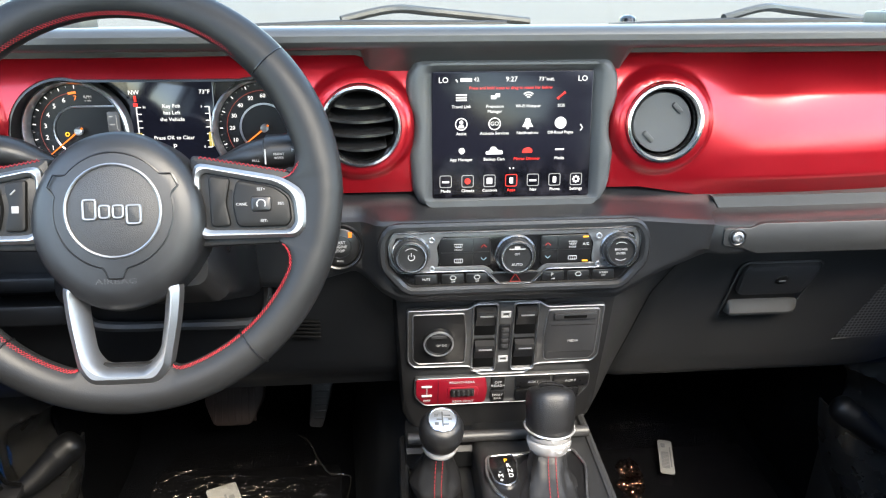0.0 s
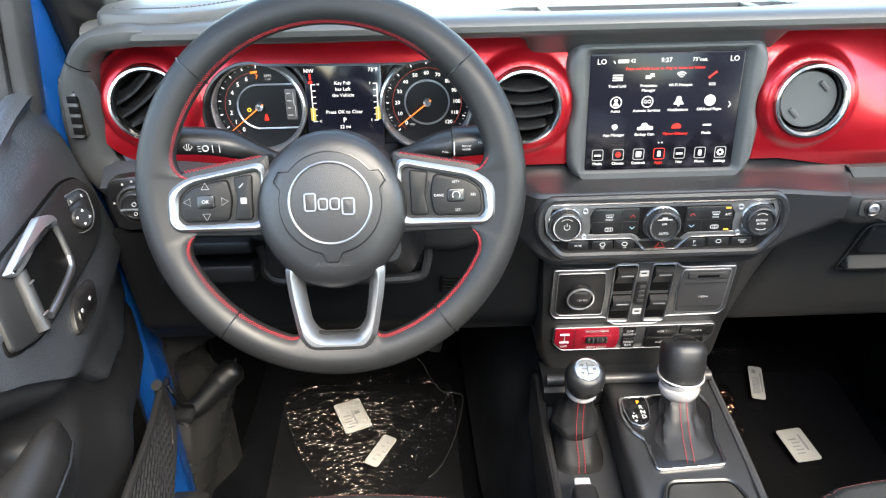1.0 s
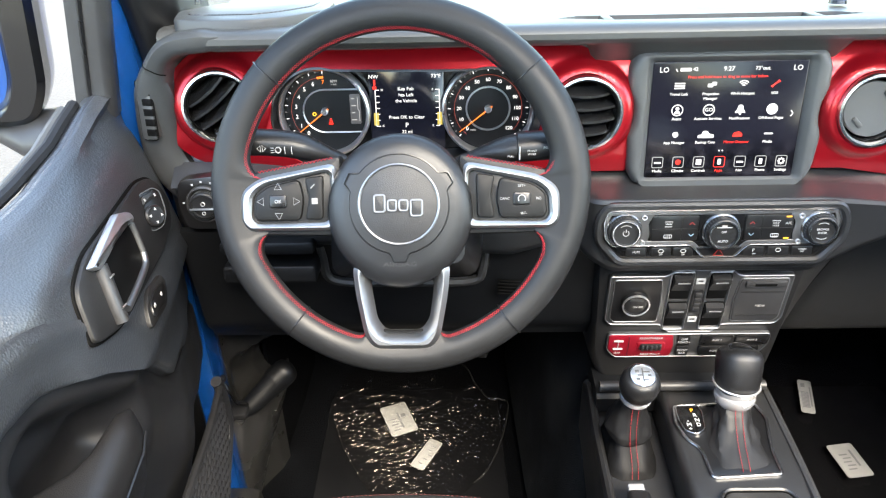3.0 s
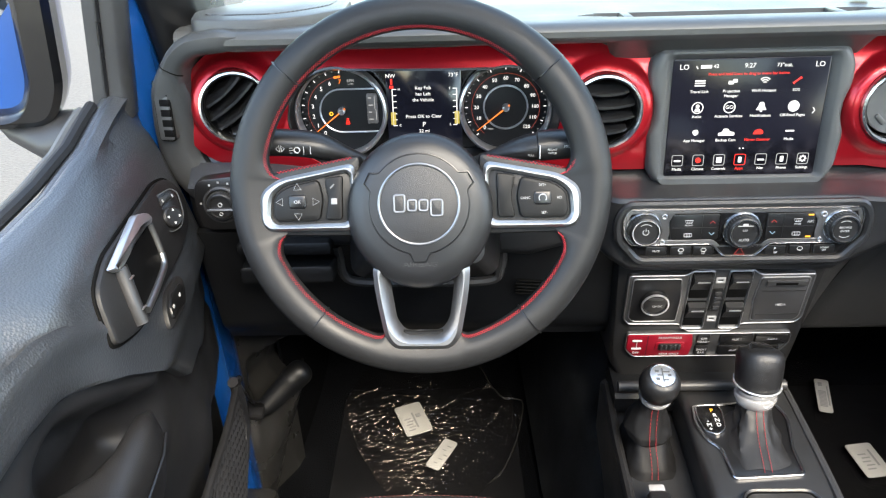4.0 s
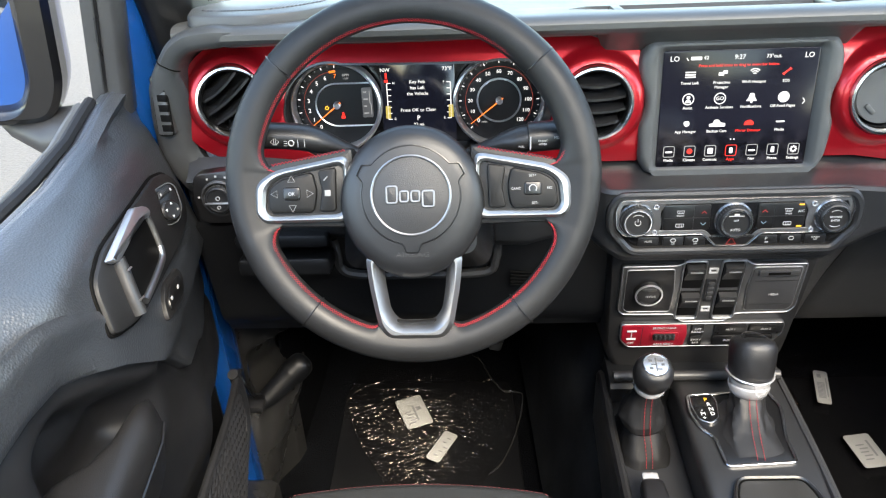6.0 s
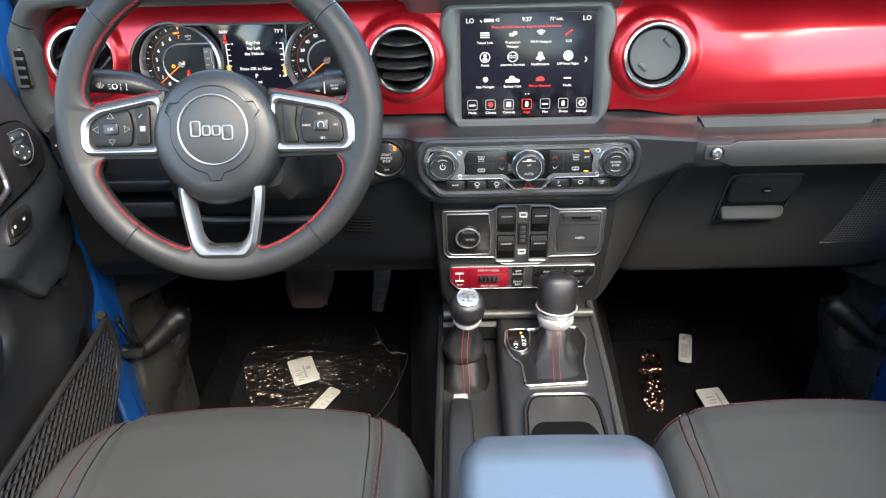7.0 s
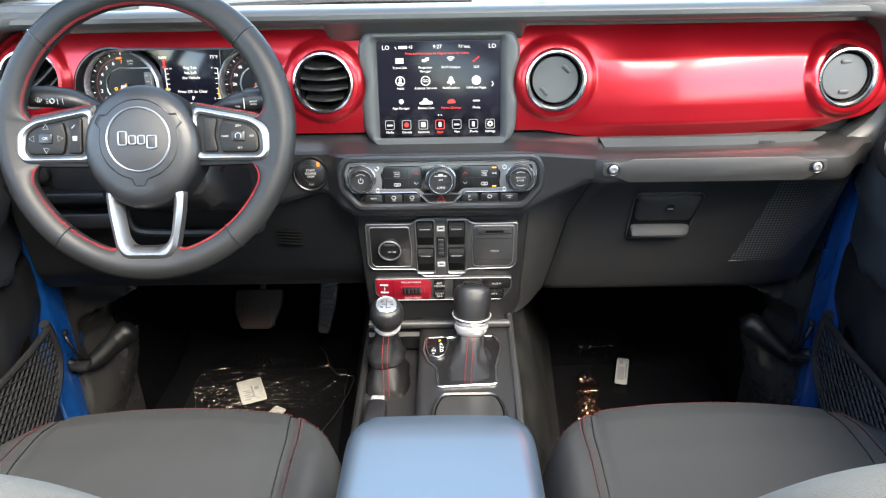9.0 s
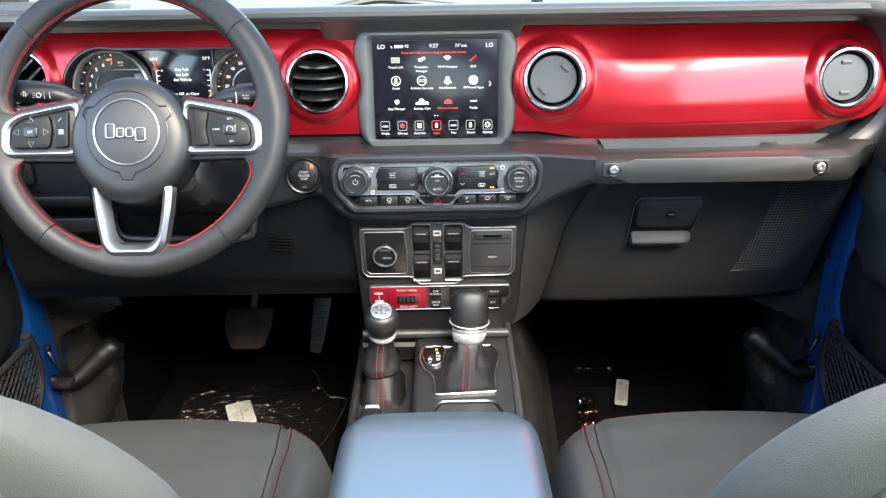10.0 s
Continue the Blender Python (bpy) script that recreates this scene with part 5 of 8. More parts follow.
def build_climate():
    c = thing("climate_panel", "climate control panel with three knobs and chrome edge", "climate panel", DASH)
    hexa = rounded([(-0.137, -0.158), (0.137, -0.158), (0.144, -0.172), (0.143, -0.196), (0.120, -0.223), (-0.120, -0.223), (-0.143, -0.196), (-0.144, -0.172)], 0.007, 4)
    rim = inset(hexa, -0.009)
    part("surround", frame_plate(rim, inset(hexa, 0.001), -0.043, -0.02, 0.003), M_LOWDASH, c, "dark raised surround")
    part("face", slab(hexa, -0.0375, -0.02, 0.001), M_GLOSS, c)
    top = rounded([(-0.137, -0.1585), (0.137, -0.1585), (0.1425, -0.172), (0.140, -0.195), (0.131, -0.2055), (0.035, -0.2055), (0.020, -0.2215), (-0.020, -0.2215), (-0.035, -0.2055), (-0.131, -0.2055), (-0.140, -0.195), (-0.1425, -0.172)], 0.004, 4)
    part("chrome_line", frame_plate(top, inset(top, 0.0016), -0.0405, -0.03, 0.0005), M_DIMCHROME, c, "thin chrome outline")
    part("silver_plate", frame_plate(inset(top, 0.0018), inset(top, 0.0065), -0.0388, -0.03, 0.0005), M_BRUSHED, c)
    for s in (-1, 1):
        wing = rounded([(s * 0.078, -0.1600), (s * 0.116, -0.1600), (s * 0.116, -0.2040), (s * 0.088, -0.2040), (s * 0.086, -0.190), (s * 0.088, -0.176)], 0.003, 3)
        part("silver_wing", slab(wing[::-1] if s > 0 else wing, -0.0386, -0.03, 0.0006), M_BRUSHED, c, "brushed grey wing beside the knob")
    yb = -0.0392
    for s in (-1, 1):
        keys = rounded([(s * 0.028, -0.166), (s * 0.084, -0.166), (s * 0.086, -0.180), (s * 0.084, -0.199), (s * 0.028, -0.199)], 0.003, 3)
        pnl = part("button_pad", slab(keys if s > 0 else keys[::-1], yb, -0.03, 0.001), M_KEYS, c)
        ears = frame_plate(circle(s * 0.0935, -0.168, 0.0035, 12), circle(s * 0.0935, -0.168, 0.002, 12), yb - 0.0015, -0.03, 0.0004)
        part("screw", ears, M_SILVER, c)
        part("screw", frame_plate(circle(s * 0.0935, -0.201, 0.003, 12), circle(s * 0.0935, -0.201, 0.0017, 12), yb - 0.0015, -0.03, 0.0004), M_SILVER, c)
        part("divider", box(min(s * 0.030, s * 0.083), max(s * 0.030, s * 0.083), yb - 0.0006, yb, -0.1835, -0.1828), M_BLACK, pnl)
        part("arrow_up", tube([(s * 0.033, yb - 0.0004, -0.1775), (s * 0.036, yb - 0.0004, -0.1745), (s * 0.039, yb - 0.0004, -0.1775)], 0.0006, 4), E_REDDIM, pnl)
        part("arrow_down", tube([(s * 0.033, yb - 0.0004, -0.1895), (s * 0.036, yb - 0.0004, -0.1925), (s * 0.039, yb - 0.0004, -0.1895)], 0.0005, 4), M_BLUEMARK, pnl)
        part("divider", box(min(s * 0.0475, s * 0.048), max(s * 0.0475, s * 0.048), yb - 0.0006, yb, -0.198, -0.167), M_BLACK, pnl)
        ic = s * 0.064
        part("screen_mark", merged(tube([(ic - 0.0048, yb - 0.0004, -0.1735), (ic + 0.0048, yb - 0.0004, -0.1735), (ic + 0.0034, yb - 0.0004, -0.1768), (ic - 0.0034, yb - 0.0004, -0.1768)], 0.0004, 4, closed=True), *[tube([(ic + o, yb - 0.0004, -0.1748), (ic + o + 0.0006, yb - 0.0004, -0.1775)], 0.0003, 4) for o in (-0.002, 0.0, 0.002)]), M_MARK, pnl)
        part("glass_mark", merged(tube([(p[0], yb - 0.0004, p[1]) for p in rect(ic - 0.0046, ic + 0.0046, -0.1945, -0.1905, 0.001)], 0.0004, 4, closed=True), *[tube([(ic + o, yb - 0.0004, -0.1912), (ic + o + 0.0006, yb - 0.0004, -0.1955)], 0.0003, 4) for o in (-0.002, 0.0, 0.002)]), M_MARK, pnl)
    writing("caption", "FRONT", 0.0028, (-0.064, yb - 0.0004, -0.180), M_MARK, c)
    writing("caption", "MODE", 0.0028, (0.064, yb - 0.0004, -0.180), M_MARK, c)
    writing("caption", "A/C", 0.0045, (0.079, yb - 0.0004, -0.177), M_MARK, c)
    for z in (-0.1685, -0.1965):
        part("indicator", box(0.0755, 0.0815, yb - 0.0006, yb, z - 0.0008, z + 0.0008), E_AMBER, c)
    for x, r in ((-0.1165, 0.0190), (0.0, 0.0203), (0.1165, 0.0190)):
        z = -0.184 if x else -0.187
        k = knob("knob", x, z, r, 0.014, c, y=-0.037)
        if not x:
            writing("mark", "AUTO", 0.0044, (x, -0.049, z - 0.009), M_MARK, k)
            writing("mark", "OFF", 0.0035, (x, -0.049, z + 0.003), M_MARK, k)
            part("fan_mark", merged(box(-0.009, 0.009, -0.0493, -0.0488, z + 0.0085, z + 0.0095), box(-0.003, 0.003, -0.0493, -0.0488, z + 0.0095, z + 0.012)), M_MARK, k)
        elif x < 0:
            part("power_mark", merged(tube([(x + 0.0035 * math.cos(radians(a)), -0.049, z + 0.0035 * math.sin(radians(a))) for a in range(-230, 51, 20)], 0.0005, 4), tube([(x, -0.049, z + 0.001), (x, -0.049, z + 0.005)], 0.0005, 4), tube([(x + 0.010 * math.cos(radians(a)), -0.049, z + 0.010 * math.sin(radians(a))) for a in range(50, 131, 10)], 0.0004, 4)), M_MARK, k)
        else:
            for i, w in enumerate(("BROWSE", "ENTER")):
                writing("mark", w, 0.0036, (x, -0.049, z + 0.002 - i * 0.0045), M_MARK, k)
            part("arc_mark", merged(*[tube([(x + 0.0105 * math.cos(radians(a + o)), -0.049, z + 0.0105 * math.sin(radians(a + o))) for a in range(55, 126, 10)], 0.0004, 4) for o in (0, 180)]), M_MARK, k)
    # lower row of keys
    for x, w in ((-0.100, "MUTE"), (-0.070, ""), (-0.043, ""), (0.043, ""), (0.072, ""), (0.101, "SCREEN OFF")):
        z = -0.2135
        key = part("key", slab(rect(x - 0.0125, x + 0.0125, z - 0.0065, z + 0.0055, 0.002), -0.0385, -0.03, 0.0008), M_KEYS, c)
        if w == "MUTE":
            writing("mark", w, 0.0034, (x, -0.0389, z), M_MARK, key)
        elif w:
            writing("mark", "SCREEN", 0.0028, (x, -0.0389, z + 0.0018), M_MARK, key)
            writing("mark", "OFF", 0.0028, (x, -0.0389, z - 0.0014), M_MARK, key)
        elif x == 0.043:
            writing("mark", "P", 0.006, (x - 0.001, -0.0389, z + 0.001), M_MARK, key)
            writing("mark", "OFF", 0.0026, (x, -0.0389, z - 0.0038), M_MARK, key)
        else:
            part("mark", tube([(x + 0.0034 * math.cos(radians(a)), -0.0388, z + 0.001 + 0.0026 * math.sin(radians(a))) for a in range(0, 360, 60)], 0.0005, 4, closed=True), M_MARK, key)
            if x < 0:
                writing("mark", "OFF", 0.0026, (x, -0.0389, z - 0.0038), M_MARK, key)
    hz = part("hazard_key", slab(rounded([(-0.017, -0.2205), (0.017, -0.2205), (0.029, -0.208), (0.022, -0.2065), (-0.022, -0.2065), (-0.029, -0.208)], 0.002, 3), -0.0392, -0.03, 0.001), M_KEYS, c)
    part("hazard_triangle", tube([(0, -0.0396, -0.2095), (0.006, -0.0396, -0.2185), (-0.006, -0.0396, -0.2185)], 0.0007, 5, closed=True), E_REDDIM, hz)


E_REDDIM = glow("dim red arrow", (0.6, 0.03, 0.02), 0.06)
M_KEYS = mat("satin black keys", (0.007, 0.007, 0.0075), 0.3, bump=0.1, spec=0.4)
M_BLUEMARK = mat("pale blue print", (0.2, 0.3, 0.36), 0.6, bump=0)
M_BRUSHED = mat("brushed grey plate", (0.20, 0.20, 0.205), 0.34, metal=0.85, var=0.06, bump=0.05)
build_climate()


def build_start():
    b = thing("start_button", "round black engine start button with orange lamp", "button", DASH @ Matrix.Translation((-0.195, -0.013, -0.180)))
    part("ring", turned([(0.027, -0.012), (0.027, 0.002), (0.0255, 0.004), (0.0235, 0.003), (0.0225, -0.001)], 44), M_BLACK, b)
    c = part("cap", turned([(0.0225, -0.004), (0.0215, 0.001), (0.020, 0.002), (0.0, 0.0022)], 44), M_KEYS, b)
    for i, w in enumerate(("START", "ENGINE", "STOP")):
        writing("mark", w, 0.0046, (0, -0.0026, 0.005 - i * 0.0048), M_MARK, c)
    writing("mark", "RUN", 0.0034, (0, -0.0026, -0.0165), M_INK, c)
    part("lamp", box(0.010, 0.014, -0.0032, -0.002, 0.011, 0.017), E_ORANGE, c)
    part("core", frame_plate(circle(0, 0, 0.0135, 36), circle(0, 0, 0.0127, 36), -0.0028, -0.001, 0.0002), M_BLACK, c)


build_start()

# ---- switch panels in the stack ----
STACK = DASH @ Matrix.Translation((0, 0.014, -0.30)) @ pose(0, 0, 0, 14.5, 0, 0)


def build_switches():
    s = thing("switch_panel", "window switch panel with socket and media door, chrome edged", "switch panel", STACK)
    out = rounded([(-0.121, 0.036), (-0.048, 0.036), (-0.036, 0.046), (0.036, 0.046), (0.048, 0.036), (0.119, 0.036), (0.119, -0.042), (0.111, -0.052), (0.040, -0.053), (0.028, -0.067), (-0.032, -0.067), (-0.044, -0.053), (-0.113, -0.052), (-0.121, -0.042)], 0.005, 4)
    part("plate", slab(out, -0.003, 0.006, 0.002), M_TRIMGREY, s, "grey switch plate")
    part("chrome_line", frame_plate(inset(out, 0.0005), inset(out, 0.0022), -0.0042, 0.0, 0.0006), M_LINE, s)
    left = rounded([(-0.114, 0.030), (-0.052, 0.030), (-0.049, -0.006), (-0.050, -0.045), (-0.108, -0.045), (-0.114, -0.038)], 0.004, 3)
    part("socket_plate", slab(left, -0.0046, 0.0, 0.001), M_BLACK, s)
    part("plate_line", frame_plate(inset(left, -0.0005), inset(left, 0.0009), -0.0052, 0.0, 0.0003), M_LINE, s)
    so = part("power_socket", turned([(0.0185, 0.0), (0.0185, 0.006), (0.0175, 0.0075), (0.0155, 0.0075), (0.0148, 0.0055), (0.0, 0.0055)], 40, (-0.083, -0.0046, -0.009)), M_BLACK, s, "round power socket cap")
    part("chrome_ring", turned([(0.0185, 0.0062), (0.0182, 0.0082), (0.0165, 0.0082), (0.016, 0.006)], 40, (-0.083, -0.0046, -0.009)), M_SILVER, so)
    writing("mark", "12V DC", 0.0042, (-0.080, -0.0104, -0.0125), M_MARK, so)
    part("cap_lip", slab(rect(-0.092, -0.074, -0.001, 0.003, 0.0015), -0.0128, -0.008, 0.0008), M_DASH, so)
    right = rounded([(0.050, 0.030), (0.112, 0.030), (0.112, -0.038), (0.106, -0.045), (0.050, -0.045), (0.047, -0.006)], 0.004, 3)
    md = part("media_door", slab(right[::-1], -0.0056, 0.0, 0.002), M_DASH, s, "black media port door")
    part("plate_line", frame_plate(inset(right, -0.0012)[::-1], inset(right, 0.0003)[::-1], -0.0046, 0.0, 0.0003), M_LINE, s)
    part("door_bar", slab(rect(0.056, 0.109, 0.0175, 0.0275, 0.003), -0.0085, -0.004, 0.0015), M_DASH, md)
    part("door_crease", box(0.053, 0.109, -0.0061, -0.005, -0.0335, -0.0326), M_BLACK, md)
    writing("mark", "MEDIA", 0.0046, (0.083, -0.0062, -0.016), M_MARK, md)
    part("door_slot", box(0.068, 0.096, -0.0091, -0.008, 0.0205, 0.0245, 0.0004), M_VOID, md)
    part("door_crease", box(0.053, 0.110, -0.0061, -0.005, 0.0075, 0.0086), M_BLACK, md)
    for x in (-0.0265, 0.0225):
        for z in (0.018, -0.032):
            w = part("window_switch", slab(rect(x - 0.013, x + 0.013, z - 0.0225, z + 0.0225, 0.0025), -0.0042, 0.002, 0.0015), M_VOID, s)
            lip = loft([[(x + a, b, z + c) for b, c in ((-0.0040, -0.008), (-0.0085, 0.004), (-0.0135, 0.0115), (-0.012, 0.0175), (-0.004, 0.0205))] for a in (-0.0118, -0.010, 0.010, 0.0118)])
            r = part("rocker", lip, M_STACK, w)
            part("lip_line", box(x - 0.008, x + 0.008, -0.0142, -0.0132, z + 0.0118, z + 0.0136, 0.0003), M_SILVER, r)
    for x in (-0.0265, 0.0225):
        part("switch_frame", frame_plate(rounded([(x - 0.0156, -0.0600), (x + 0.0156, -0.0600), (x + 0.0156, 0.0435), (x - 0.0156, 0.0435)], 0.005, 4), rounded([(x - 0.0136, -0.0578), (x + 0.0136, -0.0578), (x + 0.0136, 0.0413), (x - 0.0136, 0.0413)], 0.004, 4), -0.0056, 0.0, 0.0008), M_SPOKE, s, "bright frame of a switch pair")
    lock = part("window_lock", slab(rect(-0.0090, 0.0050, -0.028, 0.012, 0.003), -0.0055, 0.0, 0.0015), M_BLACK, s)
    for z in (0.005, -0.003, -0.011, -0.019):
        part("lock_rib", box(-0.0062, 0.0022, -0.0085, -0.005, z - 0.003, z + 0.003, 0.001), M_DASH, lock)
    for z in (0.026, -0.042):
        part("window_mark", frame_plate(rect(-0.008, 0.004, z - 0.0045, z + 0.0045, 0.001), rect(-0.0055, 0.0015, z - 0.0022, z + 0.0022, 0.0006), -0.0046, -0.003, 0.0002), M_MARK, s)
    # locker and auxiliary switches
    a = thing("axle_lock_panel", "red axle lock switch beside black auxiliary switches", "switch panel", STACK @ Matrix.Translation((0, 0, -0.0115)))
    out = rounded([(-0.112, -0.058), (0.112, -0.058), (0.112, -0.080), (0.097, -0.103), (-0.100, -0.103), (-0.112, -0.088)], 0.006, 4)
    part("plate", slab(out[::-1], -0.002, 0.006, 0.0015), M_TRIMGREY, a)
    part("chrome_line", frame_plate(out[::-1], inset(out, 0.0013)[::-1], -0.0044, 0.0, 0.0004), M_LINE, a, "thin bright outline")
    red = rounded([(-0.110, -0.060), (-0.022, -0.060), (-0.019, -0.080), (-0.022, -0.101), (-0.098, -0.101), (-0.110, -0.087)], 0.004, 4)
    rd = part("lock_switch", slab(red[::-1], -0.005, 0.0, 0.0015), M_REDSW, a, "red axle lock switch")
    part("seam", box(-0.0825, -0.0817, -0.0054, -0.004, -0.100, -0.061), M_BLACK, rd)
    part("axle_mark", merged(tube([(-0.0965, -0.0056, -0.068), (-0.0965, -0.0056, -0.087)], 0.0007, 4), tube([(-0.103, -0.0056, -0.070), (-0.090, -0.0056, -0.070)], 0.0016, 6), tube([(-0.103, -0.0056, -0.085), (-0.090, -0.0056, -0.085)], 0.0016, 6)), M_MARK, rd)
    writing("mark", "OFF", 0.0055, (-0.0965, -0.0056, -0.0935), M_MARK, rd)
    writing("mark", "FRONT+REAR", 0.0052, (-0.052, -0.0056, -0.065), M_MARK, rd)
    writing("mark", "REAR ONLY", 0.0052, (-0.050, -0.0056, -0.0965), M_MARK, rd)
    part("slide", slab(rect(-0.071, -0.031, -0.088, -0.073, 0.004), -0.0065, 0.0, 0.0015), M_REDSW, rd)
    sl = part("thumb_wheel", slab(rect(-0.067, -0.036, -0.086, -0.0745, 0.003), -0.009, -0.004, 0.002), M_BLACK, rd)
    for k in range(5):
        part("rib", box(-0.064 + k * 0.0062, -0.0615 + k * 0.0062, -0.0105, -0.008, -0.085, -0.0755, 0.0008), M_DASH, sl)
    for z, w in ((-0.070, ("OFF", "ROAD+")), (-0.091, ("SWAY", "BAR"))):
        k = part("rocker", slab(rect(-0.015, 0.003, z - 0.0095, z + 0.0095, 0.003), -0.0055, 0.0, 0.0015), M_BLACK, a)
        for i, t in enumerate(w):
            writing("mark", t, 0.0052, (-0.006, -0.0060, z + 0.0028 - i * 0.0056), M_MARK, k)
    aux = [(0.0165, 0.0615, -0.079, -0.061, "AUX 1"), (0.064, 0.110, -0.079, -0.061, "AUX 3"), (0.0165, 0.0615, -0.1005, -0.0815, "AUX 2"), (0.064, 0.100, -0.1005, -0.0815, "AUX 4")]
    for x0, x1, z0, z1, w in aux:
        k = part("aux_switch", slab(rect(x0, x1, z0, z1, 0.004), -0.0055, 0.0, 0.0018), M_BLACK, a)
        writing("mark", w, 0.0048, ((x0 + x1) / 2, -0.0060, (z0 + z1) / 2 + 0.001), M_MARK, k)


build_switches()


# ---- steering wheel ----
WHEEL = DASH @ Matrix.Translation((-0.3753, -0.1626, -0.0837)) @ pose(0, 0, 0, -15.5, 0, 0) @ Matrix.Diagonal((1.028, 1.028, 1.028, 1))
COLUMN = DASH @ Matrix.Translation((-0.374, -0.19, -0.088))


def build_wheel():
    w = thing("steering_wheel", "black leather steering wheel with red stitching and silver spokes", "steering wheel", WHEEL)
    R = 0.170
    # rim: thicker at its grips, with webs that flow into the spokes
    def web(deg):
        """How far the rim's inner edge runs inwards near the spokes."""
        out = 0.0
        for lo, hi, span, f in ((-17, 5, 9.5, 0.022), (175, 197, 9.5, 0.022), (256, 284, 5, 0.010)):
            d = (deg - (lo + hi) / 2 + 180) % 360 - 180
            gap = abs(d) - (hi - lo) / 2
            if gap <= 0:
                out = max(out, f)
            elif gap < span:
                out = max(out, f * (1 - math.sqrt(1 - (1 - gap / span) ** 2)))
        return out

    def inner_edge(deg):
        return R - 0.0168 - web(deg)

    rings = []
    n = 360
    for i in range(n):
        deg = 360 * i / n
        a = radians(deg)
        fat = 1.0 + 0.08 * max(0, math.cos(2 * (a - radians(20)))) * (0.5 if math.sin(a) < 0 else 1)
        c = Vector((math.cos(a), 0, math.sin(a)))
        ring = []
        for j in range(18):
            b = 2 * math.pi * j / 18
            r = R + 0.0172 * fat * math.cos(b) - (web(deg) * ease(-math.cos(b)) if math.cos(b) < 0 else 0)
            ring.append(c * r + Vector((0, -0.0155 * math.sin(b) * (1 - 0.55 * web(deg) / 0.022 * ease(-math.cos(b) * 1.4)), 0)))
        rings.append(ring)
    part("rim", loft(rings, closed=True), M_RIM, w, "black leather rim")
    for deg in (42, 138, 231, 309):
        a = radians(deg)
        c = Vector((math.cos(a), 0, math.sin(a)))
        part("seam", tube([c * (R + 0.0180 * math.cos(b)) + Vector((0, -0.0160 * math.sin(b), 0)) for b in [2 * math.pi * j / 20 for j in range(20)]], 0.0007, 5, closed=True), M_BLACK, w)
    # braided red stitches along the inner edge
    for a0, a1, thick in ((5, 175, 0.00034), (198, 255, 0.00042), (285, 342, 0.00042)):
        strands = []
        for side in (0, 1):
            pts = []
            for k in range(int((a1 - a0) / 1.0) + 1):
                t = a0 + 1.0 * k
                up = (k + side) % 2
                r = inner_edge(t) + (0.0030 if up else 0.0006)
                pts.append((math.cos(radians(t)) * r, -0.0092 if up else -0.0058, math.sin(radians(t)) * r))
            strands.append(tube(pts, thick, 4))
        part("stitching", merged(*strands), M_STITCH, w, "red cross stitching")
    # hub cushion
    hub = []
    for i in range(72):
        a = 2 * math.pi * i / 72
        ca, sa = math.cos(a), math.sin(a)
        hub.append((0.0715 * ca * (1 - 0.10 * max(0, -sa) ** 3), -0.021 + 0.0765 * sa))
    prof = [(0.0, 0.045), (0.0, 0.004), (0.001, -0.002), (0.004, -0.007), (0.010, -0.011), (0.020, -0.0135)]
    bm = bmesh.new()
    vs = [[bm.verts.new((x, y, z)) for x, z in inset(hub, d)] for d, y in prof]
    for a, b in zip(vs, vs[1:]):
        for i in range(len(hub)):
            bm.faces.new((a[i - 1], a[i], b[i], b[i - 1]))
    bm.faces.new(vs[-1])
    hubp = part("airbag_cover", bm, M_COVER, w, "grained black airbag cover", m=Matrix.Translation((0, -0.011, 0)))
    # relief line round the emblem, with three ears
    line = []
    for k in range(120):
        a = radians(3 * k)
        r = 0.0485 + 0.008 * sum(ease((11 - abs((3 * k - q + 180) % 360 - 180)) / 5) for q in (27, 153, 270))
        line.append((r * math.cos(a), -0.0123 + r * math.sin(a)))
    part("cover_groove", tube([(x, -0.0133, z) for x, z in line], 0.0009, 5, closed=True), M_BLACK, hubp)
    part("emblem_disc", turned([(0.0385, 0.012), (0.0385, 0.0205), (0.036, 0.0215), (0.0, 0.0218)], 56, (0, 0.0074, -0.0123)), M_EMBLEM, hubp, "dark textured emblem disc")
    part("emblem_ring", turned([(0.0370, 0.017), (0.0374, 0.0225), (0.0385, 0.0232), (0.0396, 0.0225), (0.0402, 0.016)], 64, (0, 0.0074, -0.0123)), M_LINE, hubp, "thin silver ring")
    # emblem: a plain chrome bar
    for x0, x1, z0, z1 in ((-0.0245, -0.0125, -0.0085, 0.0095), (-0.0115, -0.0015, -0.0075, 0.0045), (-0.0005, 0.0095, -0.0075, 0.0045), (0.0105, 0.0235, -0.0125, 0.0045)):
        em = rect(x0, x1, z0 - 0.0115, z1 - 0.0115, 0.0035, 4)
        e = part("emblem_bar", frame_plate(em, inset(em, 0.0019), -0.0172, -0.0142, 0.0006), M_LINE, hubp, "plain chrome emblem bar")
        part("emblem_fill", slab(inset(em, 0.0018), -0.0159, -0.0142, 0.0004), M_EMBLEM, e)
    writing("mark", "AIRBAG", 0.0065, (0.0, -0.0133, -0.071), M_DASH, hubp, lift=0.0008, wide=1.5)
    # side spokes
    for s in (-1, 1):
        out = rounded([(s * 0.062, 0.037), (s * 0.137, 0.023), (s * 0.156, 0.010), (s * 0.157, -0.020), (s * 0.149, -0.029), (s * 0.064, -0.029), (s * 0.062, 0.0)], 0.010, 5)
        inn = rounded([(s * 0.068, 0.028), (s * 0.131, 0.0155), (s * 0.1440, 0.006), (s * 0.1460, -0.016), (s * 0.1415, -0.0215), (s * 0.070, -0.0205), (s * 0.068, 0.0)], 0.007, 5)
        if s > 0:
            out, inn = out[::-1], inn[::-1]
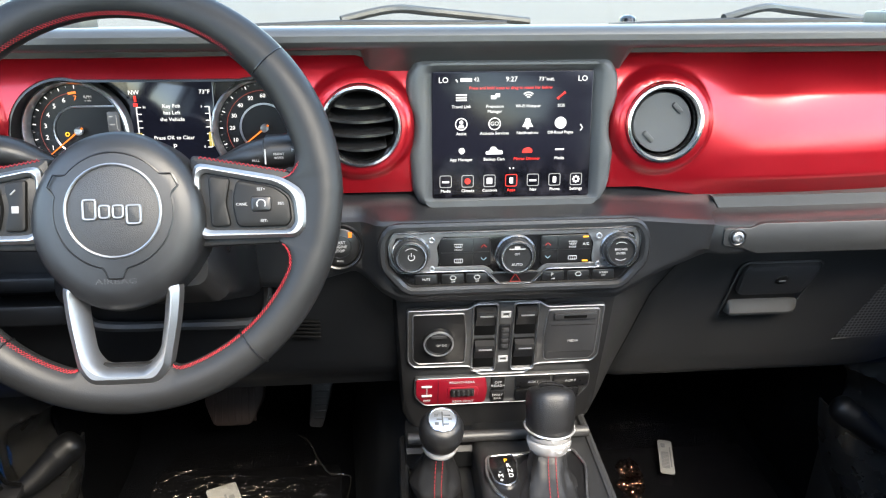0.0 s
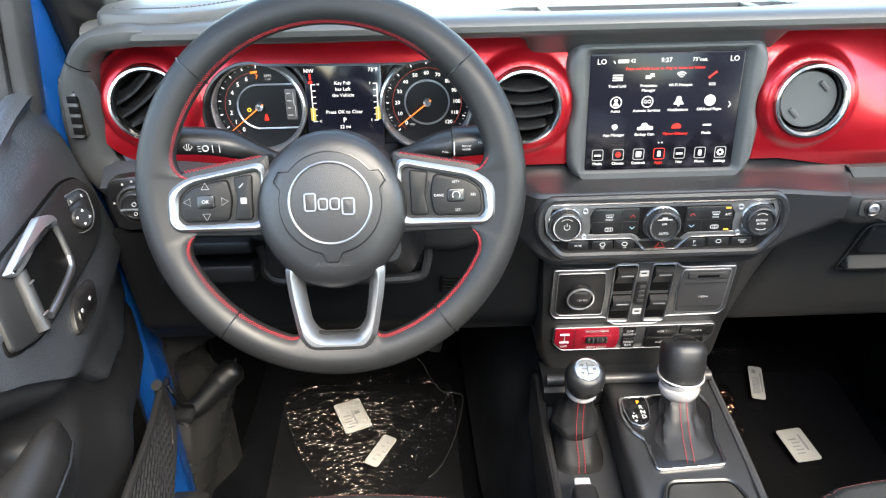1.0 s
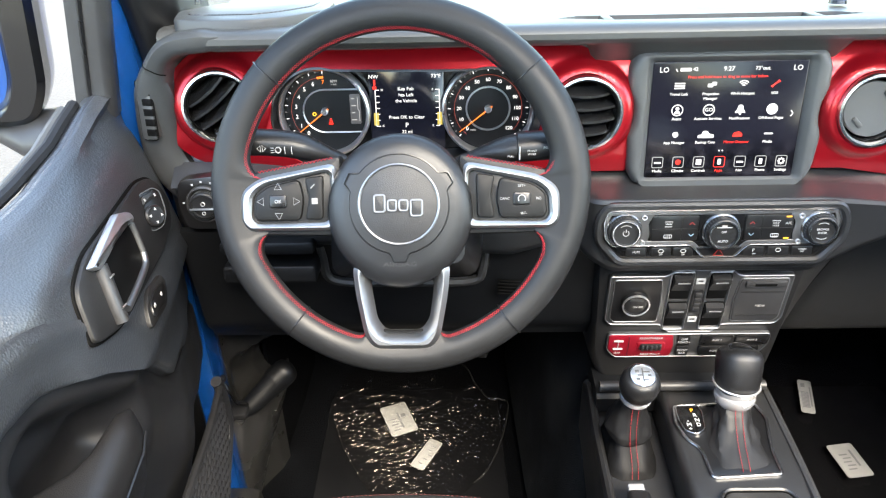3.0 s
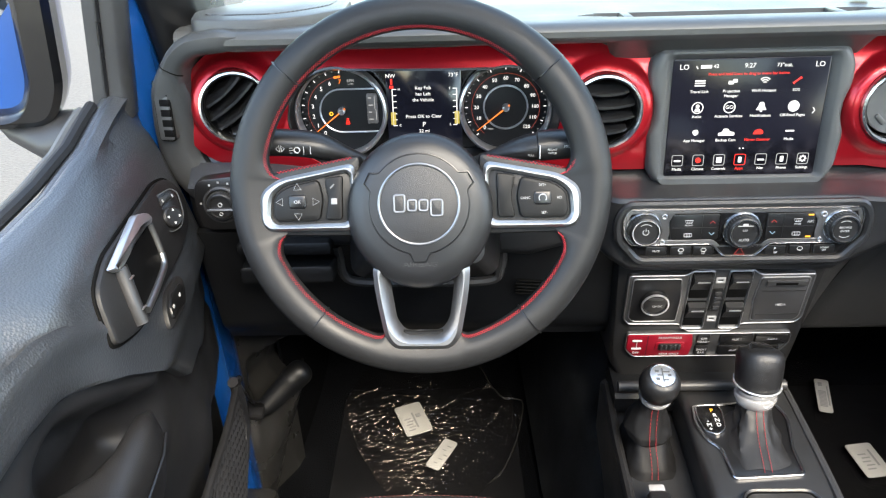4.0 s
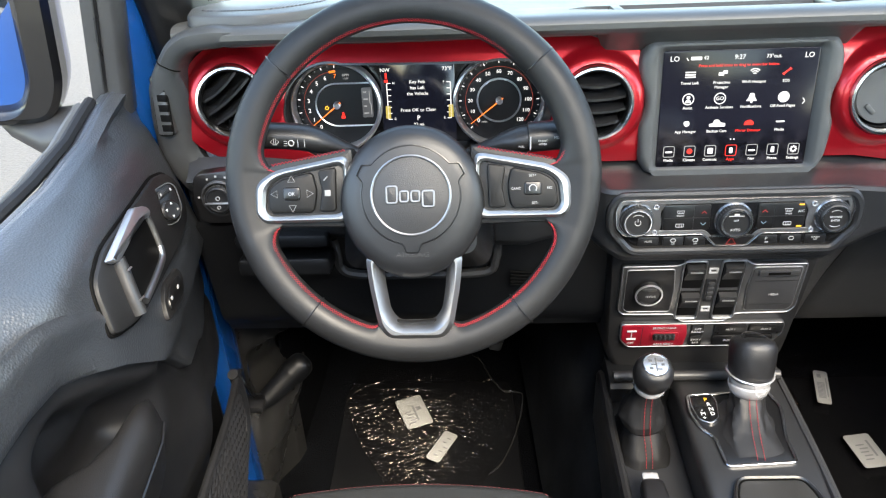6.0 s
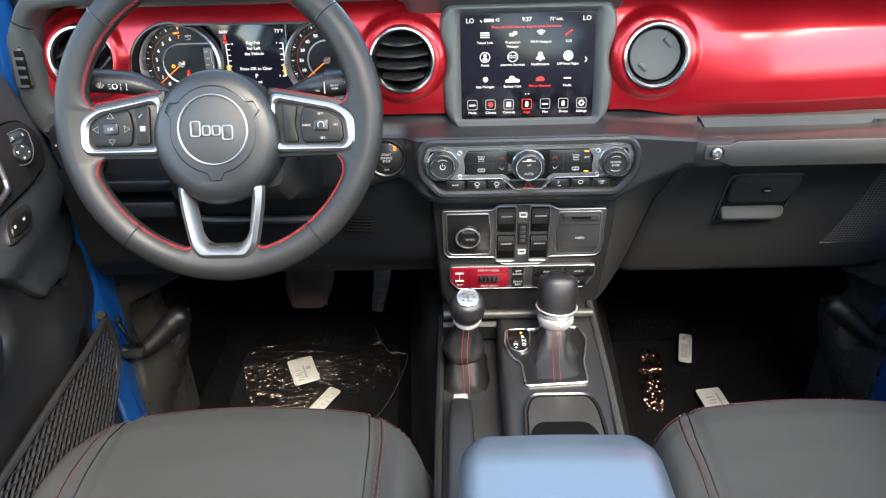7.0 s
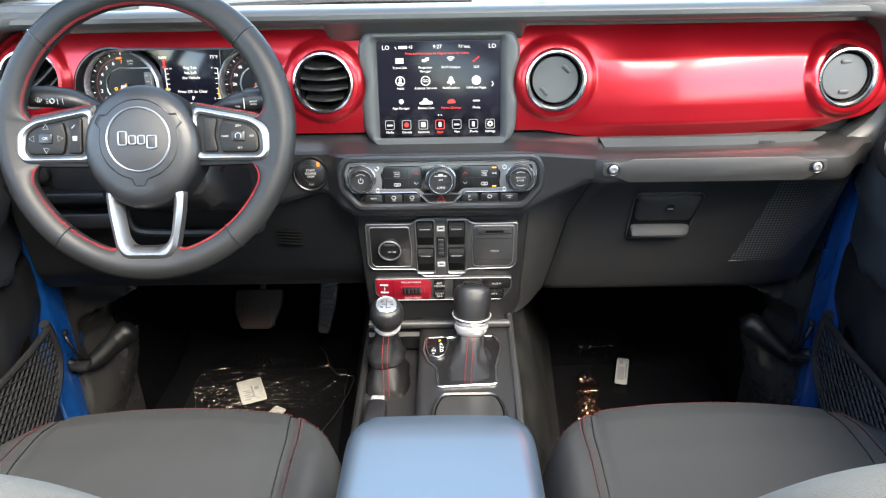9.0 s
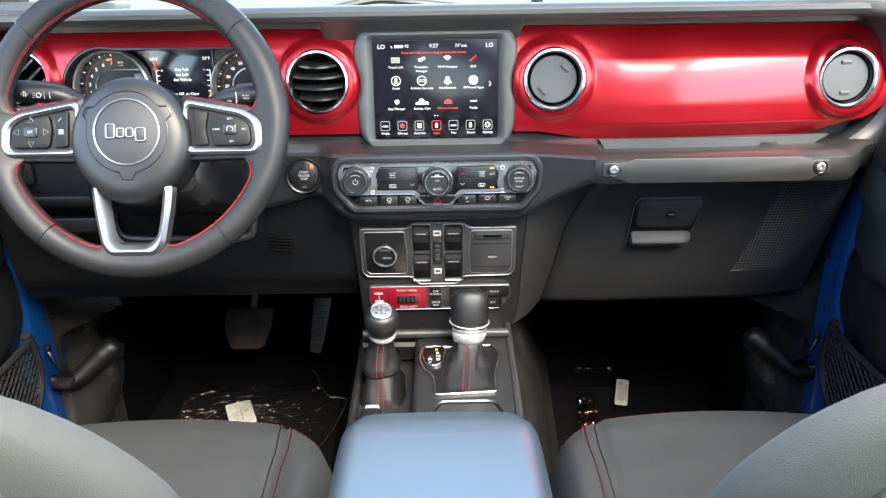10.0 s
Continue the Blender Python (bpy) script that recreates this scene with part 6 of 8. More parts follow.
        sp = part("side_spoke", frame_plate(out, inn, -0.0105, 0.008, 0.003, 0.001), M_SPOKE, w, "satin silver spoke frame", m=Matrix.Translation((0, -0.003, -0.009)))
        part("spoke_core", slab(inset(out, 0.004), -0.004, 0.02, 0.002), M_RIM, sp)
        skin = rounded([(s * 0.058, 0.044), (s * 0.136, 0.030), (s * 0.158, 0.022), (s * 0.160, -0.034), (s * 0.062, -0.036), (s * 0.058, 0.0)], 0.006, 4)
        part("spoke_leather", slab(skin[::-1] if s > 0 else skin, -0.002, 0.02, 0.004), M_RIM, sp)
        seam = [Vector((s * x, -0.0012, z)) for x, z in [(0.066 + 0.0018 * k, 0.0415 - 0.0018 * k * 0.18) for k in range(42)]]
        part("spoke_stitching", tube([p + Vector((0, 0, 0.0010 if i % 2 else -0.0010)) for i, p in enumerate(seam)], 0.0005, 4), M_STITCH, sp)
        pad = rounded([(s * 0.098, 0.0215), (s * 0.130, 0.0145), (s * 0.1425, 0.005), (s * 0.144, -0.014), (s * 0.140, -0.0195), (s * 0.098, -0.0195), (s * 0.094, 0.002)], 0.006, 4)
        p = part("button_pad", slab(pad[::-1] if s > 0 else pad, -0.0095, 0.0, 0.003), M_PADKEY, sp)
        small = rounded([(s * 0.0745, 0.025), (s * 0.093, 0.0225), (s * 0.089, 0.002), (s * 0.093, -0.0185), (s * 0.076, -0.0185), (s * 0.0755, 0.0)], 0.004, 4)
        q = part("side_button", slab(small[::-1] if s > 0 else small, -0.0085, 0.0, 0.002), M_PADKEY, sp)
        mid = part("centre_button", slab(rect(s * 0.119 - 0.0085, s * 0.119 + 0.0085, -0.0065, 0.0065, 0.003), -0.0115, -0.004, 0.0015), M_BLACK, p)
        if s < 0:
            writing("mark", "OK", 0.0048, (s * 0.119, -0.0119, 0), M_MARK, mid)
            for dx, dz in ((0, 0.0145), (0, -0.0145), (0.017, 0), (-0.017, 0)):
                t = math.atan2(dz, dx)
                part("arrow", tube([(s * 0.119 + dx + 0.0042 * math.cos(t + o), -0.0098, dz * 0.95 + 0.0042 * math.sin(t + o)) for o in (0, 2.1, 4.2)], 0.0004, 4, closed=True), M_MARK, p)
            part("phone_mark", merged(box(-0.0865, -0.0805, -0.0092, -0.0085, -0.003, 0.003, 0.0004), tube([(-0.087, -0.0088, 0.0125), (-0.083, -0.0088, 0.0165)], 0.0007, 4)), M_INK, q)
        else:
            part("cruise_mark", tube([(0.119 + 0.0036 * math.cos(radians(a)), -0.0118, 0.0036 * math.sin(radians(a))) for a in range(-40, 221, 20)], 0.0005, 4), M_MARK, mid)
            for words, dx, dz in (("SET+", 0.0, 0.0125), ("SET-", 0.002, -0.0145), ("CANC", -0.0165, 0.0), ("RES", 0.0165, 0.0)):
                writing("mark", words, 0.0034, (0.119 + dx, -0.0098, dz), M_MARK, p)
    # lower spoke: a silver U
    out = rounded([(-0.049, -0.072), (0.049, -0.072), (0.046, -0.105), (0.038, -0.148), (0.028, -0.161), (-0.028, -0.161), (-0.038, -0.148), (-0.046, -0.105)], 0.012, 5)
    inn = rounded([(-0.033, -0.080), (0.033, -0.080), (0.031, -0.105), (0.0265, -0.134), (0.018, -0.145), (-0.018, -0.145), (-0.0265, -0.134), (-0.031, -0.105)], 0.008, 5)
    lo = part("lower_spoke", frame_plate(out, inn, -0.010, 0.012, 0.005, 0.004), M_SPOKE, w, "satin silver lower spoke", m=Matrix.Translation((0, -0.007, 0.002)))
    # column and shroud behind the wheel
    part("column_shroud", loft([[(x * k, y, -0.012 + z * k) for x, z in rounded([(-0.055, 0.005), (0.055, 0.005), (0.078, -0.02), (0.080, -0.085), (-0.080, -0.085), (-0.078, -0.02)], 0.02, 4)] for y, k in ((0.03, 0.8), (0.05, 1.0), (0.12, 1.05), (0.2, 1.1))]), M_BLACK, w, "black column shroud")


M_EMBLEM = voronoi_bump(mat("emblem texture", (0.018, 0.018, 0.019), 0.42, bump=0.0), 1400, 0.5, 0.0004)
build_wheel()


def build_stalks():
    for s in (-1, 1):
        lab = "black turn signal stalk with white symbols" if s < 0 else "black wiper stalk with a ribbed twist end"
        k = thing("control_stalk", lab, "stalk", COLUMN, group="steering column stalks")
        up = 0.0 if s < 0 else -0.007
        pts = [(s * 0.055, 0.088, 0.012), (s * 0.085, 0.08, 0.027 + up * 0.5), (s * 0.11, 0.075, 0.038 + up), (s * 0.135, 0.073, 0.0425 + up), (s * 0.163, 0.072, 0.044 + up)]
        p = smooth_path(pts, 6)
        part("lever", tube(p, [0.0085 + 0.0095 * ease(i / 13) for i in range(len(p))], 16, flat=0.78), M_STACK, k)
        if s < 0:
            part("tip", tube([(-0.162, 0.072, 0.0438), (-0.167, 0.0715, 0.0442), (-0.169, 0.071, 0.0444)], [0.0183, 0.0175, 0.013], 16, flat=0.78), M_BEZEL, k, "grey stalk tip")
            part("arrow_mark", merged(tube([(-0.150, 0.0535, 0.042), (-0.1465, 0.0535, 0.0455), (-0.1465, 0.0535, 0.0385)], 0.0004, 4, closed=True), tube([(-0.141, 0.0535, 0.042), (-0.1445, 0.0535, 0.0455), (-0.1445, 0.0535, 0.0385)], 0.0004, 4, closed=True)), M_MARK, k)
            part("lamp_mark", merged(frame_plate(circle(-0.1285, 0.040, 0.0033, 14), circle(-0.1285, 0.040, 0.0026, 14), 0.0535, 0.056, 0.0), *[tube([(-0.136, 0.0535, 0.0375 + i * 0.0025), (-0.1325, 0.0535, 0.0375 + i * 0.0025)], 0.0003, 4) for i in range(3)]), M_MARK, k)
            for i in range(2):
                part("arrow_mark", tube([(-0.1215 + i * 0.007, 0.0545, 0.0355), (-0.1215 + i * 0.007, 0.0545, 0.0435)], 0.0004, 4), M_MARK, k)
        else:
            part("twist_end", tube([(0.120, 0.0738, 0.0338), (0.1215, 0.0737, 0.034), (0.162, 0.0715, 0.037), (0.1665, 0.0713, 0.0372)], [0.016, 0.0198, 0.0192, 0.015], 18, flat=0.8), M_STACK, k)
            part("white_line", tube([(0.1215, 0.0537, 0.026), (0.1215, 0.0537, 0.040)], 0.0008, 5), M_MARK, k)
            writing("mark", "MIST", 0.0042, (0.150, 0.0518, 0.039), M_MARK, k)
            writing("mark", "FRONT", 0.0030, (0.134, 0.0525, 0.0355), M_MARK, k)
            writing("mark", "WIPER", 0.0030, (0.134, 0.0525, 0.032), M_MARK, k)
            writing("mark", "PULL", 0.0030, (0.1125, 0.0558, 0.029), M_MARK, k)


build_stalks()


def build_headlight_knob():
    h = thing("headlight_switch", "round headlight knob in a black dash panel", "switch", DASH @ Matrix.Translation((-0.635, 0.0, -0.155)) @ pose(0, 0, 0, 0, 0, 0))
    part("plate", slab(rounded([(-0.03, 0.03), (0.03, 0.036), (0.04, -0.036), (-0.026, -0.036), (-0.034, 0.0)], 0.012, 4)[::-1], -0.002, 0.02, 0.002), M_BLACK, h)
    k = knob("knob", 0.002, -0.001, 0.018, 0.012, h, y=-0.002, ring=False)
    part("ring", turned([(0.024, 0.0), (0.024, 0.004), (0.0215, 0.005), (0.020, 0.003)], 40, (0.002, -0.002, -0.001)), M_DASH, h)
    part("bar", box(-0.015, 0.019, -0.0155, -0.012, -0.0055, -0.0035, 0.0005), M_SILVER, k)
    part("lamp_mark", merged(frame_plate(circle(0.002, 0.002, 0.0028, 12), circle(0.002, 0.002, 0.0021, 12), -0.0145, -0.0125, 0.0), frame_plate(circle(0.002, -0.010, 0.0024, 12), circle(0.002, -0.010, 0.0018, 12), -0.0145, -0.0125, 0.0)), M_MARK, k)
    for a in (70, 95, 120, 180):
        part("symbol", box(0.002 + 0.0275 * math.cos(radians(a)) - 0.0012, 0.002 + 0.0275 * math.cos(radians(a)) + 0.0012, -0.0026, -0.0018, 0.0275 * math.sin(radians(a)) - 0.0012, 0.0275 * math.sin(radians(a)) + 0.0012), M_MARK, h)


build_headlight_knob()


# ---- passenger side: grab bar and glovebox ----
def build_grab_bar():
    g = thing("grab_handle", "black dash grab handle with two steel bolts", "grab handle", DASH)
    sec = [(-0.146, -0.05), (-0.151, 0.014), (-0.155, 0.031), (-0.161, 0.039), (-0.170, 0.0405), (-0.190, 0.039), (-0.196, 0.034), (-0.197, 0.010), (-0.192, -0.06), (-0.160, -0.06)]
    rows = []
    for i in range(31):
        x = 0.222 + 0.430 * i / 30
        back = 0.055 * ease((x - 0.585) / 0.065) + 0.010 * ease((0.236 - x) / 0.015)
        low = 0.006 * math.sin(math.pi * min(max((x - 0.25) / 0.31, 0), 1)) ** 0.5 if 0.25 < x < 0.56 else 0
        rows.append([(x, -w + back, v + (0.012 * ease((x - 0.585) / 0.06) if v < -0.18 else 0.01 * ease((x - 0.6) / 0.05))) for v, w in sec])
    part("bar", loft(rows), M_BAR, g, "black moulded bar")
    insert = rounded([(0.236, -0.163), (0.268, -0.163), (0.280, -0.158), (0.520, -0.158), (0.532, -0.163), (0.562, -0.163), (0.562, -0.182), (0.545, -0.186), (0.530, -0.194), (0.275, -0.194), (0.262, -0.188), (0.236, -0.184)], 0.005, 4)
    part("grip_insert", slab(insert[::-1], -0.0425, -0.036, 0.0015), M_GRIP, g, "dark soft grip insert")
    for x in (0.252, 0.547):
        b = part("bolt_seat", turned([(0.0105, 0.0), (0.0105, 0.001), (0.009, 0.0015), (0.0075, 0.0005), (0.0, 0.0)], 28, (x, -0.0425, -0.1735)), M_BLACK, g)
        part("bolt", turned([(0.0068, 0.0), (0.0066, 0.003), (0.005, 0.004), (0.0034, 0.004), (0.003, 0.002), (0.0, 0.002)], 20, (x, -0.0425, -0.1735)), M_LINE, b, "dull steel bolt")
    s = part("airbag_strip", loft([[(x, -(-0.001) + 0.03 * ease((x - 0.4) / 0.3), z) for x, z in ((a, -0.1365), (b, -0.152))] + [(b, 0.03, -0.152), (a, 0.03, -0.1365)] for a, b in ((0.238, 0.248), (0.33, 0.33), (0.45, 0.45), (0.585, 0.556))]), M_STRIP, g, "grey airbag seam strip")
    writing("mark", "AIRBAG", 0.0052, (0.490, 0.004, -0.1460), M_DASH, s, lift=0.002, wide=1.4)


build_grab_bar()


# Paler than the lid: light from above is put into this colour.
M_LATCH = mat("satin latch plastic in lit tone", (0.046, 0.046, 0.045), 0.3, bump=0.1)


def build_glovebox():
    g = thing("glovebox", "closed black glovebox door with grey latch handle", "glovebox")

    def y_at(z):
        return interp(z, [(0.338, 0.17), (0.372, 0.122), (0.42, 0.101), (0.5, 0.072), (0.575, 0.042), (0.64, 0.016), (0.68, 0.0)])

    def door(u, v):
        z = 0.675 - 0.307 * v
        x0 = interp(z, [(0.368, 0.180), (0.47, 0.197), (0.55, 0.208), (0.62, 0.236), (0.675, 0.30)])
        x1 = 0.655
        x = x0 + (x1 - x0) * u
        rim = 0.012 * (ease((0.03 - u) / 0.03) + ease((v - 0.95) / 0.05))
        return (x, y_at(z) + rim + 0.02 * ease((x - 0.56) / 0.1), z)

    d = part("door", sheet(door, 50, 40, 0.006), M_GLOVE, g, "smooth black lid")
    # latch: black slab for the shaded cup, paddle, rim and lip in lit tones
    tilt = Matrix.Translation((0.365, 0.034, 0.592)) @ pose(0, 0, 0, 23, 0, 0)
    part("latch_surround", moved(slab(rounded([(-0.054, -0.092), (0.046, -0.092), (0.056, 0.012), (0.050, 0.018), (-0.048, 0.018), (-0.054, 0.008)], 0.008, 4)[::-1], -0.0085, 0.006, 0.0015), tilt), M_BLACK, d)
    # a paler grey tube draws the bright edge highlight round the cup
    part("latch_rim", moved(tube([(x, -0.0082, z) for x, z in rounded([(-0.054, -0.092), (0.046, -0.092), (0.056, 0.012), (0.050, 0.018), (-0.048, 0.018), (-0.054, 0.008)], 0.008, 4)], 0.0014, 6, closed=True), tilt), M_STRIP, d, "paler grey line for the lit rim of the latch cup")
    hnd = part("latch_handle", moved(slab(rounded([(-0.047, -0.042), (0.044, -0.042), (0.053, 0.004), (0.050, 0.017), (-0.046, 0.017), (-0.051, 0.006)], 0.012, 5)[::-1], -0.016, 0.0, 0.006), tilt), M_DASH, d, "black latch paddle")
    part("lock", moved(turned([(0.008, 0.0), (0.008, 0.002), (0.0065, 0.0028), (0.0, 0.0022)], 24, (0.004, -0.016, -0.008)), tilt), M_BLACK, hnd)
    part("key_slot", moved(box(-0.0005, 0.0085, -0.0192, -0.018, -0.0092, -0.0075), tilt), M_SILVER, hnd)
    lip = moved(loft([[(x + 0.004, -0.001 - 0.021 * s * k, -0.069 + z) for s, z in ((0.0, 0.044), (0.03, 0.036), (0.10, 0.026), (0.24, 0.017), (0.48, 0.009), (0.85, 0.003), (1.0, -0.001), (0.97, -0.006), (0.6, -0.011), (0, -0.014))] for x, k in ((-0.054, 0.72), (-0.052, 0.94), (-0.046, 1.0), (0.030, 1.0), (0.039, 0.9), (0.044, 0.6), (0.046, 0.2))]), tilt)
    part("latch_lip", lip, M_LATCH, d, "lower latch lip paled for the light from above")

    # knee speaker
    def spk(u, v):
        z = 0.634 - 0.187 * v
        x0 = interp(z, [(0.44, 0.503), (0.53, 0.524), (0.634, 0.538)])
        x1 = interp(z, [(0.44, 0.60), (0.53, 0.640), (0.634, 0.650)])
        x = x0 + (x1 - x0) * u
        return (x, y_at(z) - 0.004 + 0.02 * ease((x - 0.56) / 0.1), z)

    part("speaker_grille", sheet(spk, 16, 20, 0.003), M_MESH, g, "fine mesh speaker grille")
    part("grille_edge", tube([(x, y_at(0.444) - 0.006 + 0.02 * ease((x - 0.56) / 0.1), 0.444 + 0.02 * ((x - 0.503) / 0.1) ** 2) for x in [0.503 + 0.0125 * i for i in range(9)]], 0.0018, 6), M_DASH, g)

    def side(u, v):
        e = DASH @ Vector((0.130 - 0.012 * v, 0.016 + 0.0575 * max(0, (v * 0.29 - 0.075) / 0.225), -0.16 - 0.29 * v))
        z = 0.655 - 0.295 * v
        x0 = interp(z, [(0.368, 0.180), (0.47, 0.197), (0.55, 0.208), (0.62, 0.236), (0.675, 0.30)]) - 0.002
        f = Vector((x0, y_at(z) + 0.006, z))
        p = e.lerp(f, u)
        return (p.x, p.y - 0.008 * math.sin(math.pi * u), p.z)

    part("side_wall", sheet(side, 16, 30, 0.004), M_GLOVE, g, "dark moulded wall beside the lid")
    part("shut_line", tube([(interp(z, [(0.44, 0.501), (0.53, 0.522), (0.612, 0.534)]), y_at(z) - 0.003, z) for z in [0.44 + 0.0195 * i for i in range(11)]], 0.0022, 6), M_VOID, g)
    part("lid_gap", tube([(interp(z, [(0.368, 0.180), (0.47, 0.197), (0.55, 0.208), (0.62, 0.236), (0.675, 0.30)]) + 0.001, y_at(z) + 0.004, z) for z in [0.37 + 0.0146 * i for i in range(21)]], 0.0026, 6), M_VOID, g)
    part("underside", box(0.15, 0.64, 0.135, 0.45, 0.363, 0.378, 0.004), M_BLACK, g)



build_glovebox()

# ---- centre console ----
def section_box(x0, x1, z0, z1, r):
    return rounded([(x0, z0), (x1, z0), (x1, z1), (x0, z1)], [0.001, 0.001, r, r], 5)


def build_console():
    c = thing("centre_console", "black centre console with gear lever bezel and storage tray", "console")
    rows = []
    for y, zt in ((0.02, 0.392), (-0.05, 0.401), (-0.09, 0.402), (-0.21, 0.402), (-0.26, 0.398), (-0.40, 0.386), (-0.50, 0.38), (-0.88, 0.38)):
        rows.append([(x, y, z) for x, z in section_box(-0.040, 0.112, 0.05, zt, 0.014)])
    part("raised_side", loft(rows), M_CONSOLE, c, "dark raised console body")
    rows = []
    for y, zt in ((0.02, 0.36), (-0.05, 0.352), (-0.20, 0.346), (-0.30, 0.352), (-0.88, 0.352)):
        rows.append([(x, y, z) for x, z in section_box(-0.132, -0.036, 0.05, zt, 0.012)])
    part("lower_side", loft(rows), M_CONSOLE, c, "black lower console body")
    part("edge_rail", tube([(-0.126, 0.0, 0.366), (-0.128, -0.1, 0.360), (-0.128, -0.30, 0.360), (-0.128, -0.45, 0.362)], 0.006, 8), M_STACK, c)
    part("right_rail", tube(smooth_path([(0.110, 0.01, 0.396), (0.109, -0.08, 0.399), (0.108, -0.2, 0.4), (0.106, -0.3, 0.397), (0.104, -0.45, 0.388)], 4), 0.0055, 8), M_DASH, c)
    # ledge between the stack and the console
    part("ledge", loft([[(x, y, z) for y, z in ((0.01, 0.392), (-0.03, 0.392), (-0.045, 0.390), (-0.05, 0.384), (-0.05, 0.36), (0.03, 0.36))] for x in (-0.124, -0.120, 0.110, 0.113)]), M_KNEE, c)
    part("ledge_line", tube([(-0.122, -0.050, 0.408), (0.108, -0.050, 0.408)], 0.0075, 10), M_DASH, c, "grey bar below the stack")
    # bright frame round the gear boot, its corner cut for the gear display
    flat = pose(0, 0, 0.4025, -90, 0, 0)
    out = rounded([(-0.030, -0.085), (0.083, -0.078), (0.093, -0.11), (0.081, -0.165), (0.081, -0.208), (-0.010, -0.214), (-0.012, -0.165), (-0.026, -0.15), (-0.034, -0.12)], 0.009, 5)
    fr = part("boot_frame", moved(frame_plate(out, inset(out, 0.0045), -0.0035, 0.004, 0.001), flat), M_DIMCHROME, c, "thin silver boot frame")
    part("boot_well", moved(slab(inset(out, 0.003), -0.0006, 0.004, 0.0003), flat), M_BLACK, fr)
    disp = rounded([(-0.026, -0.088), (0.004, -0.086), (0.008, -0.1), (0.004, -0.132), (-0.010, -0.142), (-0.024, -0.134), (-0.028, -0.11)], 0.006, 4)
    dd = part("gear_display", moved(slab(disp, -0.004, 0.004, 0.001), flat), M_GLOSS, c, "lit gear position display")
    part("display_rim", moved(frame_plate(inset(disp, -0.0005), inset(disp, 0.0014), -0.005, 0.0, 0.0003), flat), M_DIMCHROME, dd)
    for w, x, y, m in (("P", -0.006, 0.098, E_AMBER), ("R", -0.004, 0.107, E_WHITE), ("N", -0.003, 0.116, E_WHITE), ("D", -0.003, 0.1245, E_WHITE), ("M", -0.0155, 0.1245, E_WHITE), ("-", -0.0155, 0.117, E_WHITE), ("+", -0.0155, 0.132, E_WHITE)):
        o = writing("mark", w, 0.0088, (0, 0, 0), m, dd)
        o.data.transform(Matrix.Translation((x, -y, 0.4070)) @ pose(0, 0, 0, -90, 0, 0))
    # storage tray, with a flat black slab for the shaded cup opening behind it
    lay = pose(0, 0, 0.397, -92, 0, 0)
    tr = rounded([(-0.004, -0.231), (0.078, -0.231), (0.088, -0.262), (0.092, -0.45), (-0.022, -0.45), (-0.016, -0.262)], 0.014, 6)
    part("tray_rim", moved(frame_plate(tr, inset(tr, 0.004), -0.0045, 0.012, 0.002), lay), M_CONSOLE, c, "rounded tray rim")
    part("tray_gap", moved(frame_plate(inset(tr, 0.0035), inset(tr, 0.0062), -0.0012, 0.01, 0.0002), lay), M_VOID, c)
    part("tray_floor", moved(slab(inset(tr, 0.006), -0.0022, 0.01, 0.002), lay), M_TRAY, c, "satin grey tray insert")
    cup = rounded([(0.000, -0.288), (0.066, -0.288), (0.078, -0.312), (0.080, -0.44), (-0.014, -0.44), (-0.012, -0.312)], 0.02, 6)
    part("cup_shade", moved(slab(cup, -0.0032, 0.01, 0.0008), lay), M_VOID, c, "flat black slab for the unlit cup opening")


build_console()


def boot(rows, folds, seed):
    """A soft leather boot: rows of centre x, y, z and half widths, with wavy folds."""
    rnd = random.Random(seed)
    ph = [rnd.uniform(0, 6) for _ in range(6)]
    rings = []
    n = 40
    dense = []
    for (a, b) in zip(rows, rows[1:]):
        for k in range(6):
            t = k / 6
            dense.append([p + (q - p) * t for p, q in zip(a, b)])
    dense.append(list(rows[-1]))
    for i, (cx, cy, cz, hx, hy, sq) in enumerate(dense):
        ring = []
        for j in range(n):
            a = 2 * math.pi * j / n
            ca, sa = math.cos(a), math.sin(a)
            r = (abs(ca) ** sq + abs(sa) ** sq) ** (-1 / sq)
            d = (a - 1.5 * math.pi + math.pi) % (2 * math.pi) - math.pi
            free = 1 - math.exp(-(d / 0.45) ** 2)
            wob = 1 + folds * free * (math.sin(3 * a + ph[0]) * 0.5 + abs(math.sin(2.5 * a + ph[1] - i * 0.10)) * 1.2 - 0.7 + (0.5 - abs(math.sin(4 * a + ph[2] + i * 0.16))) * 0.8)
            ring.append((cx + hx * r * ca * wob, cy + hy * r * sa * wob, cz + 0.001 * math.sin(4 * a)))
        rings.append(ring)
    return loft(rings)


def stitches(path, r=0.00045, on=2, off=1, gap=0.0045):
    """Two parallel rows of short red stitches along a path of points, offset in x."""
    out = []
    p = smooth_path(path, 14)
    for s in (-gap, gap):
        for i in range(0, len(p) - on, on + off):
            out.append(tube([p[i] + Vector((s, 0, 0)), p[i + on] + Vector((s, 0, 0))], r, 4))
    return merged(*out)


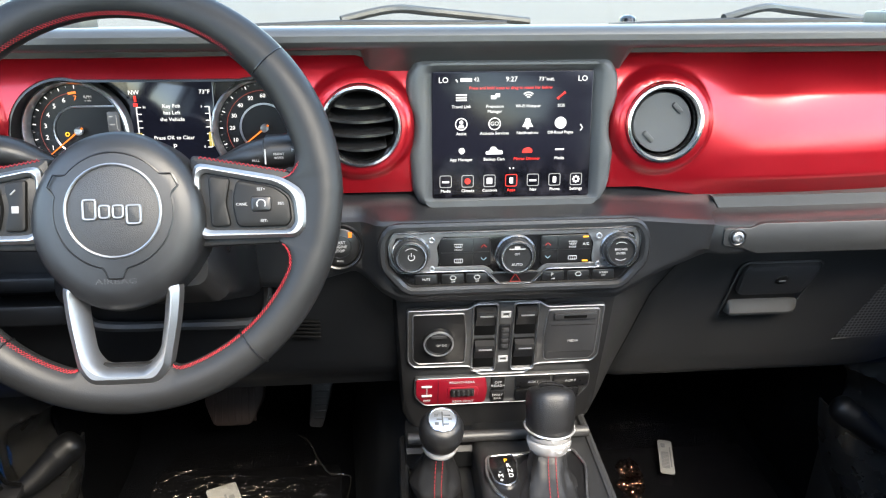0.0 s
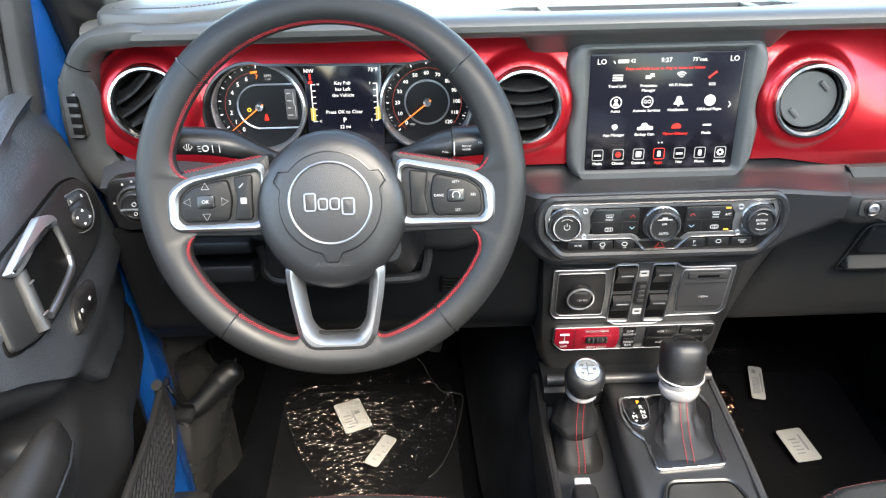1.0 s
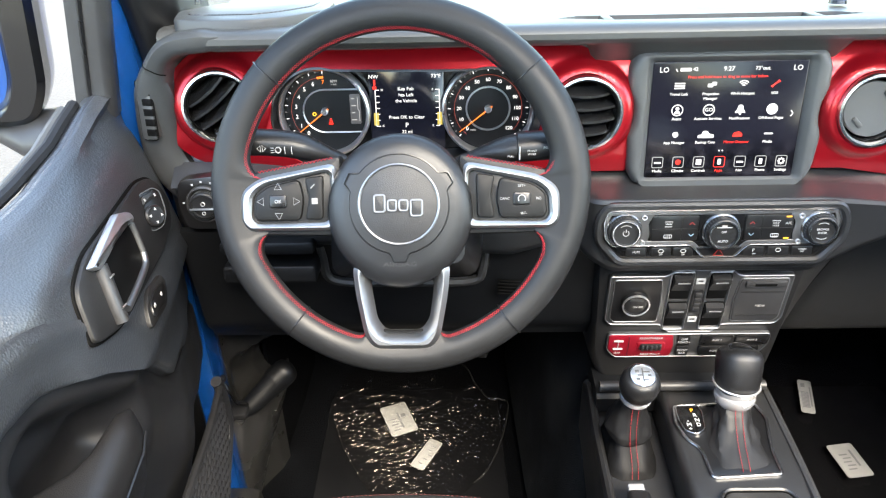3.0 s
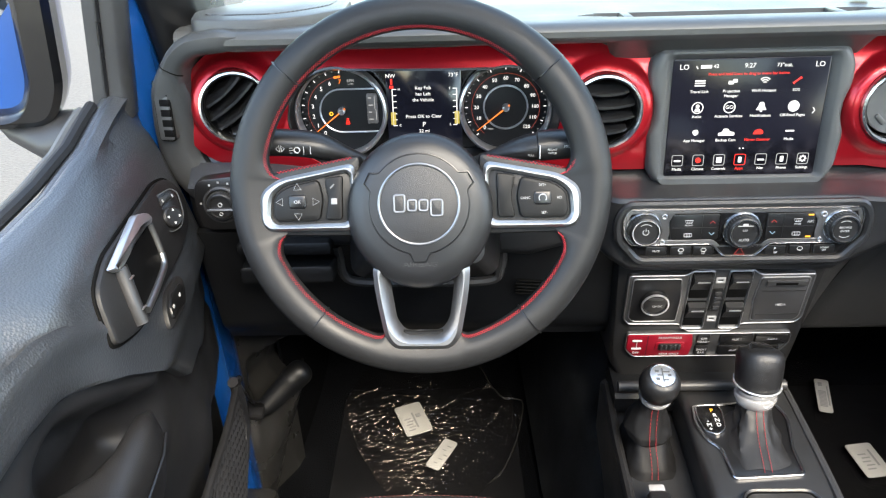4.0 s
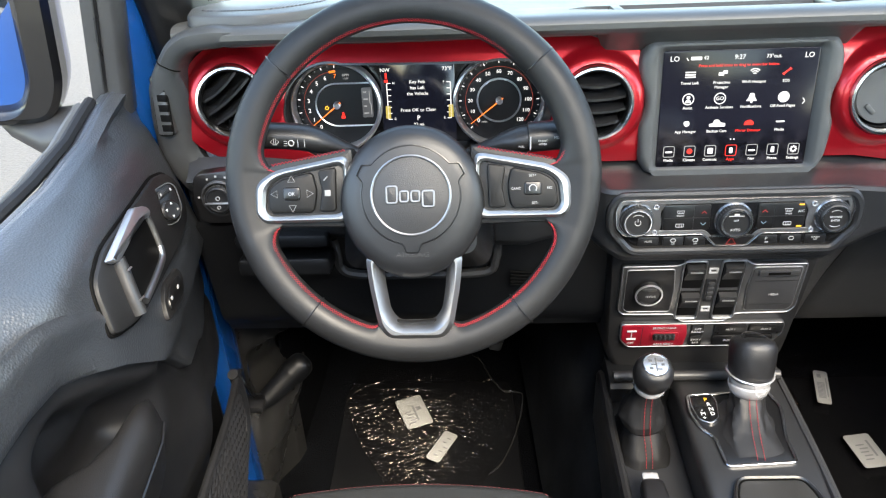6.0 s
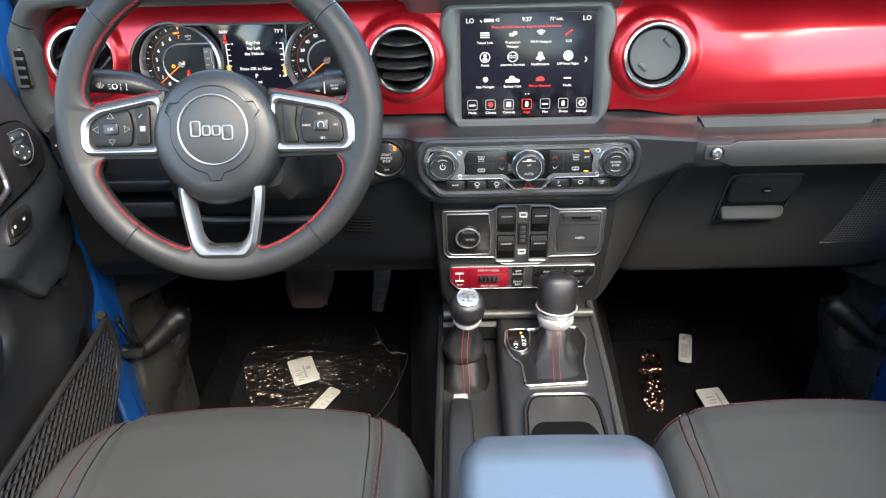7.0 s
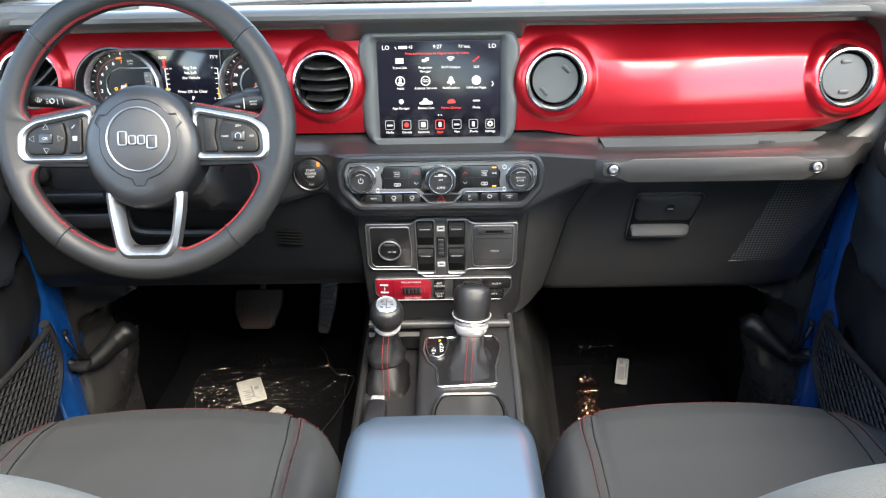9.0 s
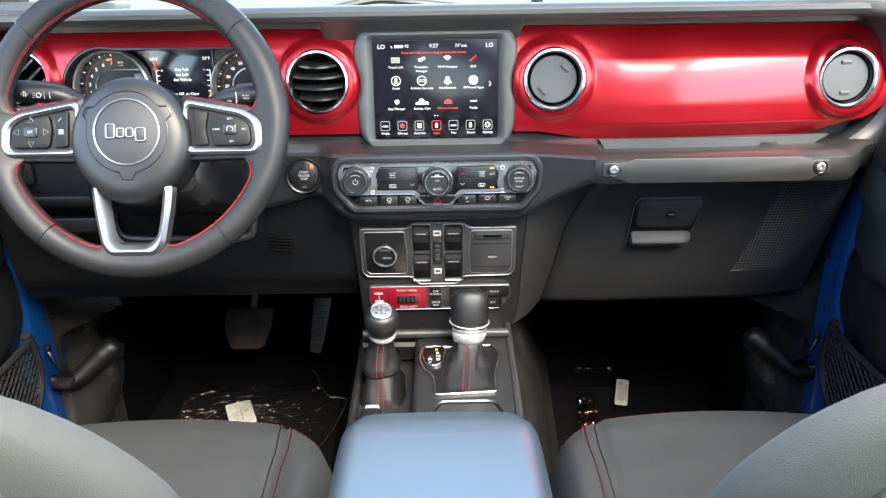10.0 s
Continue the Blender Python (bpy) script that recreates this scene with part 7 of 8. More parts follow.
def build_shifter():
    g = thing("gear_lever", "black leather gear lever with silver collar and red stitching", "gear lever")
    rows = [(0.036, -0.152, 0.402, 0.035, 0.049, 6), (0.0365, -0.147, 0.406, 0.0295, 0.042, 4), (0.038, -0.137, 0.412, 0.0245, 0.032, 3), (0.040, -0.125, 0.420, 0.0215, 0.025, 2.4), (0.042, -0.114, 0.430, 0.0195, 0.020, 2), (0.043, -0.108, 0.438, 0.0185, 0.0185, 2)]
    b = part("boot", boot(rows, 0.13, 3), M_GEARBOOT, g, "soft black leather boot")
    part("stitching", stitches([(0.036, -0.203, 0.404), (0.0365, -0.191, 0.409), (0.038, -0.171, 0.4145), (0.040, -0.1515, 0.422), (0.042, -0.1355, 0.431), (0.043, -0.1285, 0.439)]), M_STITCH, b, "red double stitching")
    axis = Matrix.Translation((0.043, -0.108, 0.432)) @ pose(0, 0, 0, -14, 3, 0) @ Matrix.Diagonal((1.03, 1.03, 0.8, 1))
    part("collar", moved(turned([(0.0185, -0.006), (0.0215, -0.004), (0.0245, 0.004), (0.0262, 0.012), (0.0255, 0.0145), (0.0235, 0.016), (0.0235, 0.019), (0.0255, 0.020), (0.026, 0.026), (0.0, 0.026)], 40, axis="z"), axis), M_COLLAR, g, "bright silver collar")
    rings = []
    for h, hx, hy, sh in ((0.024, 0.0245, 0.0245, 0), (0.03, 0.0262, 0.026, 0.0), (0.05, 0.0275, 0.0275, 0.001), (0.068, 0.0282, 0.0285, 0.003), (0.080, 0.0278, 0.028, 0.004), (0.088, 0.0250, 0.0255, 0.005), (0.0915, 0.0195, 0.020, 0.0055), (0.0925, 0.01, 0.01, 0.0055)):
        rings.append([(hx * (abs(math.cos(a)) ** 0.85) * (1 if math.cos(a) > 0 else -1), sh + hy * (abs(math.sin(a)) ** 0.85) * (1 if math.sin(a) > 0 else -1), h - 0.006 * math.sin(a) * (h > 0.07)) for a in [2 * math.pi * j / 40 for j in range(40)]])
    k = part("knob", moved(loft(rings), axis), M_LEATHER, g, "black leather knob")
    part("release_line", moved(tube([(0.0285 * math.cos(a), 0.0285 * math.sin(a), 0.030 + 0.009 * abs(math.sin(a * 0.5 + 0.8)) ** 2) for a in [2 * math.pi * j / 40 for j in range(40)]], 0.0014, 6, closed=True), axis), M_COLLAR, k)
    part("top_badge", moved(slab(circle(0, 0, 0.0145, 30, 0.0165), -0.0008, 0.002, 0.0006), axis @ Matrix.Translation((0, 0.005, 0.0928)) @ pose(0, 0, 0, -90, 0, 0)), M_GLOSS, k)
    part("badge_ring", moved(frame_plate(circle(0, 0, 0.0152, 30, 0.0172), circle(0, 0, 0.0142, 30, 0.0162), -0.0012, 0.001, 0.0003), axis @ Matrix.Translation((0, 0.005, 0.0928)) @ pose(0, 0, 0, -90, 0, 0)), M_DASH, k)


build_shifter()


def build_transfer():
    g = thing("transfer_case_lever", "black transfer case lever with shift pattern on its knob", "lever")
    rows = [(-0.089, -0.115, 0.347, 0.034, 0.052, 5), (-0.089, -0.114, 0.358, 0.031, 0.047, 4), (-0.089, -0.113, 0.371, 0.0265, 0.038, 3), (-0.090, -0.111, 0.384, 0.0235, 0.030, 2.4), (-0.0915, -0.109, 0.3875, 0.0305, 0.0335, 2.2), (-0.0925, -0.108, 0.395, 0.0312, 0.0325, 2), (-0.092, -0.107, 0.406, 0.0262, 0.027, 2), (-0.090, -0.106, 0.421, 0.0190, 0.020, 2), (-0.087, -0.105, 0.443, 0.0145, 0.015, 2)]
    b = part("boot", boot(rows, 0.07, 8), M_BOOT, g, "gathered black leather boot")
    part("stitching", stitches([(-0.089, -0.168, 0.352), (-0.089, -0.157, 0.369), (-0.090, -0.1425, 0.383), (-0.091, -0.1435, 0.388), (-0.0915, -0.1415, 0.397), (-0.091, -0.1350, 0.408), (-0.089, -0.1250, 0.427), (-0.087, -0.1215, 0.443)], gap=0.004), M_STITCH, b, "red double stitching")
    axis = Matrix.Translation((-0.087, -0.106, 0.438)) @ pose(0, 0, 0, 16, 2, 0) @ Matrix.Diagonal((1.14, 1.14, 1.06, 1))
    part("collar", moved(turned([(0.0155, 0.0), (0.0175, 0.002), (0.019, 0.006), (0.0185, 0.010), (0.017, 0.012), (0.0, 0.012)], 36, axis="z"), axis), M_COLLAR, g, "silver collar")
    k = part("knob", moved(turned([(0.0155, 0.010), (0.0185, 0.014), (0.0215, 0.022), (0.0228, 0.031), (0.0222, 0.039), (0.0195, 0.046), (0.0155, 0.0495), (0.0, 0.0505)], 44, axis="z"), axis), M_LEATHER, g, "round black knob")
    top = axis @ Matrix.Translation((0, 0, 0.0508)) @ pose(0, 0, 0, -90, 0, 0)
    badge = part("pattern_badge", moved(slab(circle(0, 0, 0.0138, 32), -0.0008, 0.002, 0.0004), top), M_SILVER, k, "silver shift pattern badge")
    part("pattern_ring", moved(frame_plate(circle(0, 0, 0.0148, 32), circle(0, 0, 0.0136, 32), -0.0014, 0.001, 0.0004), top), M_CHROME, badge)
    part("pattern", moved(merged(*[box(x - w, x + w, -0.0014, -0.0006, z - h, z + h) for x, z, w, h in ((0, 0, 0.0007, 0.009), (-0.003, 0, 0.003, 0.0007), (0.004, 0.0045, 0.004, 0.0008), (0.003, -0.006, 0.003, 0.0008), (-0.006, 0.005, 0.002, 0.0016), (-0.006, -0.005, 0.002, 0.0016), (0.0075, 0.0, 0.0018, 0.0012))]), top), M_BEZEL, badge)


build_transfer()


def build_handbrake():
    h = thing("handbrake_lever", "black handbrake lever with grey button beside the console", "handbrake")
    rows = []
    for y, z, hw, hh in ((-0.212, 0.3745, 0.012, 0.009), (-0.218, 0.375, 0.0145, 0.012), (-0.26, 0.376, 0.0165, 0.0145), (-0.34, 0.366, 0.0185, 0.016), (-0.44, 0.352, 0.0195, 0.017)):
        rows.append([(-0.098 + p, y, z + q) for p, q in rounded([(-hw, -hh), (hw, -hh), (hw, hh), (-hw, hh)], 0.007, 4)])
    part("grip", loft(rows), M_LEATHER, h, "black padded grip")
    part("button", box(-0.1085, -0.0875, -0.216, -0.199, 0.367, 0.3815, 0.003), M_COLLAR, h, "satin silver release button")


build_handbrake()


def build_armrest():
    a = thing("armrest_box", "centre armrest box with smooth padded vinyl lid", "armrest")
    rows = []
    for t in [i / 24 for i in range(25)]:
        y = -0.452 - 0.42 * t
        k = min(1.0, math.sqrt(max(1 - (1 - min(t / 0.12, 1)) ** 2, 0)) * 0.14 + 0.86)
        e = ease(min(t / 0.08, 1)) * 0.6 + 0.4 if t < 0.08 else 1.0
        half = (0.1 + 0.008 * t) * k
        top = 0.562 + 0.006 * math.sin(math.pi * t) - 0.018 * (1 - e)
        bot = 0.515
        rows.append([(x, y, z) for x, z in rounded([(-half, bot), (half, bot), (half * 1.0, (top + bot) / 2 + 0.01), (half * 0.86, top - 0.002), (0, top), (-half * 0.86, top - 0.002), (-half, (top + bot) / 2 + 0.01)], [0.008, 0.008, 0.014, 0.02, 0.02, 0.02, 0.014], 4)])
    part("lid", loft(rows), M_LID, a, "padded vinyl lid tinted blue for the sky's reflection")
    part("lid_seam", tube([(x, y, 0.528) for x, y in rounded([(-0.094, -0.456), (0.094, -0.456), (0.108, -0.86), (-0.108, -0.86)], 0.025, 5)], 0.0018, 5, closed=True), M_BLACK, a)
    part("box", loft([[(x, y, z) for x, y in rounded([(-0.088, -0.468), (0.088, -0.468), (0.1, -0.865), (-0.1, -0.865)], 0.02, 4)] for z in (0.3, 0.40, 0.516)]), M_DASH, a)


build_armrest()


# ---- seats ----
def build_seat(s, label):
    seat = thing("front_seat", label, "seat", Matrix.Translation((s * 0.392, 0, 0)), group="front seats")

    def half(y):
        return interp(y, [(-0.80, 0.255), (-0.45, 0.262), (-0.34, 0.262), (-0.28, 0.245), (-0.235, 0.21), (-0.208, 0.14), (-0.20, 0.08)])

    def cushion(u, v):
        a = 2 * u - 1
        # v runs from under the nose, over it and back
        rows = [(-0.26, 0.14), (-0.225, 0.20), (-0.208, 0.27), (-0.205, 0.315), (-0.212, 0.345), (-0.232, 0.364), (-0.27, 0.375), (-0.34, 0.379), (-0.45, 0.372), (-0.60, 0.355), (-0.80, 0.34)]
        k = v * (len(rows) - 1)
        i = min(int(k), len(rows) - 2)
        t = k - i
        y = rows[i][0] + (rows[i + 1][0] - rows[i][0]) * t
        z = rows[i][1] + (rows[i + 1][1] - rows[i][1]) * t
        # nose line bows back towards the corners
        y -= (0.040 * a * a - 0.027 + 0.085 * max(0, (abs(a) - 0.6) / 0.4) ** 2.2) * ease((y + 0.6) / 0.35) 
        hw = 0.262 - 0.012 * ease((y + 0.3) / 0.1)
        x = a * hw
        edge = ease((abs(a) - 0.74) / 0.26)
        up = ease((z - 0.30) / 0.05)
        bol = 0.020 * ease((-0.24 - y) / 0.15) * math.exp(-((abs(a) - 0.84) / 0.13) ** 2)
        dip = -0.006 * math.exp(-((abs(a) - 0.68) / 0.018) ** 2) * up
        z += up * (bol + dip - 0.085 * max(0, (abs(a) - 0.80) / 0.20) ** 2.6)
        return (x, y, z)

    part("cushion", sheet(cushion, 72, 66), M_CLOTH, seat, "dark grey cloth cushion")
    part("cushion_base", loft([[(x, y, z) for x, y in rounded([(-0.235, -0.27), (0.235, -0.27), (0.235, -0.82), (-0.235, -0.82)], 0.06, 4)] for z in (0.10, 0.2, 0.30)]), M_BLACK, seat)
    # stitching: along the nose and down the inner edges of the bolsters
    def on(u, v, lift=0.0016):
        p = Vector(cushion(u, v))
        q, r = Vector(cushion(min(u + 0.004, 1), v)), Vector(cushion(u, min(v + 0.004, 1)))
        n = (q - p).cross(r - p)
        if n.z < 0:
            n.negate()
        return p + n.normalized() * lift

    def run(pts):
        out = []
        for i in range(0, len(pts) - 1, 2):
            out.append(tube([pts[i], pts[i + 1]], 0.00036, 4))
        return merged(*out)

    nose = [on(0.06 + 0.88 * i / 150, 0.447 + 0.0 * i) for i in range(151)]
    part("nose_stitching", run(nose), M_SEATSTITCH, seat, "red stitched seam")
    part("nose_piping", tube([on(0.06 + 0.88 * i / 60, 0.436, 0.0003) for i in range(61)], 0.0011, 5), M_BLACK, seat)
    for a in (0.122, 0.862):
        for off in (-0.006, 0.006):
            part("bolster_stitching", run([on(a + off, 0.45 + 0.5 * i / 120) for i in range(121)]), M_SEATSTITCH, seat, "red stitched seam")
        part("bolster_seam", tube([on(a, 0.45 + 0.5 * i / 40, 0.0002) for i in range(41)], 0.0008, 5), M_BLACK, seat)
    for a in (0.150, 0.830):
        part("insert_seam", tube([on(a, 0.47 + 0.48 * i / 40, -0.0005) for i in range(41)], 0.0011, 5), M_BLACK, seat)

    # backrest
    def back(k):
        z = 0.34 + 0.566 * (1 - (1 - k) ** 1.8)
        y = -0.70 - 0.21 * (z - 0.34) / 0.566
        hw = interp(z, [(0.34, 0.23), (0.6, 0.265), (0.74, 0.287), (0.82, 0.284), (0.842, 0.277), (0.858, 0.269), (0.872, 0.259), (0.882, 0.249), (0.890, 0.236), (0.897, 0.211), (0.902, 0.17), (0.906, 0.06)])
        th = interp(z, [(0.34, 0.06), (0.6, 0.065), (0.75, 0.05), (0.85, 0.034), (0.88, 0.026), (0.898, 0.016), (0.906, 0.006)])
        ring = []
        for j in range(56):
            a = 2 * math.pi * j / 56
            ca, sa = math.cos(a), math.sin(a)
            x = hw * abs(ca) ** 0.75 * (1 if ca > 0 else -1)
            d = th * abs(sa) ** 0.7 * (1 if sa > 0 else -1)
            if sa > 0:
                d += 0.035 * math.exp(-((abs(x) / hw - 0.85) / 0.2) ** 2) * ease((0.85 - z) / 0.2)
            ring.append((x + (0.013 if s > 0 else 0), y + d, z))
        return ring

    bk = part("backrest", loft([back(i / 36) for i in range(37)]), M_CLOTH2, seat, "cloth backrest with sunlight put into its grey")
    # a stitched roll runs round the shoulders behind the edge
    for name, turn, r, m in (("shoulder_roll", 5, 0.0042, M_CLOTH2), ("shoulder_groove", 7, 0.0022, M_RUBBER)):
        side = [back(0.55 + 0.42 * i / 24) for i in range(25)]
        run_a = [Vector(ring[56 - turn]) for ring in side]
        run_b = [Vector(ring[28 + turn]) for ring in reversed(side)]
        part(name, tube(run_a + run_b, r, 8), m, bk)
    rings = []
    for z, k in ((0.915, 0.55), (0.925, 0.85), (0.95, 1.0), (1.0, 1.02), (1.040, 0.99), (1.056, 0.93), (1.066, 0.83), (1.072, 0.66), (1.075, 0.40), (1.076, 0.12)):
        rings.append([(0.131 * k * abs(math.cos(a)) ** 0.6 * (1 if math.cos(a) > 0 else -1), -0.868 + 0.042 * k * abs(math.sin(a)) ** 0.8 * (1 if math.sin(a) > 0 else -1), z) for a in [2 * math.pi * j / 40 for j in range(40)]])
    hr = part("headrest", loft(rings), M_HEADREST, seat, "padded cloth headrest darkened for shade", 80)
    for x in (-0.06, 0.06):
        part("headrest_post", tube([(x, -0.875, 0.84), (x, -0.878, 0.92)], 0.006, 8), M_SILVER, hr)
    return seat


build_seat(-1, "driver seat in dark grey cloth with red stitching")
build_seat(1, "passenger seat in dark grey cloth with red stitching")


# ---- footwells ----
def build_pedals():
    b = thing("brake_pedal", "wide rubber brake pedal on a steel arm", "pedal", Matrix.Translation((-0.42, 0.36, 0.182)) @ pose(0, 0, 0, -28, 0, 0))
    part("pad", slab(rounded([(-0.050, 0.048), (0.056, 0.048), (0.052, 0.006), (0.028, -0.041), (-0.038, -0.041), (-0.054, 0.002)], 0.010, 4)[::-1], -0.008, 0.006, 0.004), M_PEDAL, b, "worn brown rubber pad")
    part("arm", tube([(0.005, 0.01, 0.02), (0.002, 0.06, 0.12), (0.0, 0.09, 0.25)], 0.007, 8), M_SILVER, b, "steel arm")
    for k in range(7):
        part("rib", box(-0.036 + k * 0.012 - 0.002, -0.036 + k * 0.012 + 0.002, -0.0095, -0.006, -0.034, 0.034, 0.0006), M_PEDAL, b)
    g = thing("accelerator_pedal", "long black accelerator pedal", "pedal", Matrix.Translation((-0.263, 0.37, 0.185)) @ pose(0, 0, 0, -22, 0, 0))
    part("pad", slab(rounded([(-0.016, 0.062), (0.026, 0.062), (0.016, 0.0), (-0.002, -0.062), (-0.026, -0.058)], 0.006, 4)[::-1], -0.008, 0.008, 0.003), M_DASH, g)
    for k in range(8):
        part("rib", box(-0.018 + k * 0.0015, 0.004 + k * 0.0022, -0.0095, -0.006, -0.045 + k * 0.0125, -0.041 + k * 0.0125, 0.0006), M_BLACK, g)
    part("arm", tube([(0.0, 0.01, 0.04), (0.0, 0.08, 0.25)], 0.008, 8), M_BLACK, g)


M_PEDAL = mat("pedal rubber", (0.03, 0.018, 0.016), 0.6, bump=0.3)
build_pedals()


def build_mats():
    for s in (-1, 1):
        m = thing("floor_mat", "black rubber floor mat darkened further for footwell shade", "floor mat", group="front floor mats")
        rows = rounded([(s * 0.22, -0.10), (s * 0.24, 0.42), (s * 0.30, 0.47), (s * 0.56, 0.47), (s * 0.60, 0.40), (s * 0.60, -0.10)], 0.03, 5)
        bm = slab(rows, -0.012, 0.004, 0.003)
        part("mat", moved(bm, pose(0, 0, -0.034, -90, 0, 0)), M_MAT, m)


build_mats()


def film_material():
    m = bpy.data.materials.new("clear plastic film")
    m.use_nodes = True
    nt = m.node_tree
    b = nt.nodes["Principled BSDF"]
    b.inputs["Base Color"].default_value = (0.008, 0.008, 0.009, 1)
    b.inputs["Specular Tint"].default_value = (1.0, 0.84, 0.72, 1)
    b.inputs["Roughness"].default_value = 0.17
    b.inputs["Coat Weight"].default_value = 0.12
    b.inputs["Coat Roughness"].default_value = 0.06
    b.inputs["Alpha"].default_value = 0.42
    b.inputs["Specular IOR Level"].default_value = 0.8
    return m


M_FILM = film_material()
# Clear film too, but coppery sun glints are put into its metal colour.
M_FOLD = film_material()
M_FOLD.node_tree.nodes["Principled BSDF"].inputs["Base Color"].default_value = (0.85, 0.45, 0.30, 1)
M_FOLD.node_tree.nodes["Principled BSDF"].inputs["Metallic"].default_value = 1.0
M_FOLD.node_tree.nodes["Principled BSDF"].inputs["Coat Weight"].default_value = 0.0
M_FOLD.node_tree.nodes["Principled BSDF"].inputs["Alpha"].default_value = 0.38
M_FOLD.node_tree.nodes["Principled BSDF"].inputs["Roughness"].default_value = 0.1
M_EDGE = film_material()
M_EDGE.node_tree.nodes["Principled BSDF"].inputs["Base Color"].default_value = (0.22, 0.22, 0.22, 1)
M_EDGE.node_tree.nodes["Principled BSDF"].inputs["Metallic"].default_value = 0.8


def build_film():
    floor = -0.010

    def wrinkled(f, seed, nu, nv, fine, folds, wave):
        """A film laid over the mat: broad waves, fine ripples where it bunches, and creases (x, y, direction, length, height, bend)."""
        noise.seed_set(seed)

        def g(u, v):
            x, y = f(u, v)
            p = Vector((x * 9, y * 9, seed))
            ring = math.hypot(x + 0.40, y - 0.06)
            r = noise.noise(p) * wave + noise.noise(p * 4) * wave * 0.25
            r += fine(x, y) * ((0.5 - abs(noise.noise(Vector((x * 44, y * 44, seed + ring * 240))))) * 0.0052 + noise.noise(Vector((x * 170, y * 170, 3))) * 0.0012)
            for cx, cy, t, ln, h, bend in folds:
                dx, dy = math.cos(t), math.sin(t)
                a, b = (x - cx) * dx + (y - cy) * dy, (y - cy) * dx - (x - cx) * dy
                if abs(a) < ln and abs(b) < 0.03:
                    b -= bend * a * a
                    r += h * (1 - (a / ln) ** 2) * math.exp(-abs(b) / 0.0028)
            return (x, y, floor + r)
        return sheet(g, nu, nv)

    a = thing("plastic_film", "crumpled clear protective film over the driver floor mat", "plastic film", group="floor films")
    left = [(0.10, -0.47), (0.14, -0.505), (0.23, -0.555), (0.36, -0.60), (0.46, -0.57), (0.55, -0.47)]
    right = [(0.10, -0.33), (0.14, -0.295), (0.176, -0.266), (0.26, -0.235), (0.35, -0.219), (0.366, -0.235), (0.372, -0.262), (0.42, -0.288), (0.474, -0.310), (0.526, -0.37), (0.55, -0.43)]

    def driver(u, v):
        y = 0.10 + 0.45 * v
        x0, x1 = interp(y, left), interp(y, right)
        return (x0 + (x1 - x0) * u, y)

    rnd = random.Random(5)
    creases = []
    for _ in range(80):
        cx, cy = driver(rnd.random(), rnd.uniform(0.35, 1.0))
        creases.append((cx, cy, rnd.gauss(rnd.choice((-0.6, 0.1, 0.8)), 0.35), rnd.uniform(0.012, 0.05), rnd.uniform(0.0015, 0.005), rnd.uniform(-8, 4)))
    creases += [(-0.485, 0.345, 0.72, 0.075, 0.003, 0.0), (-0.53, 0.28, -0.05, 0.04, 0.003, 0.0)]
    part("film", wrinkled(driver, 5, 440, 500, lambda x, y: interp(y, [(0.30, 1.0), (0.37, 0.55), (0.44, 0.08)]), creases, 0.004), M_FILM, a, "", 80)
    rim = smooth_path([(x + 0.001, y, floor + 0.006) for y, x in right[1:-1]], 5)
    part("turned_edge", tube([p + Vector((0, 0, 0.002 * noise.noise(p * 60))) for p in rim], [0.0019 + 0.0016 * noise.noise(p * 90) for p in rim], 6), M_EDGE, a, "turned glinting edge of the film")

    b = thing("plastic_film", "clear protective film over the passenger floor mat", "plastic film", group="floor films")

    def passenger(u, v):
        return (0.25 + 0.34 * u, 0.02 + 0.475 * v)

    # a crinkled fold of the film; its copper metal colour stands for sun glints
    noise.seed_set(4)

    def crumple(u, v):
        w = 0.052 * math.sin(math.pi * (0.06 + 0.88 * v)) ** 0.5 * (1 + 0.6 * noise.noise(Vector((3, v * 5, 1))))
        x, y = 0.300 + 0.032 * v + w * (u - 0.5) + 0.014 * noise.noise(Vector((u * 2, v * 6, 9))), 0.17 + 0.20 * v + 0.01 * noise.noise(Vector((u * 5, v, 3)))
        k = math.sin(math.pi * u) ** 0.5 * math.sin(math.pi * v) ** 0.5
        return (x, y, floor + 0.004 + 0.003 * k + 0.007 * k * (0.5 - abs(noise.noise(Vector((x * 62, y * 115, 2))))) + 0.0026 * noise.noise(Vector((x * 180, y * 240, 5))))

    part("crinkled_fold", sheet(crumple, 70, 220), M_FOLD, b, "crinkled film fold with copper sun glints in its colour", 80)
    rnd = random.Random(11)
    creases = [(0.475, 0.409, 0.26, 0.040, 0.003, 0.0), (0.512, 0.327, -0.03, 0.045, 0.0035, 0.0), (0.405, 0.478, -0.12, 0.07, 0.004, 1.0), (0.535, 0.483, 0.0, 0.02, 0.003, 0.0), (0.335, 0.175, 0.2, 0.03, 0.003, 3.0)]
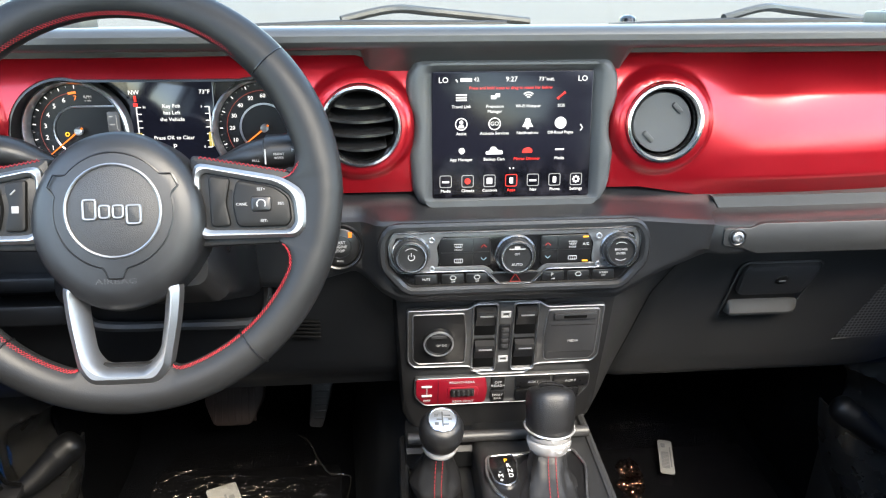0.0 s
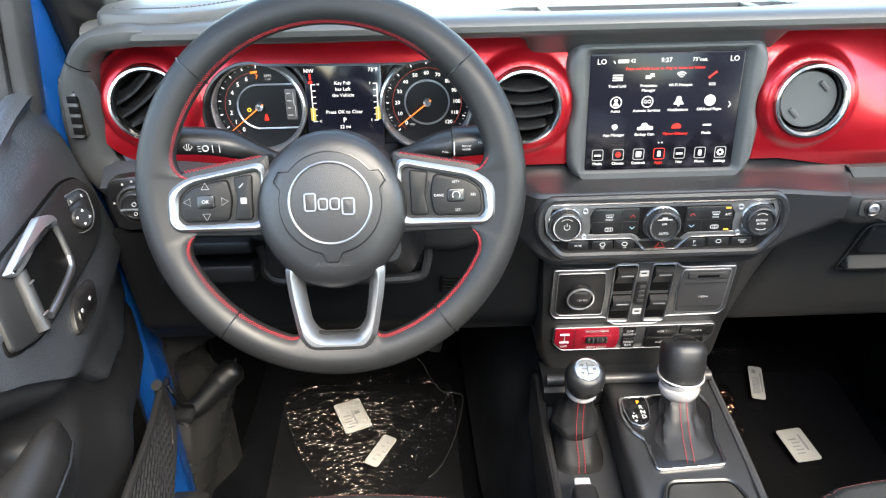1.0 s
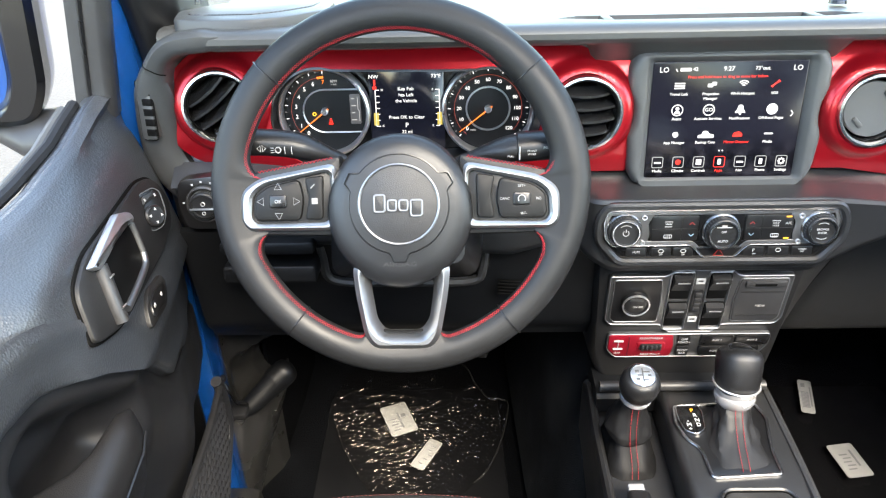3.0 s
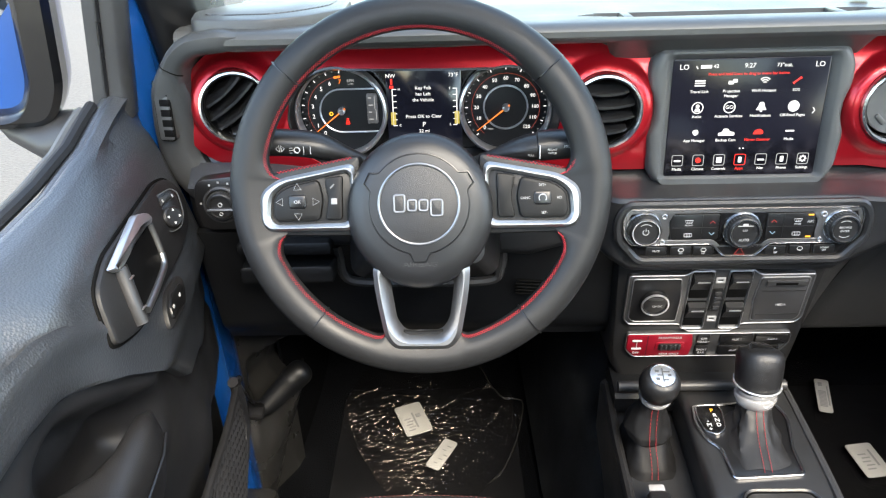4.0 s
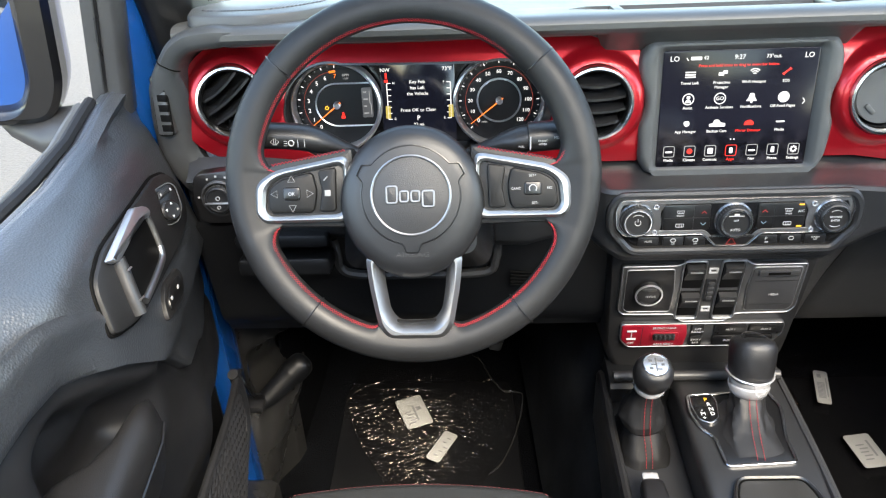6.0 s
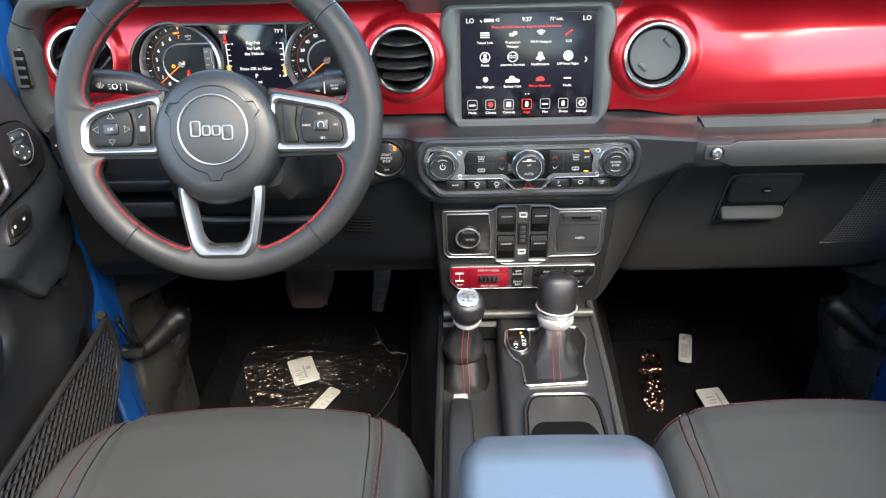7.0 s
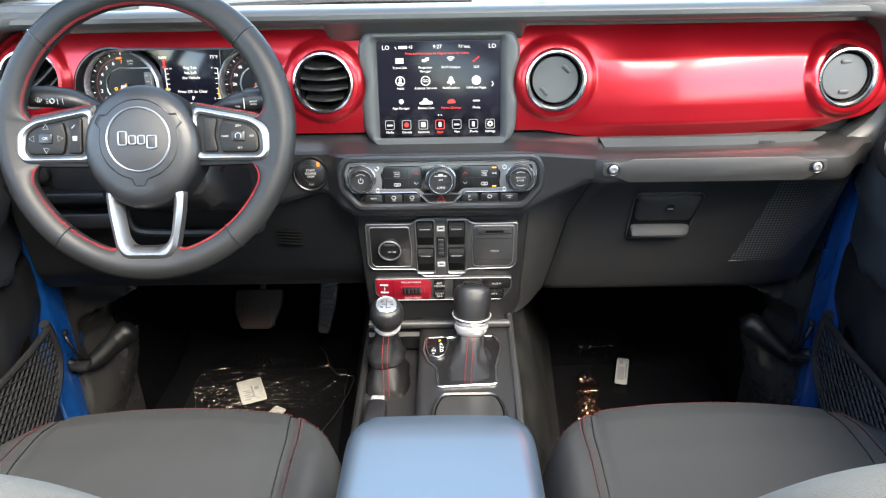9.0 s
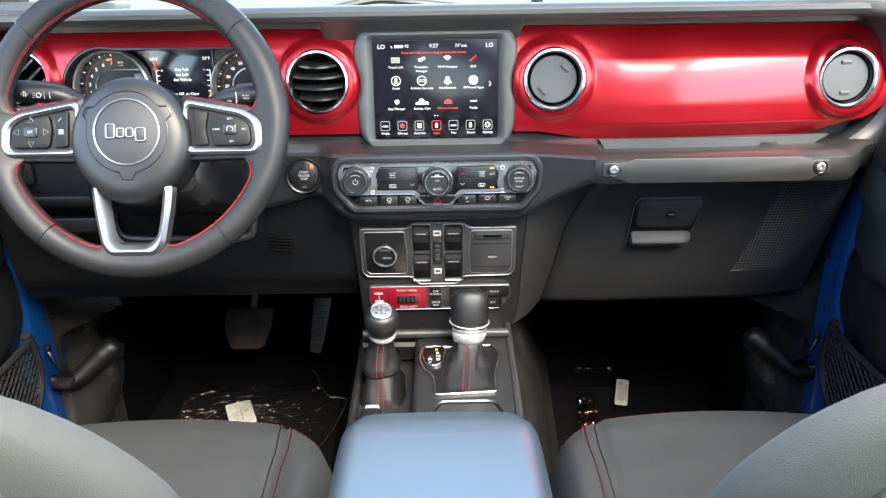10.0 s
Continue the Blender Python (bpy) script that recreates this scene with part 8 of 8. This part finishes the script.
    for _ in range(30):
        creases.append((rnd.uniform(0.32, 0.46), 0.482 + rnd.uniform(-0.008, 0.008), rnd.uniform(-1.2, 1.2), rnd.uniform(0.004, 0.010), rnd.uniform(0.002, 0.005), 0.0))
    for _ in range(16):
        creases.append((rnd.uniform(0.27, 0.56), rnd.uniform(0.05, 0.42), rnd.gauss(0.1, 0.5), rnd.uniform(0.006, 0.02), rnd.uniform(0.001, 0.003), 0.0))
    part("film", wrinkled(passenger, 11, 240, 340, lambda x, y: interp(y, [(0.12, 0.3), (0.2, 0.0)]), creases, 0.0012), M_FILM, b, "", 80)


build_film()


def build_labels():
    def paper(name, label, c, w, h, deg, marks):
        t = thing(name, label, "label", Matrix.Translation((*c, 0.003)) @ pose(0, 0, 0, 0, 0, deg), group="floor labels")
        part("paper", moved(slab(rect(-w / 2, w / 2, -h / 2, h / 2, 0.006), -0.0008, 0.0006, 0.0002), pose(0, 0, 0, -90, 0, 0)), M_PAPER, t)
        bars = [box(x - a, x + a, z - b, z + b, 0.0008, 0.0013) for x, z, a, b in marks]
        part("print", merged(*bars), M_INK, t)

    paper("paper_label", "square cream paper label with grey print on the film", (-0.447, 0.302), 0.056, 0.088, 22, [(-0.012 + 0.004 * (k % 2), -0.03 + k * 0.008, 0.007, 0.0014) for k in range(5)] + [(0.012, 0.006, 0.005, 0.005), (0.002, -0.005, 0.002, 0.022)])
    paper("paper_label", "narrow white paper label with faint print on the film", (-0.386, 0.205), 0.030, 0.080, -28, [(0.004 * (k % 3), -0.025 + k * 0.012, 0.004, 0.001) for k in range(5)])
    paper("barcode_label", "white barcode label stuck to the passenger film", (0.410, 0.360), 0.028, 0.102, -15, [(-0.002, -0.034 + k * 0.0042, 0.0075, 0.0013) for k in range(12)] + [(0.009, 0.0, 0.0012, 0.03), (-0.004, 0.034, 0.004, 0.006)])
    paper("paper_label", "square cream paper label on the passenger film", (0.426, 0.183), 0.052, 0.082, 8, [(-0.006 + 0.003 * (k % 2), -0.022 + k * 0.009, 0.008, 0.0014) for k in range(5)] + [(0.012, 0.004, 0.002, 0.02)])


build_labels()
